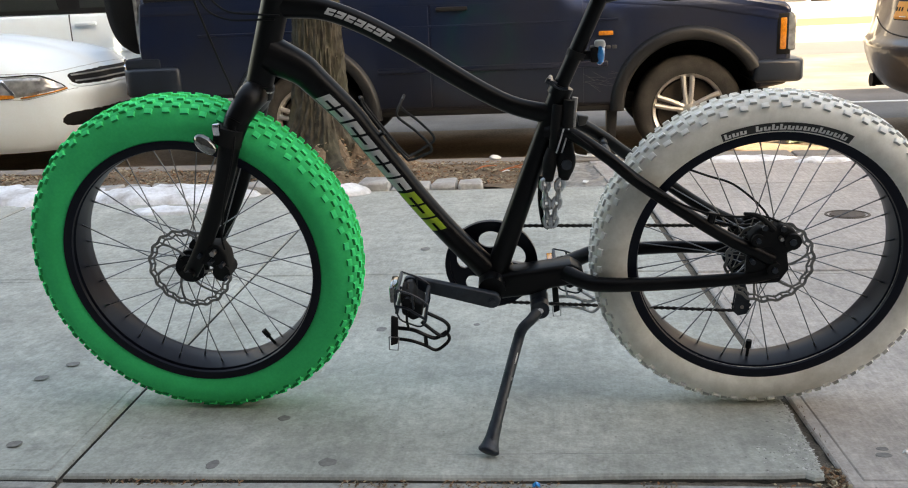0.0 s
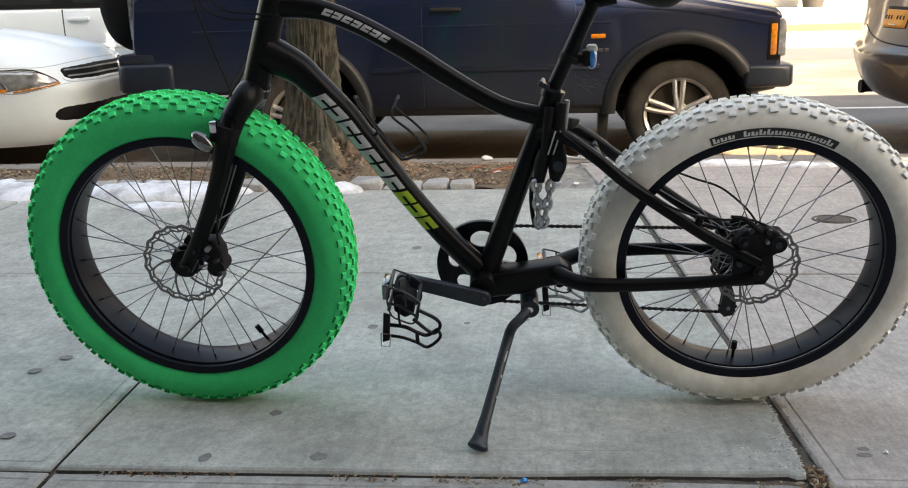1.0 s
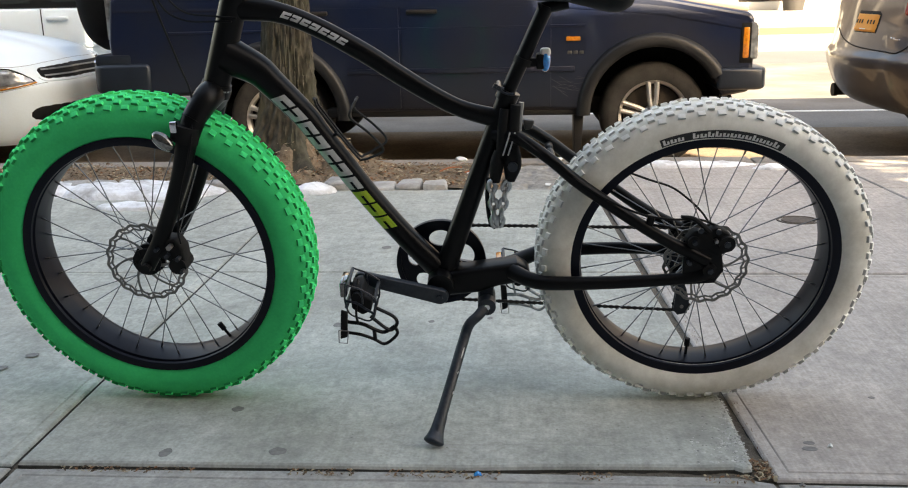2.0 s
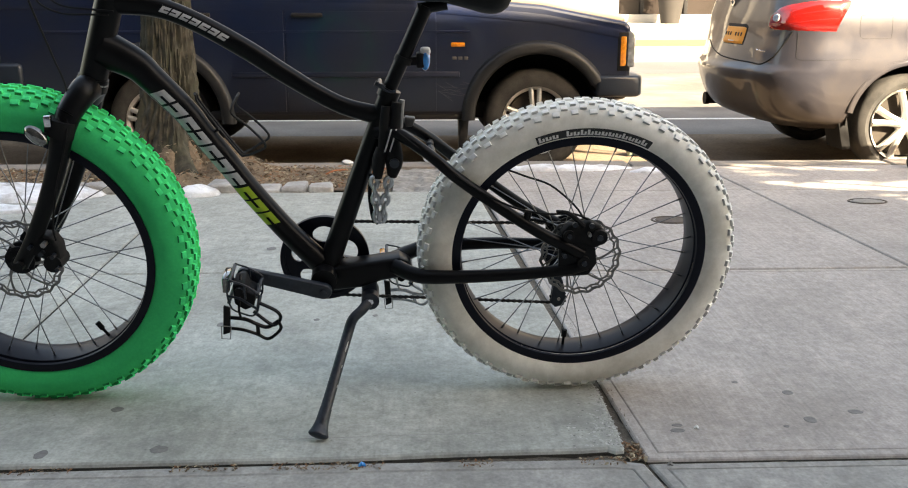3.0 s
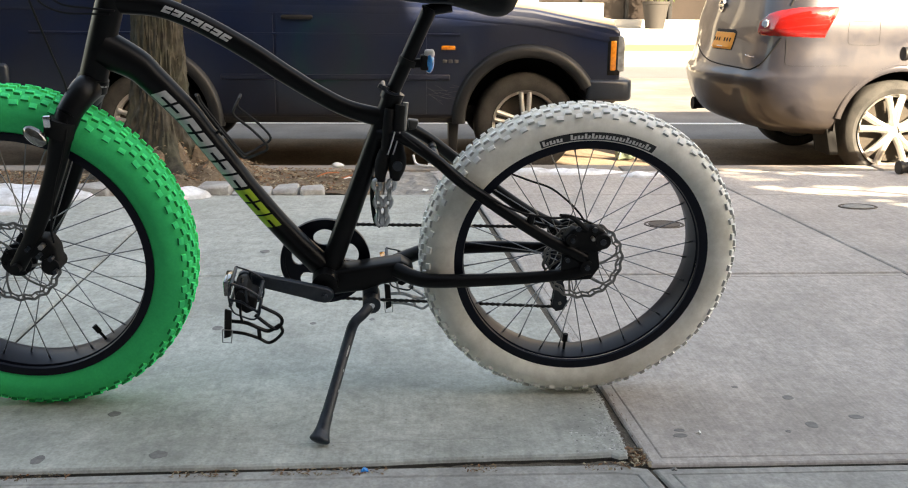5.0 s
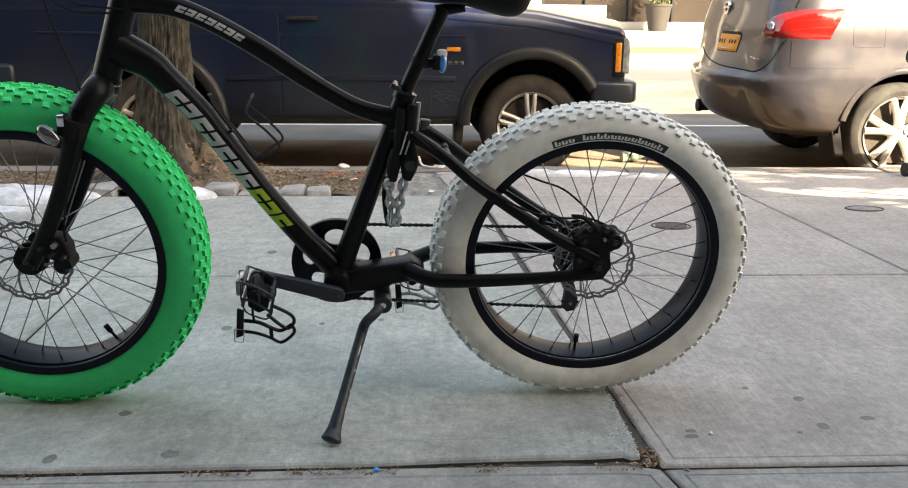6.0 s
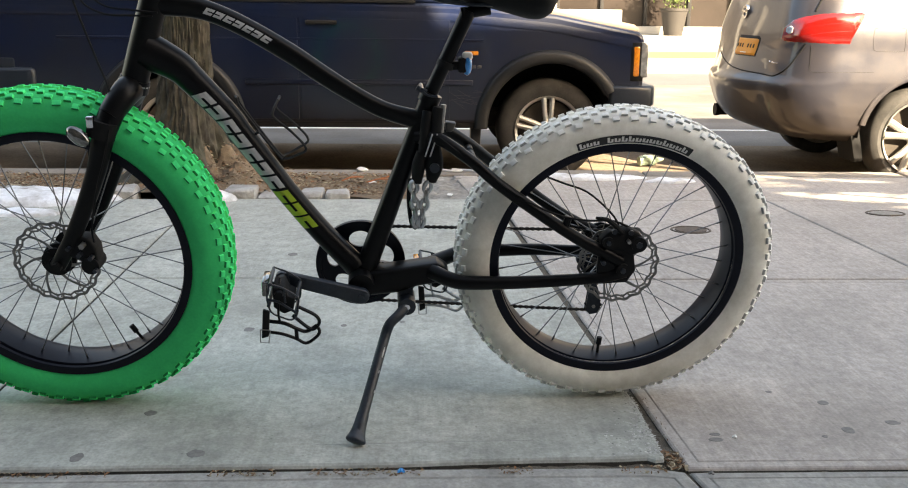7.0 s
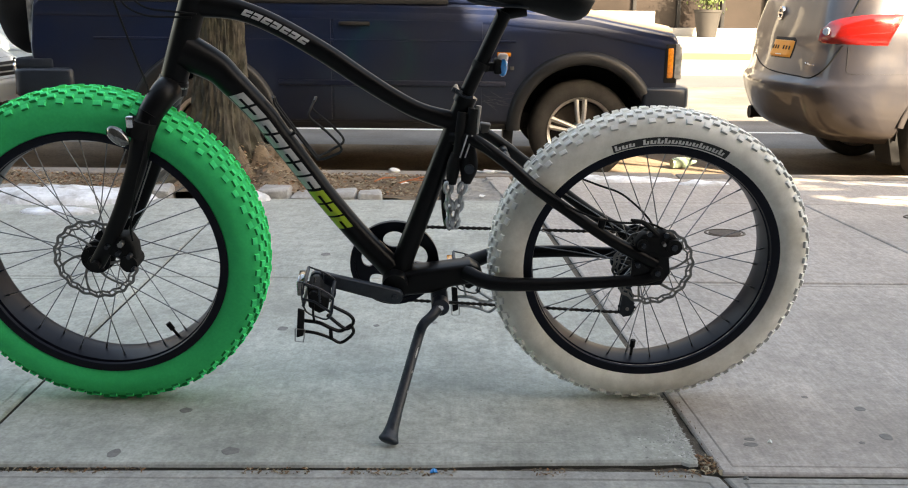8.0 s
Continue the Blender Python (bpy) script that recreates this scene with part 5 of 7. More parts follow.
def crossover_details(car, lv, Y, W):
    shape = (lv, Y, W, -1)
    shell_panel("tail_lamp", shape, (-0.13, -0.055, 0.18, 0.3, 0.56, 0.72, 0.87), (0.83, 0.650, 0.654, 0.656, 0.658, 0.660, 0.668), (0.848, 0.850, 0.846, 0.842, 0.822, 0.800, 0.742), 0.012, REDLENS, car, "large red wrap-around tail lamp")
    shell_panel("reversing_lamp", shape, (0.65, 0.67, 0.71, 0.75, 0.775), (0.725, 0.705, 0.695, 0.705, 0.725), (0.742, 0.764, 0.774, 0.764, 0.742), 0.019, LAMPGLASS, car, "round clear reversing lamp", 10, 4)
    for z in (0.725, 0.775):
        shell_line("lamp_rib", shape, [(0.50, z - 0.02), (0.2, z), (-0.06, z + 0.01)], 0.0128, REDLENS, car)
    shell_line("hatch_gap", shape, [(2.0, 0.56), (1.64, 0.502), (1.38, 0.470), (1.1, 0.456), (0.86, 0.450), (0.76, 0.462), (0.64, 0.505), (0.525, 0.593), (0.45, 0.655)], 0.0045, RUBBER, car)
    shell_line("hatch_gap", shape, [(0.40, 0.85), (0.36, 0.92), (0.34, 0.99)], 0.006, RUBBER, car)
    shell_line("bumper_gap", shape, [(0.38, 0.648), (0.36, 0.56), (0.33, 0.495), (0.15, 0.488), (-0.22, 0.491)], 0.0012, TRIM, car)
    ring = [(-0.20 - 0.02, 0.617), (-0.375, 0.617), (-0.395, 0.637), (-0.395, 0.735), (-0.375, 0.755), (-0.22, 0.755), (-0.20, 0.735), (-0.20, 0.637), (-0.22, 0.617)]
    shell_line("fuel_flap", shape, ring, 0.0012, TRIM, car, "thin gap round the fuel flap")
    # licence plate, its writing as bars
    shell_panel("plate_holder", shape, (1.19, 1.3, 1.56), (0.548,) * 3, (0.698,) * 3, 0.008, RUBBER, car, "", 8, 6)
    shell_panel("licence_plate", shape, (1.205, 1.3, 1.545), (0.556,) * 3, (0.680,) * 3, 0.014, PLATE, car, "orange licence plate in a dark frame", 10, 8)
    for k in range(7):
        if k != 3:
            s = 1.235 + k * 0.041
            shell_panel("plate_bar", shape, (s, s + 0.015, s + 0.030), (0.592,) * 3, (0.650,) * 3, 0.018, TRIM, car, "", 3, 3)
    shell_panel("plate_bar", shape, (1.30, 1.37, 1.45), (0.568,) * 3, (0.582,) * 3, 0.018, PATCHTEXT, car, "", 4, 3)
    bm = bmesh.new()
    lathe(bm, [(0.030, -0.006), (0.046, -0.006), (0.046, 0.012), (0.030, 0.012)], (1.85, 4.63, 0.845), 28, closed=True, axis="x")
    box(bm, (1.842, 4.575, 0.838), (1.858, 4.685, 0.852))
    part("badge", bm, CHROME, car, "chrome round badge")
    for k, w in enumerate((0.03, 0.03, 0.014, 0.014, 0.014)):
        shell_panel("badge_bar", shape, (1.00 - k * 0.045, 1.012 - k * 0.045, 1.034 - k * 0.045), (0.525, 0.525, 0.525), (0.545 if k < 2 else 0.536,) * 3, 0.004, CHROME, car, "", 2, 2)
    bm = bmesh.new()
    tube(bm, [(1.845, 5.12, 0.125), (2.2, 5.12, 0.13)], 0.042, 16, curved=False)
    tube(bm, [(1.84, 5.12, 0.125), (1.87, 5.12, 0.125)], 0.047, 16, curved=False)
    part("exhaust", bm, RUBBER, car, "sooty exhaust pipe")
    bm = bmesh.new()
    box(bm, (2.05, Y + 0.35, 0.04), (2.3, Y + W - 0.3, 0.13), 0.03)
    part("silencer", bm, RUBBER, car, "dark silencer under the bumper")


def saloon_details(car, lv, Y, W):
    shape = (lv, Y, W, 1)
    shell_panel("headlight", shape, (-0.27, -0.05, 0.16, 0.24, 0.30, 0.37), (0.305, 0.315, 0.338, 0.346, 0.352, 0.362), (0.444, 0.450, 0.452, 0.444, 0.418, 0.370), 0.010, LAMPGLASS, car, "clear headlight with chrome inside")
    shell_panel("headlight_edge", shape, (-0.27, -0.05, 0.16, 0.24, 0.30, 0.38), (0.443, 0.449, 0.451, 0.441, 0.415, 0.361), (0.450, 0.456, 0.458, 0.450, 0.424, 0.374), 0.0112, TRIM, car, "", 26, 3)
    shell_panel("headlight_base", shape, (-0.05, 0.16, 0.30, 0.38), (0.309, 0.330, 0.346, 0.358), (0.322, 0.343, 0.357, 0.368), 0.0118, AMBER, car, "", 20, 3)
    shell_panel("corner_indicator", shape, (-0.27, -0.17, -0.08), (0.304, 0.310, 0.316), (0.345, 0.348, 0.340), 0.013, AMBER, car, "amber corner indicator")
    shell_panel("lamp_divider", shape, (-0.10, -0.08, -0.06), (0.315, 0.315, 0.315), (0.447, 0.447, 0.447), 0.0125, CHROME, car, "", 4, 6)
    s_grille = (0.44, 0.49, 0.70, 1.0, 1.39, 1.70, 1.78)
    low_edge, high_edge = (0.400, 0.374, 0.372, 0.372, 0.372, 0.374, 0.400), (0.436, 0.456, 0.470, 0.476, 0.478, 0.470, 0.436)
    shell_panel("grille", shape, s_grille, low_edge, high_edge, 0.004, RUBBER, car, "dark grille opening", 40, 5)
    for z in (0.398, 0.436):
        shell_line("grille_bar", shape, [(0.49, z), (0.8, z + 0.002), (1.2, z + 0.003), (1.7, z)], 0.0085, CLIPGREY, car, "pale grille bar")
    shell_line("grille_rim", shape, [(0.43, 0.392), (0.48, 0.367), (0.70, 0.364), (1.0, 0.364), (1.7, 0.366)], 0.007, WHITEPAINT, car)
    bm = bmesh.new()
    c = on_shell(*shape, 1.25, 0.424)
    lathe(bm, [(0.017, -0.006), (0.031, -0.006), (0.031, 0.006), (0.017, 0.006)], (0, 0, 0), 20, closed=True, axis="x")
    bmesh.ops.transform(bm, matrix=Matrix.Translation(c + Vector((0.016, 0, 0))), verts=bm.verts)
    part("badge", bm, CHROME, car, "chrome badge ring")
    shell_panel("licence_plate", shape, (1.12, 1.3, 1.50), (0.245,) * 3, (0.335,) * 3, 0.012, STEEL, car, "grey front licence plate")
    shell_panel("plate_bar", shape, (1.16, 1.3, 1.46), (0.270,) * 3, (0.308,) * 3, 0.016, TRIM, car, "dark bar in place of writing", 6, 2)
    shell_panel("lower_opening", shape, (0.27, 0.29, 0.33, 0.42, 0.9, 1.7), (0.150, 0.128, 0.114, 0.108, 0.10, 0.10), (0.160, 0.184, 0.202, 0.214, 0.226, 0.226), 0.004, RUBBER, car, "black air opening in the bumper")
    shell_line("bumper_gap", shape, [(-0.6, 0.332), (-0.3, 0.336), (-0.05, 0.305), (0.16, 0.326), (0.38, 0.352), (0.46, 0.356)], 0.0012, TRIM, car)
    shell_line("hood_gap", shape, [(-0.5, 0.50), (-0.2, 0.472), (0.1, 0.468), (0.28, 0.462), (0.44, 0.468), (0.7, 0.484), (1.2, 0.492), (1.7, 0.484)], 0.0012, TRIM, car)


def grey_crossover():
    car = thing("crossover_car", "grey-brown crossover car parked at the kerb, seen from behind", "car")
    Y, W = 3.78, 1.72
    HX, HZ, R = 2.735, 0.085, 0.315
    lv = [(0.055, 2.02, 0.10, 0.34, 0.04), (0.11, 1.92, 0.03, 0.36, 0.08), (0.20, 1.85, 0.01, 0.36, 0.09), (0.38, 1.80, 0.0, 0.34, 0.10), (0.46, 1.84, 0.0, 0.32, 0.09), (0.60, 1.87, 0.01, 0.30, 0.06), (0.75, 1.89, 0.02, 0.28, 0.05), (0.92, 1.93, 0.06, 0.28, 0.05), (1.00, 1.96, 0.09, 0.28, 0.05)]
    shell(dense(lv, 12), Y, W, 6.2, 320, GREYPAINT, car, "body", arch=(HX, HZ, 0.395))
    crossover_details(car, dense(lv, 5), Y, W)
    lv2 = [(1.0, 1.96, 0.09, 0.28, 0.05), (1.15, 2.12, 0.13, 0.26, 0.04), (1.38, 2.36, 0.22, 0.24, 0.03), (1.42, 2.5, 0.30, 0.2, 0.0)]
    shell(dense(lv2, 3), Y, W, 5.0, 20, WINDOW, car, "glasshouse", label="dark curved rear glass and windows")
    bm = bmesh.new()
    box(bm, (2.7, Y + 0.3, 1.40), (4.9, Y + W - 0.3, 1.46), 0.03)
    part("roof", bm, GREYPAINT, car)
    arch_liner(car, 0.40, HX, Y, HZ, 0.07)
    bm = bmesh.new()
    arch_trim(bm, HX, HZ, 0.372, 0.412, Y + 0.001, -0.010, 168, -8)
    part("arch_lip", bm, GREYPAINT, car)
    for y in (Y + 0.02, Y + W - 0.24):
        car_wheel(car, (HX, y + 0.01, HZ), R, 0.228, 0.20, 5, "split")
        car_wheel(car, (HX + 2.69, y + 0.01, HZ), R, 0.228, 0.20, 5, "split")
    bm = bmesh.new()
    box(bm, (2.2, Y + 0.25, 0.05), (6.0, Y + W - 0.25, 0.18), 0.03)
    part("underbody", bm, RUBBER, car, "dark underbody")
    bm = bmesh.new()
    extrude_outline(bm, [(2.285, 0.17), (2.345, 0.17), (2.400, -0.065), (2.345, -0.07)], Y + 0.04, Y + 0.27, 0.004)
    part("mud_flap", bm, RUBBER, car, "dusty dark mud flap")
    return car


grey_crossover()


def white_saloon():
    car = thing("saloon_car", "white saloon car with wet bonnet parked close behind the off-road car", "car")
    Y, W = 3.92, 1.70
    lv = [(-0.045, -3.46, 0.07, 0.42, 0.03), (0.0, -3.40, 0.04, 0.42, 0.03), (0.10, -3.32, 0.01, 0.46, 0.05), (0.22, -3.30, 0.0, 0.46, 0.06), (0.33, -3.29, 0.0, 0.46, 0.06), (0.38, -3.33, 0.01, 0.46, 0.06), (0.46, -3.39, 0.03, 0.46, 0.07), (0.52, -3.48, 0.06, 0.48, 0.10), (0.57, -3.58, 0.09, 0.50, 0.14), (0.63, -3.80, 0.14, 0.50, 0.12), (0.69, -4.15, 0.20, 0.5, 0.08), (0.74, -4.75, 0.26, 0.4, 0.05)]
    shell(dense(lv, 4), Y, W, -7.6, 60, WHITEPAINT, car, "body", arch=(-4.55, 0.08, 0.36), nose=1)
    saloon_details(car, dense(lv, 4), Y, W)
    bm = bmesh.new()
    extrude_outline(bm, [(-7.4, 0.66), (-4.8, 0.72), (-5.5, 1.15), (-6.7, 1.14)], Y + 0.16, Y + W - 0.16, 0.06)
    part("cabin", bm, WINDOW, car, "dark windscreen and cabin")
    bm = bmesh.new()
    extrude_outline(bm, [(-7.6, 0.66), (-4.6, 0.66), (-4.6, 0.69), (-7.6, 0.70)], Y + 0.10, Y + W - 0.10, 0.01)
    part("scuttle", bm, WHITEPAINT, car)
    for y in (Y + 0.02, Y + W - 0.22):
        car_wheel(car, (-4.55, y, 0.08), 0.31, 0.19, 0.20, 6, False)
        car_wheel(car, (-7.2, y, 0.08), 0.31, 0.19, 0.20, 6, False)
    arch_liner(car, 0.365, -4.55, Y, 0.08, 0.02)
    bm = bmesh.new()
    box(bm, (-7.4, Y + 0.2, -0.06), (-3.6, Y + W - 0.2, 0.2), 0.03)
    part("underbody", bm, RUBBER, car, "dark underbody")
    return car


SALOON = white_saloon()
SALOON.matrix_basis = pose(-3.6, 3.95, 0) @ pose(0, 0, 0, 0, 0, 11.5) @ pose(3.6, -3.95, 0)


def white_van():
    car = thing("white_van", "white passenger van standing in the street", "car")
    Y, W = 6.4, 1.9
    bm = bmesh.new()
    bottom = [(-8.9, 0.0), *arc(-8.0, 0.1, 0.37, 165, 15, 12), *arc(-4.6, 0.1, 0.37, 165, 15, 12), (-3.7, 0.0)]
    extrude_outline(bm, bottom + [(-3.6, 0.3), (-3.62, 0.62), (-3.75, 0.80), (-8.9, 0.83), (-9.0, 0.6)], Y, Y + W, 0.03)
    part("body", bm, WHITEPAINT, car)
    bm = bmesh.new()
    extrude_outline(bm, [(-8.9, 0.82), (-3.8, 0.79), (-4.5, 1.48), (-8.8, 1.60)], Y + 0.06, Y + W - 0.06, 0.05)
    part("cabin", bm, WHITEPAINT, car)
    bm = bmesh.new()
    extrude_outline(bm, [(-8.8, 0.842), (-3.95, 0.806), (-4.0, 0.86), (-4.6, 1.42), (-8.7, 1.50)], Y + 0.052, Y + 0.10)
    part("window_surround", bm, RUBBER, car, "black pillars and trim round the windows", 0)
    for x0, x1 in ((-4.60, -4.02), (-5.85, -4.80), (-7.2, -5.95), (-8.6, -7.3)):
        bm = bmesh.new()
        extrude_outline(bm, [(x0, 0.858), (x1, 0.850), (x1 - 0.1, 1.38), (x0, 1.40)], Y + 0.046, Y + 0.10)
        part("window", bm, WINDOW, car, "dark side window", 0)
    for x in (-4.69, -6.0):
        bm = bmesh.new()
        box(bm, (x - 0.005, Y - 0.002, 0.15), (x + 0.005, Y + 0.02, 0.80))
        part("door_gap", bm, KICK, car, "", 0)
    bm = bmesh.new()
    box(bm, (-8.6, Y - 0.012, 0.46), (-3.9, Y + 0.02, 0.50), 0.01)
    part("side_strip", bm, WHITEPAINT, car)
    for x in (-4.64, -5.95):
        bm = bmesh.new()
        box(bm, (x, Y - 0.03, 0.700), (x + 0.20, Y + 0.02, 0.735), 0.012)
        part("door_handle", bm, WHITEPAINT, car)
    for x in (-4.6, -8.0):
        car_wheel(car, (x, Y + 0.02, 0.1), 0.33, 0.2, 0.2, 6, False)
        car_wheel(car, (x, Y + W - 0.22, 0.1), 0.33, 0.2, 0.2, 6, False)


white_van()


# ---- bicycle details ----
def decal_on_tube(name, path, radii, flat, p0, p1, t0, t1, letters, mat, slant, label):
    """Slanted bars following the near side of a curved tube, between the places nearest to p0 and p1 (u, w)."""
    pts = smooth_path(path, 8)
    rad = [v.y for v in smooth_path([(i, r, 0) for i, r in enumerate(radii)], 8)]
    run = [0.0]
    for a, b in zip(pts, pts[1:]):
        run.append(run[-1] + (b - a).length)

    def nearest(p):
        k = min(range(len(pts)), key=lambda i: (pts[i].x - p[0]) ** 2 + (pts[i].z - p[1]) ** 2)
        return run[k]

    def at(s):
        x, z = np.interp(s, run, [p.x for p in pts]), np.interp(s, run, [p.z for p in pts])
        x1, z1 = np.interp(s + 0.004, run, [p.x for p in pts]), np.interp(s + 0.004, run, [p.z for p in pts])
        d = Vector((x1 - x, 0, z1 - z)).normalized()
        return Vector((x, 0, z)), Vector((-d.z, 0, d.x)), float(np.interp(s, run, rad))

    s_a, s_b = nearest(p0), nearest(p1)
    mid = (t0 + t1) / 2
    bm = bmesh.new()
    for k, (s0, s1) in enumerate(letters):
        post = (s0, s0 + 0.36 * (s1 - s0)) if k % 2 == 0 else (s1 - 0.36 * (s1 - s0), s1)
        for a0, a1, f0, f1 in ((s0, s1, 0.0, 0.40), (s0, s1, 0.60, 1.0), (*post, 0.40, 0.60)):
            grid = []
            for i in range(2):
                col = []
                for j in range(4):
                    t = t0 + (t1 - t0) * (f0 + (f1 - f0) * j / 3)
                    c, n, r = at(s_a + (s_b - s_a) * (a0 if i == 0 else a1) + slant * (t - mid))
                    q = c + n * t
                    col.append(bm.verts.new((q.x, -flat * math.sqrt(max(1e-6, r * r - t * t)) - 0.0012, q.z)))
                grid.append(col)
            for j in range(3):
                bm.faces.new((grid[0][j], grid[1][j], grid[1][j + 1], grid[0][j + 1]))
    got = bmesh.ops.extrude_face_region(bm, geom=list(bm.faces))
    bmesh.ops.translate(bm, verts=[g for g in got["geom"] if isinstance(g, bmesh.types.BMVert)], vec=(0, -0.0005, 0))
    return part(name, bm, mat, BIKE, label, 0)


def bars(count, start, end, fill, split):
    out = []
    w = (end - start) / count
    for i in range(count):
        x = start + i * w
        for k in range(split):
            out.append((x + w * (k + (1 - fill) / 2) / split, x + w * (k + (1 + fill) / 2) / split))
    return out


decal_on_tube("frame_lettering", DOWN_PATH, DOWN_R, 0.95, (-0.826, 0.695), (-0.610, 0.407), -0.0195, 0.0085, bars(7, 0.0, 0.70, 0.84, 1), DECAL, 0.45, "grey slanted lettering bars")
decal_on_tube("frame_number", DOWN_PATH, DOWN_R, 0.95, (-0.826, 0.695), (-0.610, 0.407), -0.0195, 0.0085, bars(3, 0.705, 1.0, 0.86, 1), LIME, 0.45, "lime green slanted lettering bars")
decal_on_tube("model_lettering", TOP_PATH, TOP_R, 0.9, (-0.808, 0.842), (-0.683, 0.783), -0.004, 0.0085, bars(7, 0.0, 1.0, 0.84, 1), DECAL, 0.4, "small grey lettering bars")


def sidewall_patch():
    def strip(bm, a0, a1, r0, r1, lift, n):
        rows = []
        for i in range(n + 1):
            a = a0 + (a1 - a0) * i / n
            col = []
            for j in range(4):
                r = r0 + (r1 - r0) * j / 3
                y = -np.interp(r, [0.262, 0.273, 0.286, 0.300], [0.041, 0.047, 0.0515, 0.0525]) - lift
                col.append(bm.verts.new((REAR[0] + r * math.cos(a), y, REAR[1] + r * math.sin(a))))
            rows.append(col)
        for p, q in zip(rows, rows[1:]):
            for j in range(3):
                bm.faces.new((p[j], p[j + 1], q[j + 1], q[j]))
    bm = bmesh.new()
    strip(bm, radians(111.5), radians(62.5), 0.2745, 0.2925, 0.0008, 40)
    press(bm, REAR, 1.006)
    part("sidewall_patch", bm, PATCH, bpy.data.objects["rear_tyre"], "black printed patch on the sidewall", 0)
    bm = bmesh.new()
    for i in range(16):
        if i == 3:
            continue
        a = radians(110.6 - 2.92 * i)
        tall = 0.2895 if i in (0, 4, 6, 7, 12, 15) else 0.2865
        strip(bm, a, a - radians(1.0), 0.2775, tall, 0.0016, 2)
        strip(bm, a - radians(1.0), a - radians(1.6), 0.2775, 0.2800, 0.0016, 2)
        strip(bm, a - radians(1.6), a - radians(2.45), 0.2775, 0.2855, 0.0016, 2)
    press(bm, REAR, 1.006)
    part("patch_print", bm, PATCHTEXT, bpy.data.objects["rear_tyre"], "white lettering bars", 0)


sidewall_patch()


def bottle_cage():
    bm = bmesh.new()
    for s in (-0.009, 0.009):
        tube(bm, [P(-0.757, 0.676, s), P(-0.748, 0.655, s), P(-0.683, 0.563, s), P(-0.668, 0.556, s * 2), P(-0.645, 0.566, s * 3.2), P(-0.624, 0.582, s * 4), P(-0.650, 0.615, s * 4), P(-0.684, 0.645, s * 4), P(-0.684, 0.66, s * 3.6), P(-0.677, 0.674, s * 2)], 0.0026, 7, per=5)
    tube(bm, [P(-0.757, 0.676, -0.009), P(-0.760, 0.679, 0), P(-0.757, 0.676, 0.009)], 0.0026, 7, per=4)
    tube(bm, [P(-0.677, 0.674, -0.018), P(-0.675, 0.677, 0), P(-0.677, 0.674, 0.018)], 0.0030, 7, per=4)
    tube(bm, [P(-0.716, 0.610, -0.012), P(-0.730, 0.600, 0), P(-0.716, 0.610, 0.012)], 0.003, 6, per=3)
    part("bottle_cage", bm, TRIM, BIKE, "dark wire bottle cage")


bottle_cage()


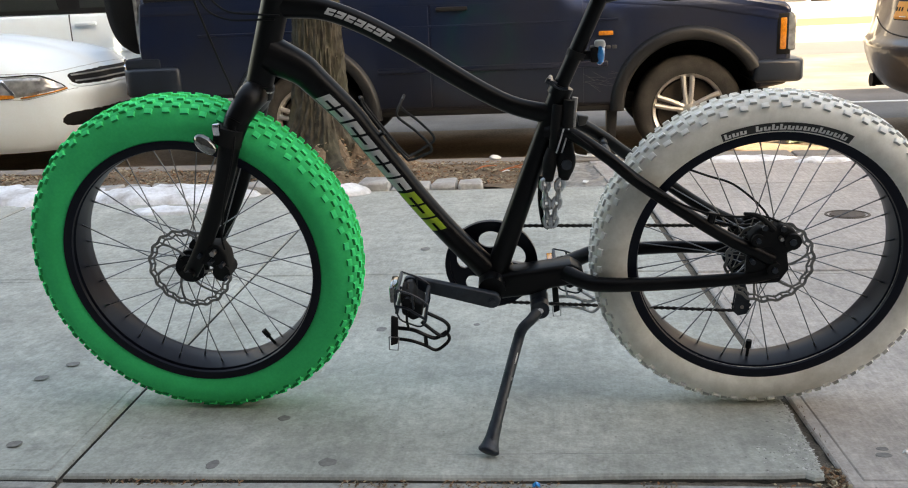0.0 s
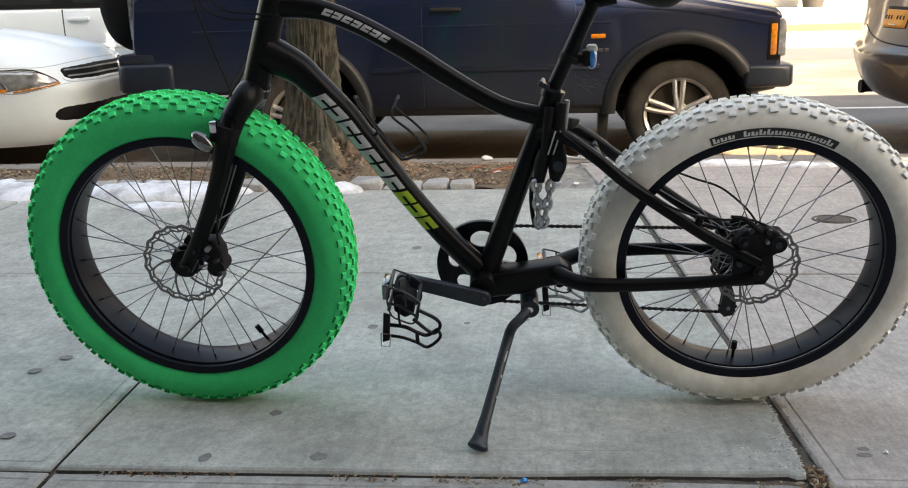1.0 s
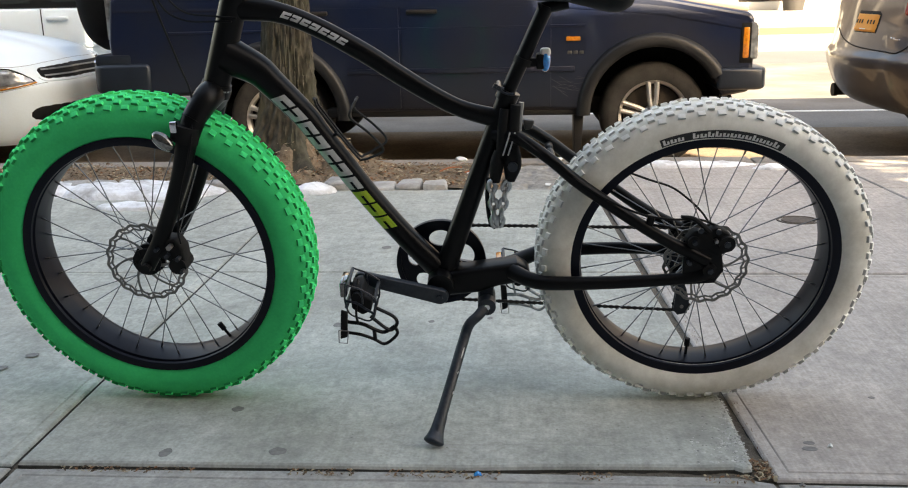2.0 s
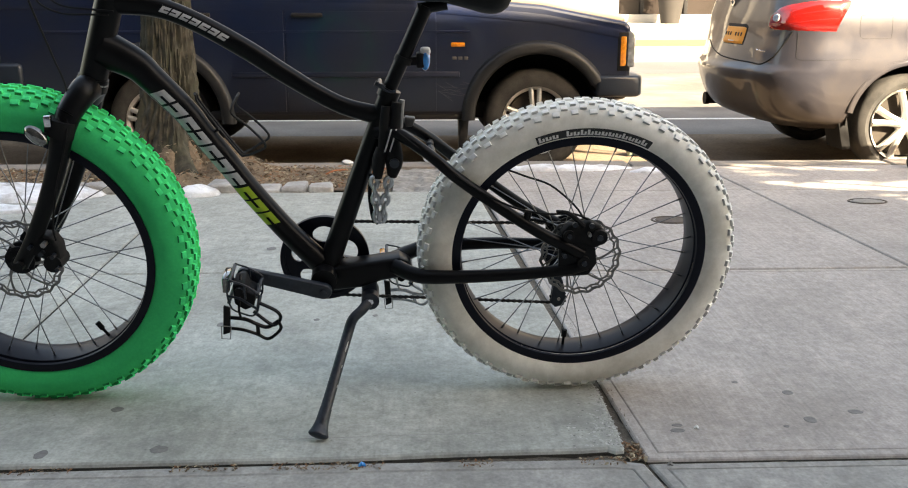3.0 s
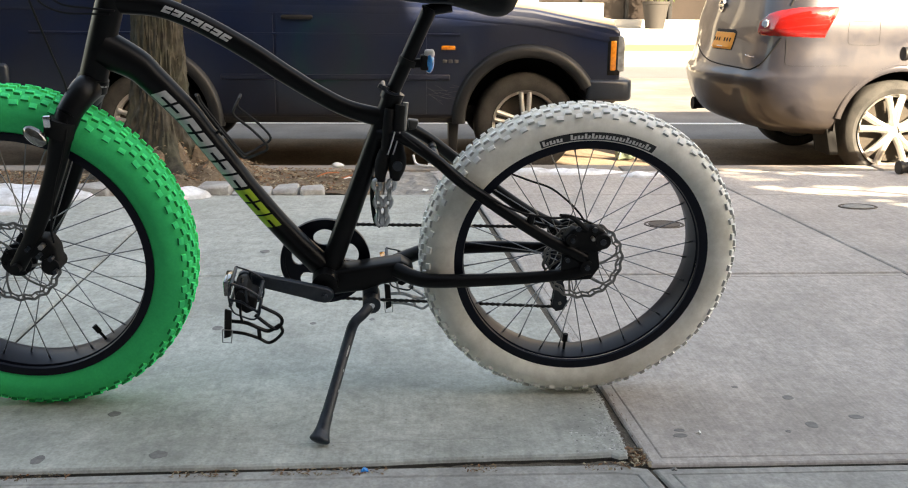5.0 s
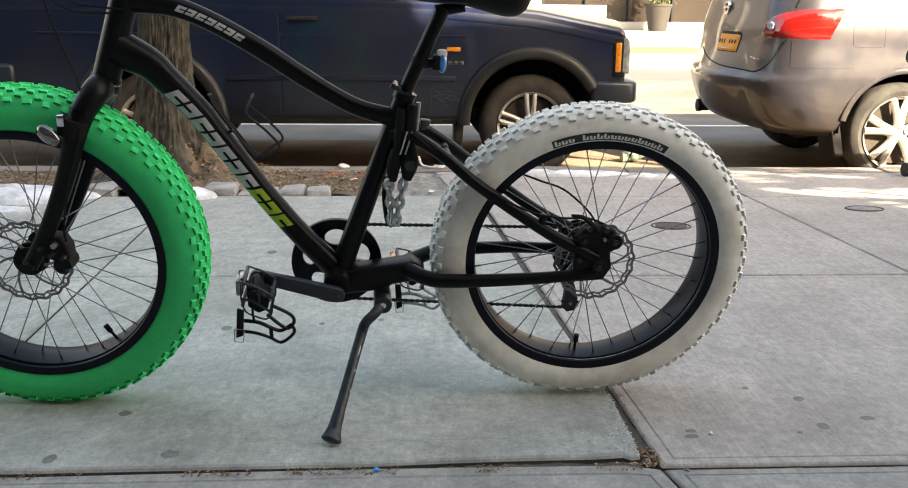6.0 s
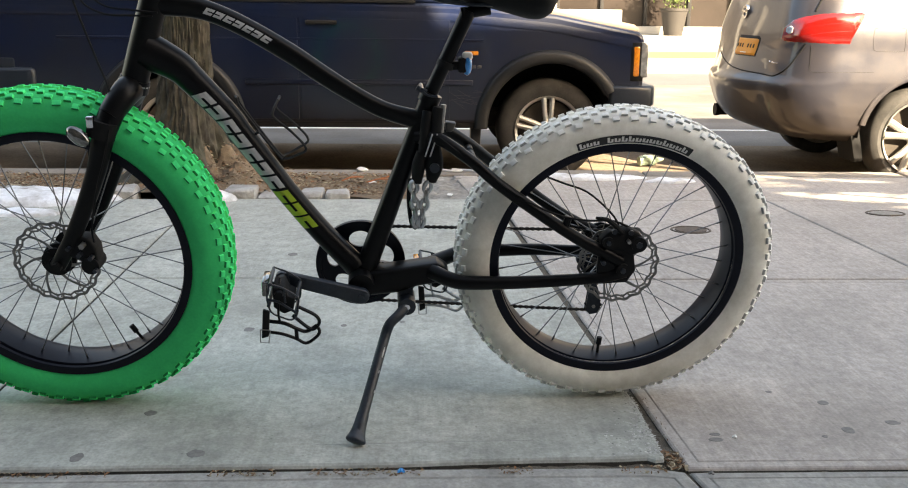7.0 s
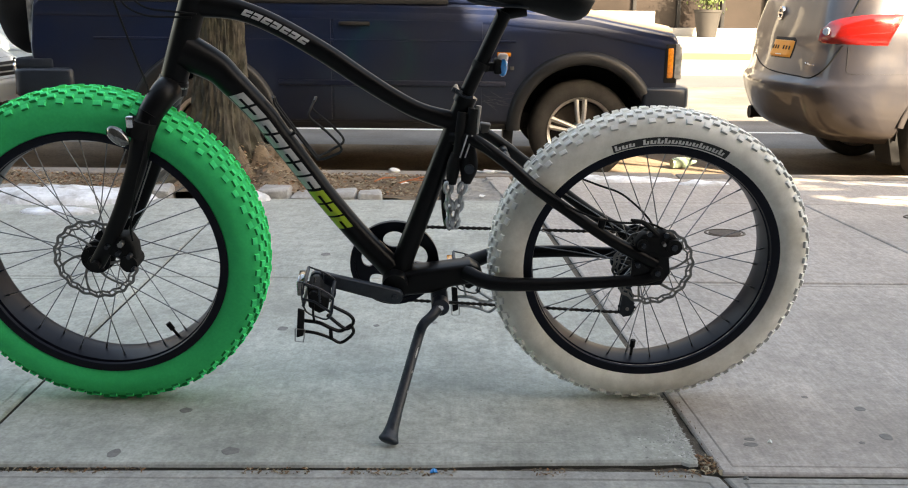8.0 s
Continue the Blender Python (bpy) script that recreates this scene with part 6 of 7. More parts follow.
def small_bits():
    # tail light
    bm = bmesh.new()
    tube(bm, [P(-0.350, 0.738), P(-0.345, 0.750)], 0.0185, 14, curved=False)
    box(bm, (-0.345, -0.008, 0.733), (-0.320, 0.008, 0.750), 0.003)
    box(bm, (-0.322, -0.013, 0.728), (-0.306, 0.013, 0.758), 0.004)
    light = part("tail_light", bm, RUBBER, BIKE, "black light clamp on the seat post")
    bm = bmesh.new()
    rows = []
    for k in range(12):
        t = k / 11
        z = 0.722 + 0.044 * t
        r = 0.0135 * math.sqrt(max(0.02, 1 - (2 * t - 1) ** 2)) + 0.002
        rows.append([bm.verts.new((-0.304 + r * 0.66 * math.cos(a), r * 0.95 * math.sin(a), z)) for a in [2 * math.pi * i / 14 for i in range(14)]])
    for r, s in zip(rows, rows[1:]):
        for i in range(14):
            bm.faces.new((r[i], r[(i + 1) % 14], s[(i + 1) % 14], s[i]))
    bm.faces.new(rows[0]), bm.faces.new(rows[-1])
    part("lens", bm, BLUELENS, light, "blue plastic lens", 60)
    bm = bmesh.new()
    box(bm, (-0.314, -0.011, 0.7530), (-0.294, 0.009, 0.768), 0.005)
    part("lens_top", bm, PATCHTEXT, light, "white plastic top", 60)
    # fork reflector
    bm = bmesh.new()
    lathe(bm, [(0.0, -0.009), (0.012, -0.008), (0.020, -0.005), (0.0235, 0.0), (0.0225, 0.006), (0.0, 0.008)], (0, 0, 0), 26)
    bmesh.ops.transform(bm, matrix=Matrix.Translation(P(-1.038, 0.623, -0.098)) @ Euler((0, radians(32), radians(-18))).to_matrix().to_4x4() @ Matrix.Diagonal((1.15, 1, 0.66, 1)), verts=bm.verts)
    part("fork_lamp", bm, CLEAR, BIKE, "oval clear front lamp", 50)
    bm = bmesh.new()
    tube(bm, [P(-1.022, 0.634, -0.092), P(-1.0, 0.63, -0.085)], 0.006, 8, curved=False)
    tube(bm, [P(-0.993, 0.648, -0.074), P(-1.003, 0.616, -0.076)], 0.0275, 16, curved=False, flat=0.85)
    part("lamp_bracket", bm, RUBBER, BIKE, "black clamp round the fork blade")
    bm = bmesh.new()
    box(bm, (-1.018, -0.102, 0.640), (-1.004, -0.090, 0.662), 0.003)
    part("reflective_tab", bm, CHROME, BIKE, "silver clamp screw")
    # cables
    for pts, r in (([P(-1.047, 0.91, -0.05), P(-1.041, 0.879, -0.04), P(-1.032, 0.832, -0.03), P(-1.01, 0.755, -0.03), P(-0.988, 0.699, -0.05), P(-0.985, 0.64, -0.085), P(-0.998, 0.58, -0.094), P(-1.018, 0.52, -0.094), P(-1.038, 0.44, -0.088), P(-1.043, 0.402, -0.07)], 0.0022),
                   ([P(-1.05, 0.905, -0.03), P(-1.035, 0.879, -0.03), P(-1.017, 0.853, -0.03), P(-0.981, 0.838, -0.03), P(-0.935, 0.836, -0.027), P(-0.90, 0.835, -0.026)], 0.002),
                   ([P(-1.035, 0.91, -0.02), P(-1.015, 0.875, -0.02), P(-0.985, 0.852, -0.022), P(-0.935, 0.846, -0.027), P(-0.89, 0.842, -0.028)], 0.002),
                   ([P(-0.36, 0.607, -0.05), P(-0.29, 0.555, -0.066), P(-0.205, 0.497, -0.082), P(-0.128, 0.459, -0.088), P(-0.062, 0.443, -0.084), P(0.0, 0.436, -0.07), P(0.045, 0.415, -0.065)], 0.0024),
                   ([P(-0.36, 0.625, 0.045), P(-0.24, 0.535, 0.085), P(-0.15, 0.497, 0.09), P(-0.08, 0.47, 0.09), P(-0.01, 0.44, 0.09), P(0.06, 0.36, 0.092), P(0.02, 0.28, 0.085)], 0.0024)):
        bm = bmesh.new()
        tube(bm, pts, r, 7, per=6)
        part("cable", bm, RUBBER, BIKE)
    # brake calipers
    bm = bmesh.new()
    extrude_outline(bm, [(-1.098, 0.372), (-1.078, 0.412), (-1.050, 0.410), (-1.038, 0.388), (-1.036, 0.348), (-1.050, 0.330), (-1.066, 0.336), (-1.070, 0.362)], -0.082, -0.040, 0.005)
    tube(bm, [P(-1.052, 0.352, -0.085), P(-1.052, 0.352, -0.038)], 0.018, 14, curved=False)
    tube(bm, [P(-1.118, 0.349, -0.095), P(-1.118, 0.349, -0.06)], 0.010, 10, curved=False)
    part("front_caliper", bm, RUBBER, BIKE, "black disc brake caliper")
    bm = bmesh.new()
    extrude_outline(bm, [(-0.020, 0.372), (-0.028, 0.398), (-0.010, 0.418), (0.012, 0.412), (0.030, 0.424), (0.052, 0.414), (0.072, 0.392), (0.062, 0.372), (0.040, 0.362), (0.012, 0.378)], -0.084, -0.056, 0.005)
    tube(bm, [P(0.052, 0.391, -0.094), P(0.052, 0.391, -0.04)], 0.016, 14, curved=False)
    tube(bm, [P(-0.012, 0.395, -0.090), P(-0.012, 0.395, -0.05)], 0.012, 12, curved=False)
    tube(bm, [P(0.020, 0.412, -0.08), P(-0.012, 0.440, -0.08), P(-0.04, 0.447, -0.08)], [0.006, 0.005, 0.003], 8)
    tube(bm, [P(0.0225, 0.334, -0.092), P(0.0225, 0.334, -0.06)], 0.014, 16, curved=False)
    part("rear_caliper", bm, RUBBER, BIKE, "black disc brake caliper")
    for x, z, r, m in ((-1.060, 0.398, 0.006, STEEL), (-1.046, 0.372, 0.005, KICK), (-1.068, 0.378, 0.005, KICK), (-1.040, 0.345, 0.0045, KICK), (-1.088, 0.392, 0.0045, KICK), (0.052, 0.391, 0.007, KICK), (-0.012, 0.395, 0.005, KICK), (0.030, 0.398, 0.004, STEEL), (0.0225, 0.334, 0.006, KICK), (-0.02, 0.352, 0.005, KICK)):
        bm = bmesh.new()
        tube(bm, [P(x, z, -0.097), P(x, z, -0.078)], r, 6, curved=False)
        part("bolt", bm, m, BIKE, "small bolt on the brake")
    for x, z in ((0.0, 0.418), (0.035, 0.415)):
        bm = bmesh.new()
        tube(bm, [P(x, z, -0.088), P(x, z, -0.082)], 0.006, 6, curved=False)
        part("caliper_bolt", bm, KICK, BIKE)
    bm = bmesh.new()
    tube(bm, [P(-0.100, 0.430, -0.075), P(-0.096, 0.448, -0.075)], 0.008, 10, curved=False)
    tube(bm, [P(-0.094, 0.430, -0.080), P(-0.06, 0.424, -0.080)], 0.003, 8, curved=False)
    part("rack_boss", bm, MATT, BIKE)
    bm = bmesh.new()
    tube(bm, [P(-0.292, 0.560, -0.058), P(-0.295, 0.565, 0), P(-0.292, 0.560, 0.058)], [0.008, 0.009, 0.008], 10, per=4)
    part("stay_bridge", bm, MATT, BIKE)
    bm = bmesh.new()
    extrude_outline(bm, [(-0.346, 0.630), (-0.324, 0.627), (-0.330, 0.610), (-0.344, 0.608)], -0.012, 0.008, 0.003)
    part("rear_reflector", bm, BADGEGREY, BIKE, "grey plastic reflector behind the seat tube")
    # lock holder and folded chain lock
    bm = bmesh.new()
    tube(bm, [P(-0.360, 0.662, -0.020), P(-0.366, 0.62, -0.024), P(-0.370, 0.58, -0.026)], [0.0125, 0.0135, 0.012], 12, per=4)
    tube(bm, [P(-0.383, 0.655, -0.022), P(-0.388, 0.61, -0.026), P(-0.392, 0.56, -0.028)], [0.010, 0.011, 0.010], 12, per=4)
    tube(bm, [P(-0.368, 0.585, -0.026), P(-0.369, 0.545, -0.028), P(-0.374, 0.510, -0.028)], [0.012, 0.0185, 0.010], 14, per=5)
    tube(bm, [P(-0.395, 0.572, -0.026), P(-0.400, 0.545, -0.028), P(-0.404, 0.508, -0.028)], [0.010, 0.014, 0.010], 14, per=5)
    lock = part("lock_holder", bm, RUBBER, BIKE, "black lock holder strapped to the seat tube")
    for x in (-0.372, -0.382):
        bm = bmesh.new()
        tube(bm, [P(x + 0.008, 0.612, -0.0395), P(x, 0.585, -0.041), P(x - 0.006, 0.566, -0.040)], 0.0016, 6, per=4)
        part("lock_strap", bm, DECAL, lock, "thin grey strap")
    bm = bmesh.new()
    tube(bm, [P(-0.369, 0.544, -0.050), P(-0.369, 0.544, -0.044)], 0.010, 16, curved=False)
    part("lock_cylinder", bm, KICK, lock, "dark steel lock cylinder")
    bm = bmesh.new()
    tube(bm, [P(-0.351, 0.668, -0.024), P(-0.354, 0.640, -0.026), P(-0.356, 0.612, -0.026)], 0.0055, 10, curved=False)
    part("lock_pin", bm, STEEL, lock, "steel lock pin")
    for x0, x1, count in ((-0.411, -0.405, 5), (-0.380, -0.397, 5)):
        for k in range(count):
            t0, t1 = k / count, (k + 1) / count
            p = Vector(P(x0 + (x1 - x0) * t0, 0.512 - 0.094 * t0, -0.032))
            q = Vector(P(x0 + (x1 - x0) * t1, 0.512 - 0.094 * t1 - 0.005, -0.032))
            side = Vector((0.0058, 0, 0)) if k % 2 == 0 else Vector((0, 0.0055, 0))
            c, ax = (p + q) / 2, (q - p)
            loop = [c + ax * 0.5 * math.cos(a) + side * math.sin(a) * 1.25 for a in [2 * math.pi * i / 10 for i in range(11)]]
            bm = bmesh.new()
            tube(bm, loop, 0.0047, 7, curved=False)
            part("chain_link", bm, LINKSTEEL, lock, "bright steel chain link")
    bm = bmesh.new()
    tube(bm, [P(-0.417, 0.515, -0.024), P(-0.420, 0.47, -0.024), P(-0.414, 0.42, -0.024), P(-0.404, 0.408, -0.024)], 0.0045, 7, per=4)
    part("lock_cord", bm, RUBBER, lock)


small_bits()

# the front wheel and fork stand turned a little about the raked steering axis
low, high = Vector(P(-0.951, 0.708)), Vector(P(-0.893, 0.885))
axle = Vector(P(*FRONT))
sag = Matrix.Translation(low) @ Matrix.Rotation(radians(2.5), 4, "X") @ Matrix.Translation(-low)
steer = Matrix.Translation(low) @ Matrix.Rotation(radians(-4.0), 4, high - low) @ Matrix.Translation(-low)
lean = Matrix.Translation(axle + Vector((-0.0035, 0, -0.005))) @ Matrix.Rotation(radians(1.5), 4, "X") @ Matrix.Translation(-axle)
for piece in BIKE.children:
    if piece.name in ("front_tyre", "front_wheel"):
        piece.matrix_basis = steer @ sag @ lean
    elif max(v.co.x for v in piece.data.vertices) < -0.92 and not piece.name.startswith(("head", "cable")):
        piece.matrix_basis = steer @ sag


# ---- across the street ----
def far_building():
    house = thing("far_building", "pale stone shop front in full sun across the street", "building")
    y = 24.0
    z0 = 0.20
    x = -27.8
    while x < 42:
        bm = bmesh.new()
        box(bm, (x, y, z0), (x + 1.1, y + 0.5, 6.0), 0.03)
        part("pier", bm, STONEWALL, house)
        bm = bmesh.new()
        box(bm, (x + 1.1, y + 0.05, z0), (x + 6.0, y + 0.5, z0 + 0.22), 0.02)
        part("sill", bm, STONEWALL, house)
        bm = bmesh.new()
        box(bm, (x + 1.1, y + 0.05, 3.2), (x + 6.0, y + 0.5, 6.0), 0.02)
        part("lintel", bm, BRICKWALL, house)
        bm = bmesh.new()
        box(bm, (x + 1.1, y + 0.30, z0 + 0.2), (x + 6.0, y + 0.36, 3.25))
        window = part("window", bm, SHOPGLASS, house, "dark shop window", 0)
        for k in range(5):
            bm = bmesh.new()
            box(bm, (x + 1.1 + k * 1.2, y + 0.2, z0 + 0.22), (x + 1.2 + k * 1.2, y + 0.3, 3.2), 0.01)
            part("mullion", bm, TRIM, window)
        x += 6.0
    bm = bmesh.new()
    box(bm, (-31, y, 6.0), (43, y + 8, 11.0))
    part("upper_wall", bm, BRICKWALL, house)
    bm = bmesh.new()
    box(bm, (1.2, y - 0.1, 0.2), (5.05, y + 0.2, 0.85), 0.02)
    part("parapet", bm, STONEWALL, house)


far_building()


def planter():
    pot = thing("planter", "large grey tapered plant pot with a shrub by the shop front", "planter", pose(6.30, 23.3, 0.20))
    bm = bmesh.new()
    lathe(bm, [(0.24, 0.0), (0.34, 0.62), (0.36, 0.64), (0.36, 0.70), (0.31, 0.70), (0.30, 0.60), (0.0, 0.60)], (0, 0, 0), 28, axis="z")
    part("pot", bm, POTGREY, pot)
    bm = bmesh.new()
    rnd = random.Random(2)
    for _ in range(900):
        c = Vector((rnd.gauss(0, 0.2), rnd.gauss(0, 0.2), 1.2 + rnd.gauss(0, 0.22)))
        e = Euler((rnd.uniform(0, 6), rnd.uniform(0, 6), rnd.uniform(0, 6))).to_matrix()
        vs = [bm.verts.new(c + e @ Vector(q)) for q in ((-0.05, 0, 0), (0, 0.022, 0.01), (0.05, 0, 0), (0, -0.022, 0.01))]
        bm.faces.new(vs)
    part("foliage", bm, SHRUB, pot, "olive green leaves", 0)
    bm = bmesh.new()
    for k in range(4):
        tube(bm, [(0.04 * k - 0.06, 0, 0.6), (0.08 * k - 0.12, 0.05, 1.2)], 0.02, 6, curved=False)
    part("stem", bm, BARK, pot)


planter()


def kerb_rack():
    rack = thing("tube_rack", "grey tubular metal rack standing near the kerb", "rack", pose(2.25, 2.80, 0))
    for z, r in ((0.030, 0.030), (0.615, 0.028)):
        bm = bmesh.new()
        x = 0.0 if z < 0.3 else -0.05
        tube(bm, [(x, 0, z), (1.2, 0, z)], r, 16, curved=False)
        tube(bm, [(x - 0.006, 0, z), (x + 0.012, 0, z)], r * 1.25, 16, curved=False)
        part("rail", bm, TRIM, rack)
    bm = bmesh.new()
    tube(bm, [(1.1, 0, 0.0), (1.1, 0, 0.6)], 0.025, 14, curved=False)
    part("post", bm, TRIM, rack)


kerb_rack()


# ---- small things on the pavement ----
def gum_spot(x, y, rx, ry, z):
    bm = bmesh.new()
    n = 14
    seed = x * 7.3 + y * 3.1
    ring0, ring1 = [], []
    for k in range(n):
        a = 2 * math.pi * k / n
        f = 1 + 0.25 * noise.noise(Vector((math.cos(a) * 1.5, math.sin(a) * 1.5, seed)))
        ring0.append(bm.verts.new((rx * f * math.cos(a), ry * f * math.sin(a), -0.0002)))
        ring1.append(bm.verts.new((rx * f * 0.85 * math.cos(a), ry * f * 0.85 * math.sin(a), 0.0004)))
    bm.faces.new(ring1)
    for k in range(n):
        bm.faces.new((ring0[k], ring0[(k + 1) % n], ring1[(k + 1) % n], ring1[k]))
    ob = link("gum_spot", bm, GUM, smooth=0)
    ob.location = (x, y, z)
    return tagged(ob, "flat dark trodden gum spot on the concrete", "gum spot", "gum spots on the pavement")


for x, y, rx, ry in ((-1.052, -0.283, 0.013, 0.019), (-0.828, -0.270, 0.017, 0.018), (-0.967, -0.080, 0.013, 0.014), (-1.503, -0.206, 0.016, 0.014), (-1.632, 0.135, 0.017, 0.016), (-1.596, 0.223, 0.018, 0.015), (-0.852, 0.459, 0.014, 0.018), (-0.838, 1.258, 0.018, 0.020), (-0.60, 0.49, 0.009, 0.010), (-0.44, 0.52, 0.008, 0.010)):
    gum_spot(x, y, rx, ry, 0.0004)
for x, y, rx, ry in ((0.513, -0.030, 0.013, 0.013), (0.215, -0.212, 0.016, 0.010), (0.220, -0.187, 0.012, 0.008), (0.620, -0.136, 0.016, 0.012), (0.413, 0.033, 0.008, 0.006), (0.508, -0.171, 0.014, 0.016), (0.446, -0.200, 0.006, 0.006)):
    gum_spot(x, y, rx, ry, -0.0056)


def scrap(name, x, y, z, w, h, turn, mat, label):
    bm = bmesh.new()
    pts = [(-w, -h, 0.002), (0, -h * 1.1, 0.006), (w, -h * 0.8, 0.003), (w * 0.9, h, 0.005), (0, h * 0.9, 0.009), (-w * 0.9, h * 0.8, 0.004)]
    top = [bm.verts.new(Vector(p)) for p in pts]
    low = [bm.verts.new(Vector((p[0], p[1], p[2] - 0.002))) for p in pts]
    bm.faces.new((top[0], top[1], top[4], top[5])), bm.faces.new((top[1], top[2], top[3], top[4]))
    bm.faces.new((low[0], low[1], low[4], low[5])), bm.faces.new((low[1], low[2], low[3], low[4]))
    for i in range(6):
        bm.faces.new((top[i], top[(i + 1) % 6], low[(i + 1) % 6], low[i]))
    ob = link(name, bm, mat, smooth=0)
    ob.matrix_basis = pose(x, y, z, 0, 0, turn)
    return tagged(ob, label, "litter")


scrap("plastic_scrap", -0.428, -0.336, -0.010, 0.0075, 0.0045, 10, BLUELENS, "small bright blue plastic scrap in the gutter joint")
scrap("paper_scrap", 0.255, -0.205, -0.0068, 0.005, 0.003, -20, PATCHTEXT, "small white paper scrap on the pavement")
scrap("paper_scrap", 0.163, -0.350, -0.0125, 0.006, 0.003, -15, GUM, "small grey paper scrap by the joint")
scrap("paper_scrap", -0.62, 2.50, 0.03, 0.02, 0.012, 30, PATCHTEXT, "small white paper scrap on the soil bed")
scrap("paper_scrap", -0.25, 2.35, 0.0, 0.02, 0.012, 70, PATCHTEXT, "small white paper scrap by the soil bed")


def valve_cover(x, y, rx, ry, lid):
    cover = thing("valve_cover", "small rusty iron valve cover set in the pavement", "cover", pose(x, y, -0.004))
    bm = bmesh.new()
    lathe(bm, [(0.90, 0.0), (0.91, 0.003), (1.0, 0.003), (1.02, 0.0)], (0, 0, 0), 36, closed=True, axis="z")
    bmesh.ops.transform(bm, matrix=Matrix.Diagonal((rx, ry, 1, 1)), verts=bm.verts)
    part("rim", bm, IRON, cover)
    bm = bmesh.new()
    lathe(bm, [(0.0, 0.004), (0.78, 0.003), (0.80, 0.0)], (0, 0, 0), 36, axis="z", caps=False)
    bmesh.ops.transform(bm, matrix=Matrix.Diagonal((rx, ry, 1, 1)), verts=bm.verts)
    part("lid", bm, lid, cover)
    return cover


valve_cover(0.69, 1.66, 0.080, 0.065, IRON)
valve_cover(1.64, 1.985, 0.085, 0.055, SPALLED)

litter("joint_debris", 1300, -1.25, 0.08, -0.350, -0.318, lambda x, y: -0.0115 if math.sin(x * 9.0) + math.sin(x * 23.0) > -0.2 else -0.06, 0.0046, "dry twigs and leaf crumbs along the pavement joint", 11)
litter("corner_debris", 150, 0.088, 0.122, -0.335, -0.26, lambda x, y: -0.011, 0.008, "dry leaf crumbs in the broken slab corner", 12)


def shadow_tree():
    """An unseen leafless tree, added so its boughs streak the sunlit kerb strip with shadow."""
    tree = thing("shadow_tree", "unseen leafless tree added to streak the kerb strip with shadow", "tree", pose(7.9, -0.9, 0))
    rnd = random.Random(12)
    bm = bmesh.new()
    trunk_path = [Vector((0, 0, -0.02)), Vector((0.03, 0, 0.9)), Vector((-0.04, 0.05, 1.9)), Vector((0.05, 0.0, 3.2)), Vector((0.0, 0.1, 4.8))]
    tube(bm, trunk_path, [0.15, 0.12, 0.11, 0.08, 0.03], 12)
    part("trunk", bm, BARK, tree)
    bm = bmesh.new()
    for k in range(24):
        z = 1.92 + 0.045 * k if k < 18 else 2.0 + 0.1 * k
        ang = radians(180 + rnd.uniform(-7, 7)) if k < 18 else radians(rnd.uniform(-60, 60))
        length = rnd.uniform(3.4, 4.8) if k < 18 else rnd.uniform(1.2, 2.0)
        p = Vector((0, 0, z - 0.25))
        d = Vector((math.cos(ang), math.sin(ang), 0.02 if k < 18 else 0.5))
        pts = [p]
        for i in range(7):
            d = (d + Vector((rnd.uniform(-0.1, 0.1), rnd.uniform(-0.12, 0.12), rnd.uniform(-0.05, 0.05)))).normalized()
            p = p + d * length / 7
            pts.append(p)
        tube(bm, pts, [0.048 - 0.0045 * i for i in range(8)], 7)
        for i in range(2, 8):
            for s in (-1, 1):
                q = pts[i]
                e = (pts[i] - pts[i - 1]).normalized() + Vector((0, s * rnd.uniform(0.1, 0.4), rnd.uniform(-0.15, 0.15)))
                e.normalize()
                L = rnd.uniform(0.4, 0.9)
                tube(bm, [q, q + e * L * 0.5 + Vector((0, 0, 0.02)), q + e * L], [0.022, 0.016, 0.009], 5)
    part("boughs", bm, BARK, tree)


shadow_tree()


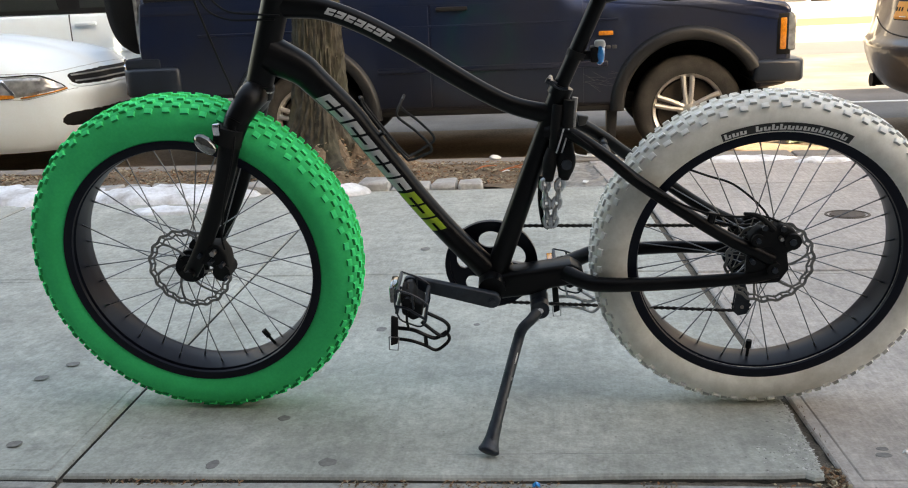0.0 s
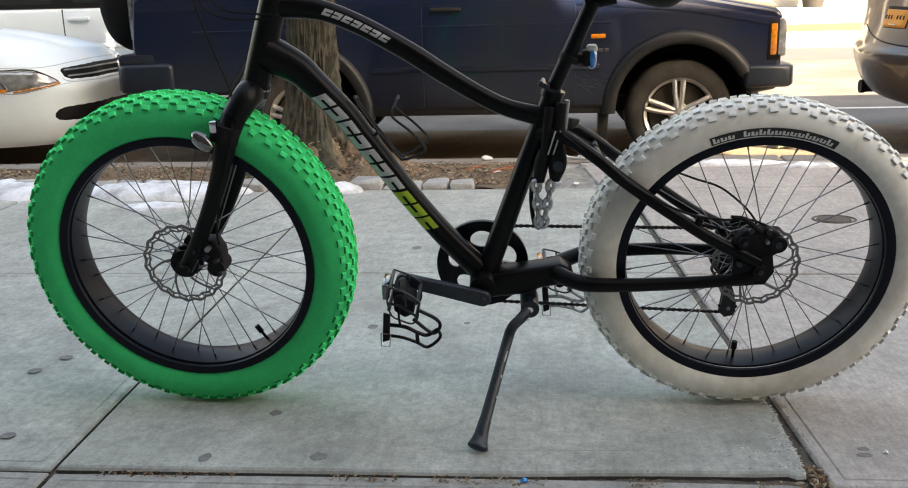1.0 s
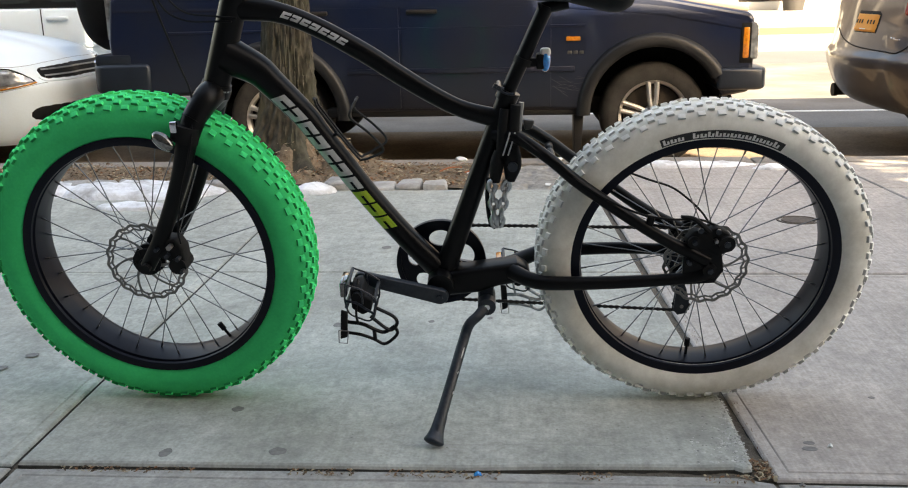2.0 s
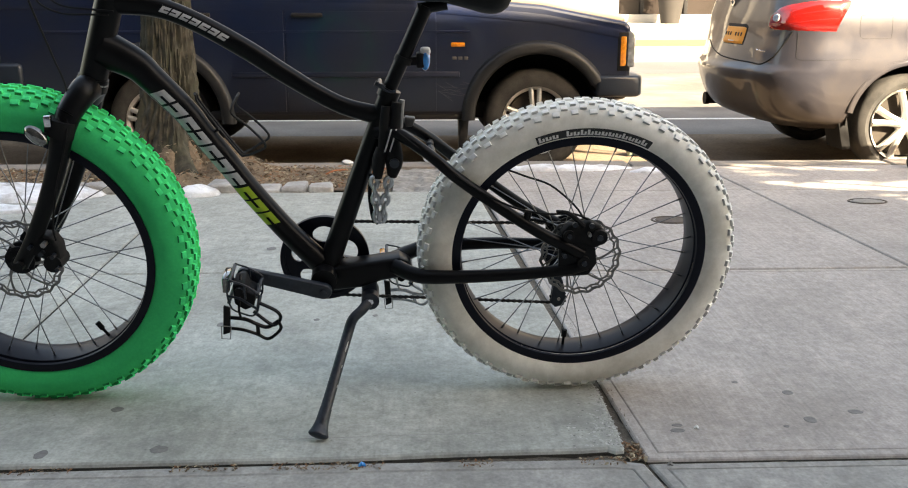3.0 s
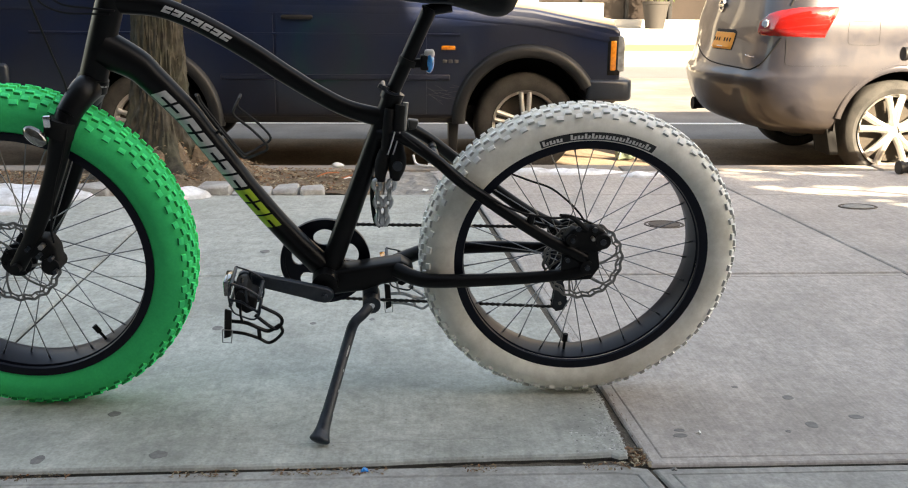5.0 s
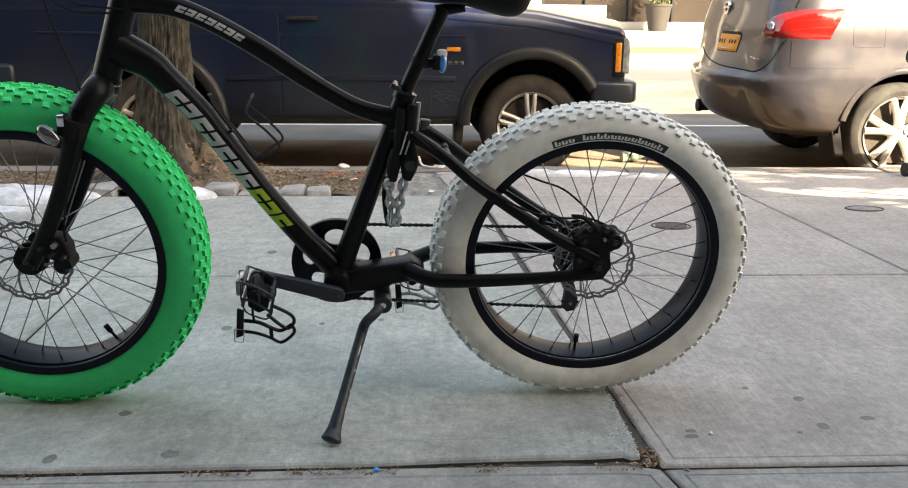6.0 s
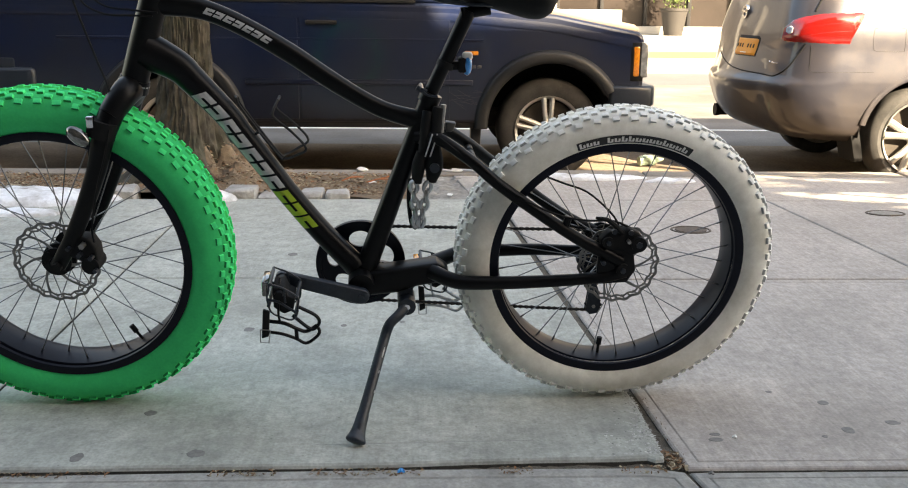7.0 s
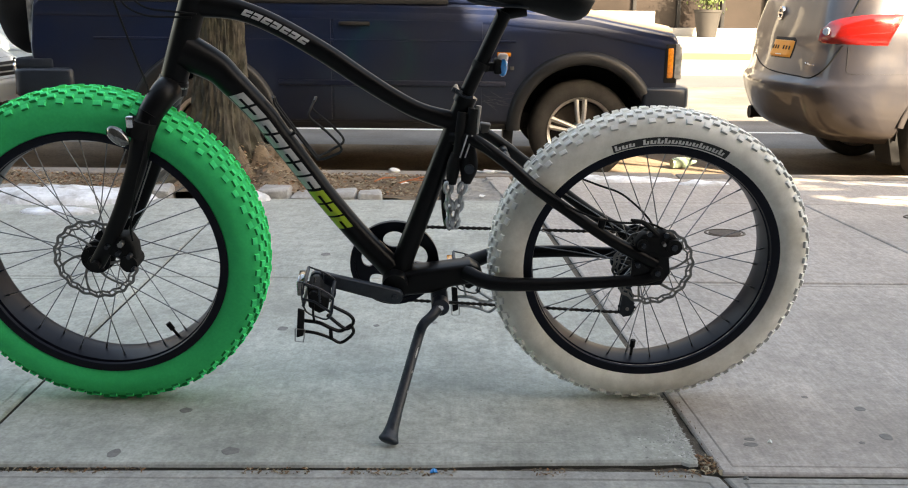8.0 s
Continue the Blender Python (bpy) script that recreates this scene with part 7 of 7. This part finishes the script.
def kerb_rubbish():
    bm = bmesh.new()
    bmesh.ops.create_icosphere(bm, subdivisions=3, radius=0.020)
    for v in bm.verts:
        v.co = Vector((v.co.x * 1.5, v.co.y, v.co.z * 0.7)) * (1 + 0.5 * noise.noise(v.co * 40))
    ob = link("crumpled_wrapper", bm, PATCHTEXT, smooth=30)
    ob.location = (-0.70, 2.99, 0.012)
    tagged(ob, "crumpled pale wrapper lying on the kerb stone", "litter")
    bm = bmesh.new()
    tube(bm, [(-0.30, 3.02, 0.06), (-0.285, 3.0, 0.02), (-0.25, 2.97, 0.012), (-0.19, 2.95, 0.012), (-0.17, 2.98, 0.012), (-0.22, 3.0, 0.013), (-0.13, 2.97, 0.012), (-0.06, 2.95, 0.01)], 0.006, 7, per=5)
    tagged(link("cord", bm, PATCHTEXT, smooth=40), "loose white cord lying by the kerb", "litter")
    bm = bmesh.new()
    tube(bm, [(0, 0, 0), (0.05, 0, 0.004), (0.13, 0.01, 0.0), (0.17, 0.01, 0.003), (0.20, 0.01, 0.002)], [0.034, 0.038, 0.036, 0.016, 0.013], 12, per=4, flat=0.8)
    for v in bm.verts:
        v.co *= 1 + 0.12 * noise.noise(v.co * 60)
    ob = link("plastic_bottle", bm, CLEARPLASTIC, smooth=30)
    ob.matrix_basis = pose(1.15, 4.55, ROAD + 0.045, 0, 0, 20)
    tagged(ob, "crushed pale green plastic bottle in the gutter", "litter")
    for k, (x, y, turn) in enumerate(((-0.587, 2.511, 25), (-0.72, 2.56, 40), (-0.52, 2.60, 10))):
        bm = bmesh.new()
        tube(bm, [(-0.06, 0, 0), (0, 0.004, 0.01), (0.07, 0, 0.004)], [0.003, 0.0035, 0.002], 6, per=4)
        ob = link("straw", bm, ORANGETWIG, smooth=30)
        ob.matrix_basis = pose(x, y, 0.035, 0, 0, turn)
        tagged(ob, "reddish dry stalk on the soil bed", "litter", "stalks on the soil bed")


kerb_rubbish()

litter("joint_crumbs", 150, 0.0, 1.0, 0.0, 1.0, lambda x, y: 0.0, 0.006, "dry crumbs lying in the slab joint", 31)
crumbs = bpy.data.objects["joint_crumbs"]
crumbs.matrix_basis = Matrix(((0.018, -0.075, 0, 0.112), (0, 1.15, 0, -0.30), (0, 0, 1, -0.009), (0, 0, 0, 1)))


def worn_corner():
    """Small stones laid bare along the worn edge and corner of the front slab."""
    rnd = random.Random(17)
    bm = bmesh.new()
    for k in range(420):
        y = rnd.uniform(-0.285, 0.06) if k % 3 else rnd.uniform(-0.292, -0.17)
        edge = 0.0885 - 0.075 * max(0.0, y + 0.05)
        x = edge - min(0.10, rnd.expovariate(1 / (0.012 + 0.10 * max(0.0, -y - 0.02) ** 1.0)))
        r = rnd.uniform(0.0012, 0.0034)
        turn, lean = rnd.uniform(0, 3.1), rnd.uniform(0.6, 1.5)
        ring = [bm.verts.new((x + r * lean * math.cos(turn + a), y + r * math.sin(turn + a), 0.0001)) for a in (0, 1.2, 2.4, 3.7, 5.0)]
        mid = bm.verts.new((x, y, 0.0002 + r * rnd.uniform(0.15, 0.5)))
        for q in range(5):
            bm.faces.new((ring[q], ring[(q + 1) % 5], mid))
    tagged(part("bare_aggregate", bm, CHIPPED, bpy.data.objects["pavement_bed"], "small stones bared in the worn slab edge", 0), kind="stuff")


worn_corner()


# ---- pavement slabs, last ----
def slab(parent, corners, top, bevel=0.006, margin=0.030, mat=CONCRETE, tooled=True):
    """One concrete slab with tooled margins from its corners, in order."""
    bm = bmesh.new()
    extrude_outline(bm, corners, -0.10, top, plane="xy")
    bm.faces.ensure_lookup_table()
    face = max((f for f in bm.faces if abs(f.normal.z) > 0.9), key=lambda f: f.calc_center_median().z)
    es = list(face.edges)
    bmesh.ops.bevel(bm, geom=es, offset=bevel, segments=2, affect="EDGES", profile=0.4)
    face = max((f for f in bm.faces if abs(f.normal.z) > 0.99), key=lambda f: f.calc_center_median().z * 1000 + f.calc_area())
    if tooled:
        bmesh.ops.inset_region(bm, faces=[face], thickness=margin, depth=0.0)
        bmesh.ops.inset_region(bm, faces=[face], thickness=0.0035, depth=-0.0026)
        bmesh.ops.inset_region(bm, faces=[face], thickness=0.0045, depth=0.0026)
    for f in bm.faces:
        if abs(f.normal.z) < 0.5:
            f.material_index = 1
    ob = part("slab", bm, mat, parent, "", 20)
    ob.data.materials.append(SLABEDGE)
    return ob


PAVEMENT = thing("pavement", "grey broom-finished concrete pavement slabs", "pavement", kind="structure")
XS = (-8.21, -6.84, -5.47, -4.10, -2.735, -1.345, 0.090, 1.385, 2.75, 4.12, 5.49, 6.86, 8.23)
YS = (-4.0, -2.95, -1.65, -0.338, 0.962, 2.262, KERB_Y - 0.155)


def joint_x(i, j, y):
    if i == 6 and j <= 2:
        return 0.120 - 0.2 * (y + 0.341)
    skew = (-0.02, -0.06, -0.075)
    k = 0 if i <= 5 else (1 if i == 6 else 2)
    return XS[i] + skew[k] * y


for i in range(len(XS) - 1):
    for j in range(len(YS) - 1):
        y0, y1 = YS[j] + 0.0025, YS[j + 1] - 0.0025
        if j == 5 and i < 6:
            continue
        left = {6: 0.012, 7: 0.005}.get(i, 0.005) if j > 2 else 0.004
        right = {5: 0.012, 6: 0.005}.get(i, 0.005) if j > 2 else 0.004
        cs = [(joint_x(i, j, y0) + left, y0), (joint_x(i + 1, j, y0) - right, y0), (joint_x(i + 1, j, y1) - right, y1), (joint_x(i, j, y1) + left, y1)]
        top = {(5, 3): 0.0, (5, 2): -0.009, (4, 3): -0.003, (6, 3): -0.006, (6, 2): -0.010, (5, 4): -0.001, (6, 4): -0.004}.get((i, j), random.uniform(-0.006, -0.002))
        if (i, j) == (5, 3):
            # worn front edge with its broken corner
            cs[0:2] = [(cs[0][0], -0.331), (-0.72, -0.3235), (-0.45, -0.3205), (-0.30, -0.311), (-0.17, -0.306), (0.0, -0.303), (0.052, -0.298), (0.066, -0.309), (0.083, -0.306), (0.089, -0.285), (0.0865, -0.26), (0.0905, -0.22), (0.0900, -0.06)]
        if (i, j) == (5, 2):
            cs[2:4] = [(cs[2][0], -0.341), (0.05, -0.3215), (-0.28, -0.3205), (-0.4, -0.3205), (-0.72, -0.3250), (cs[3][0], -0.338)]
        slab(PAVEMENT, cs, top, 0.008 if (i, j) == (5, 3) else 0.006, 0.028, CONCRETE_WORN if j <= 2 else CONCRETE_WARM if i >= 6 else CONCRETE, (i, j) != (5, 3) and i <= 6 and j <= 3)
bm = bmesh.new()
extrude_outline(bm, [(-0.135, YS[5] + 0.005), (joint_x(6, 5, YS[5]) - 0.005, YS[5] + 0.005), (joint_x(6, 5, YS[6]) - 0.005, YS[6]), (-0.215, YS[6])], -0.10, -0.004, 0.006, plane="xy")
part("slab", bm, CONCRETE_WARM, PAVEMENT)
bm = plane_grid(PIT_X1 + 0.01, -0.125, YS[5] + 0.005, YS[6], 40, 40, lambda x, y: -0.012 + 0.012 * noise.noise(Vector((x * 13, y * 13, 2.0))) + 0.007 * noise.noise(Vector((x * 34, y * 34, 5.0))))
for v in bm.verts:
    v.co.x -= max(0.0, (v.co.y - YS[5])) * 0.10 * (v.co.x - PIT_X1) / 0.33
part("spalled_slab", bm, SPALLED, PAVEMENT, "broken weathered concrete", 20)
for line in ([(-0.60, -0.236), (-0.51, -0.233), (-0.39, -0.228), (-0.277, -0.224), (-0.15, -0.222)],):
    bm = bmesh.new()
    tube(bm, [(x, y, 0.0002) for x, y in line], [0.0007 + 0.0006 * (k % 2) for k in range(len(line))], 6, flat=0.3, side=(0, 0, 1))
    part("tooled_line", bm, CHIPPED, PAVEMENT, "shallow tooled line")
# dirt that fills the nearer joints to just under the slabs' tops
for a, b, deep in (((0.110, -0.335), (-0.07, 2.26), 0.0150), ((-1.5, -0.336), (0.14, -0.322), 0.0155), ((0.10, -0.338), (4.2, -0.338), 0.0160), ((1.41, -0.34), (1.21, 2.26), 0.0220), ((0.120, -0.345), (0.45, -2.0), 0.0190)):
    a, b = Vector((*a, 0)), Vector((*b, 0))
    along = b - a
    across = Vector((-along.y, along.x, 0)).normalized() * 0.028
    bm = plane_grid(0, 1, -1, 1, int(along.length * 90), 6, lambda u, v: 0.0)
    for v in bm.verts:
        p = a + along * v.co.x + across * v.co.y
        v.co = p + Vector((0, 0, -deep + 0.005 * noise.noise(p * 22) + 0.003 * noise.noise(p * 75)))
    part("joint_dirt", bm, JOINT, PAVEMENT, "packed brown dirt in the joint", 60)
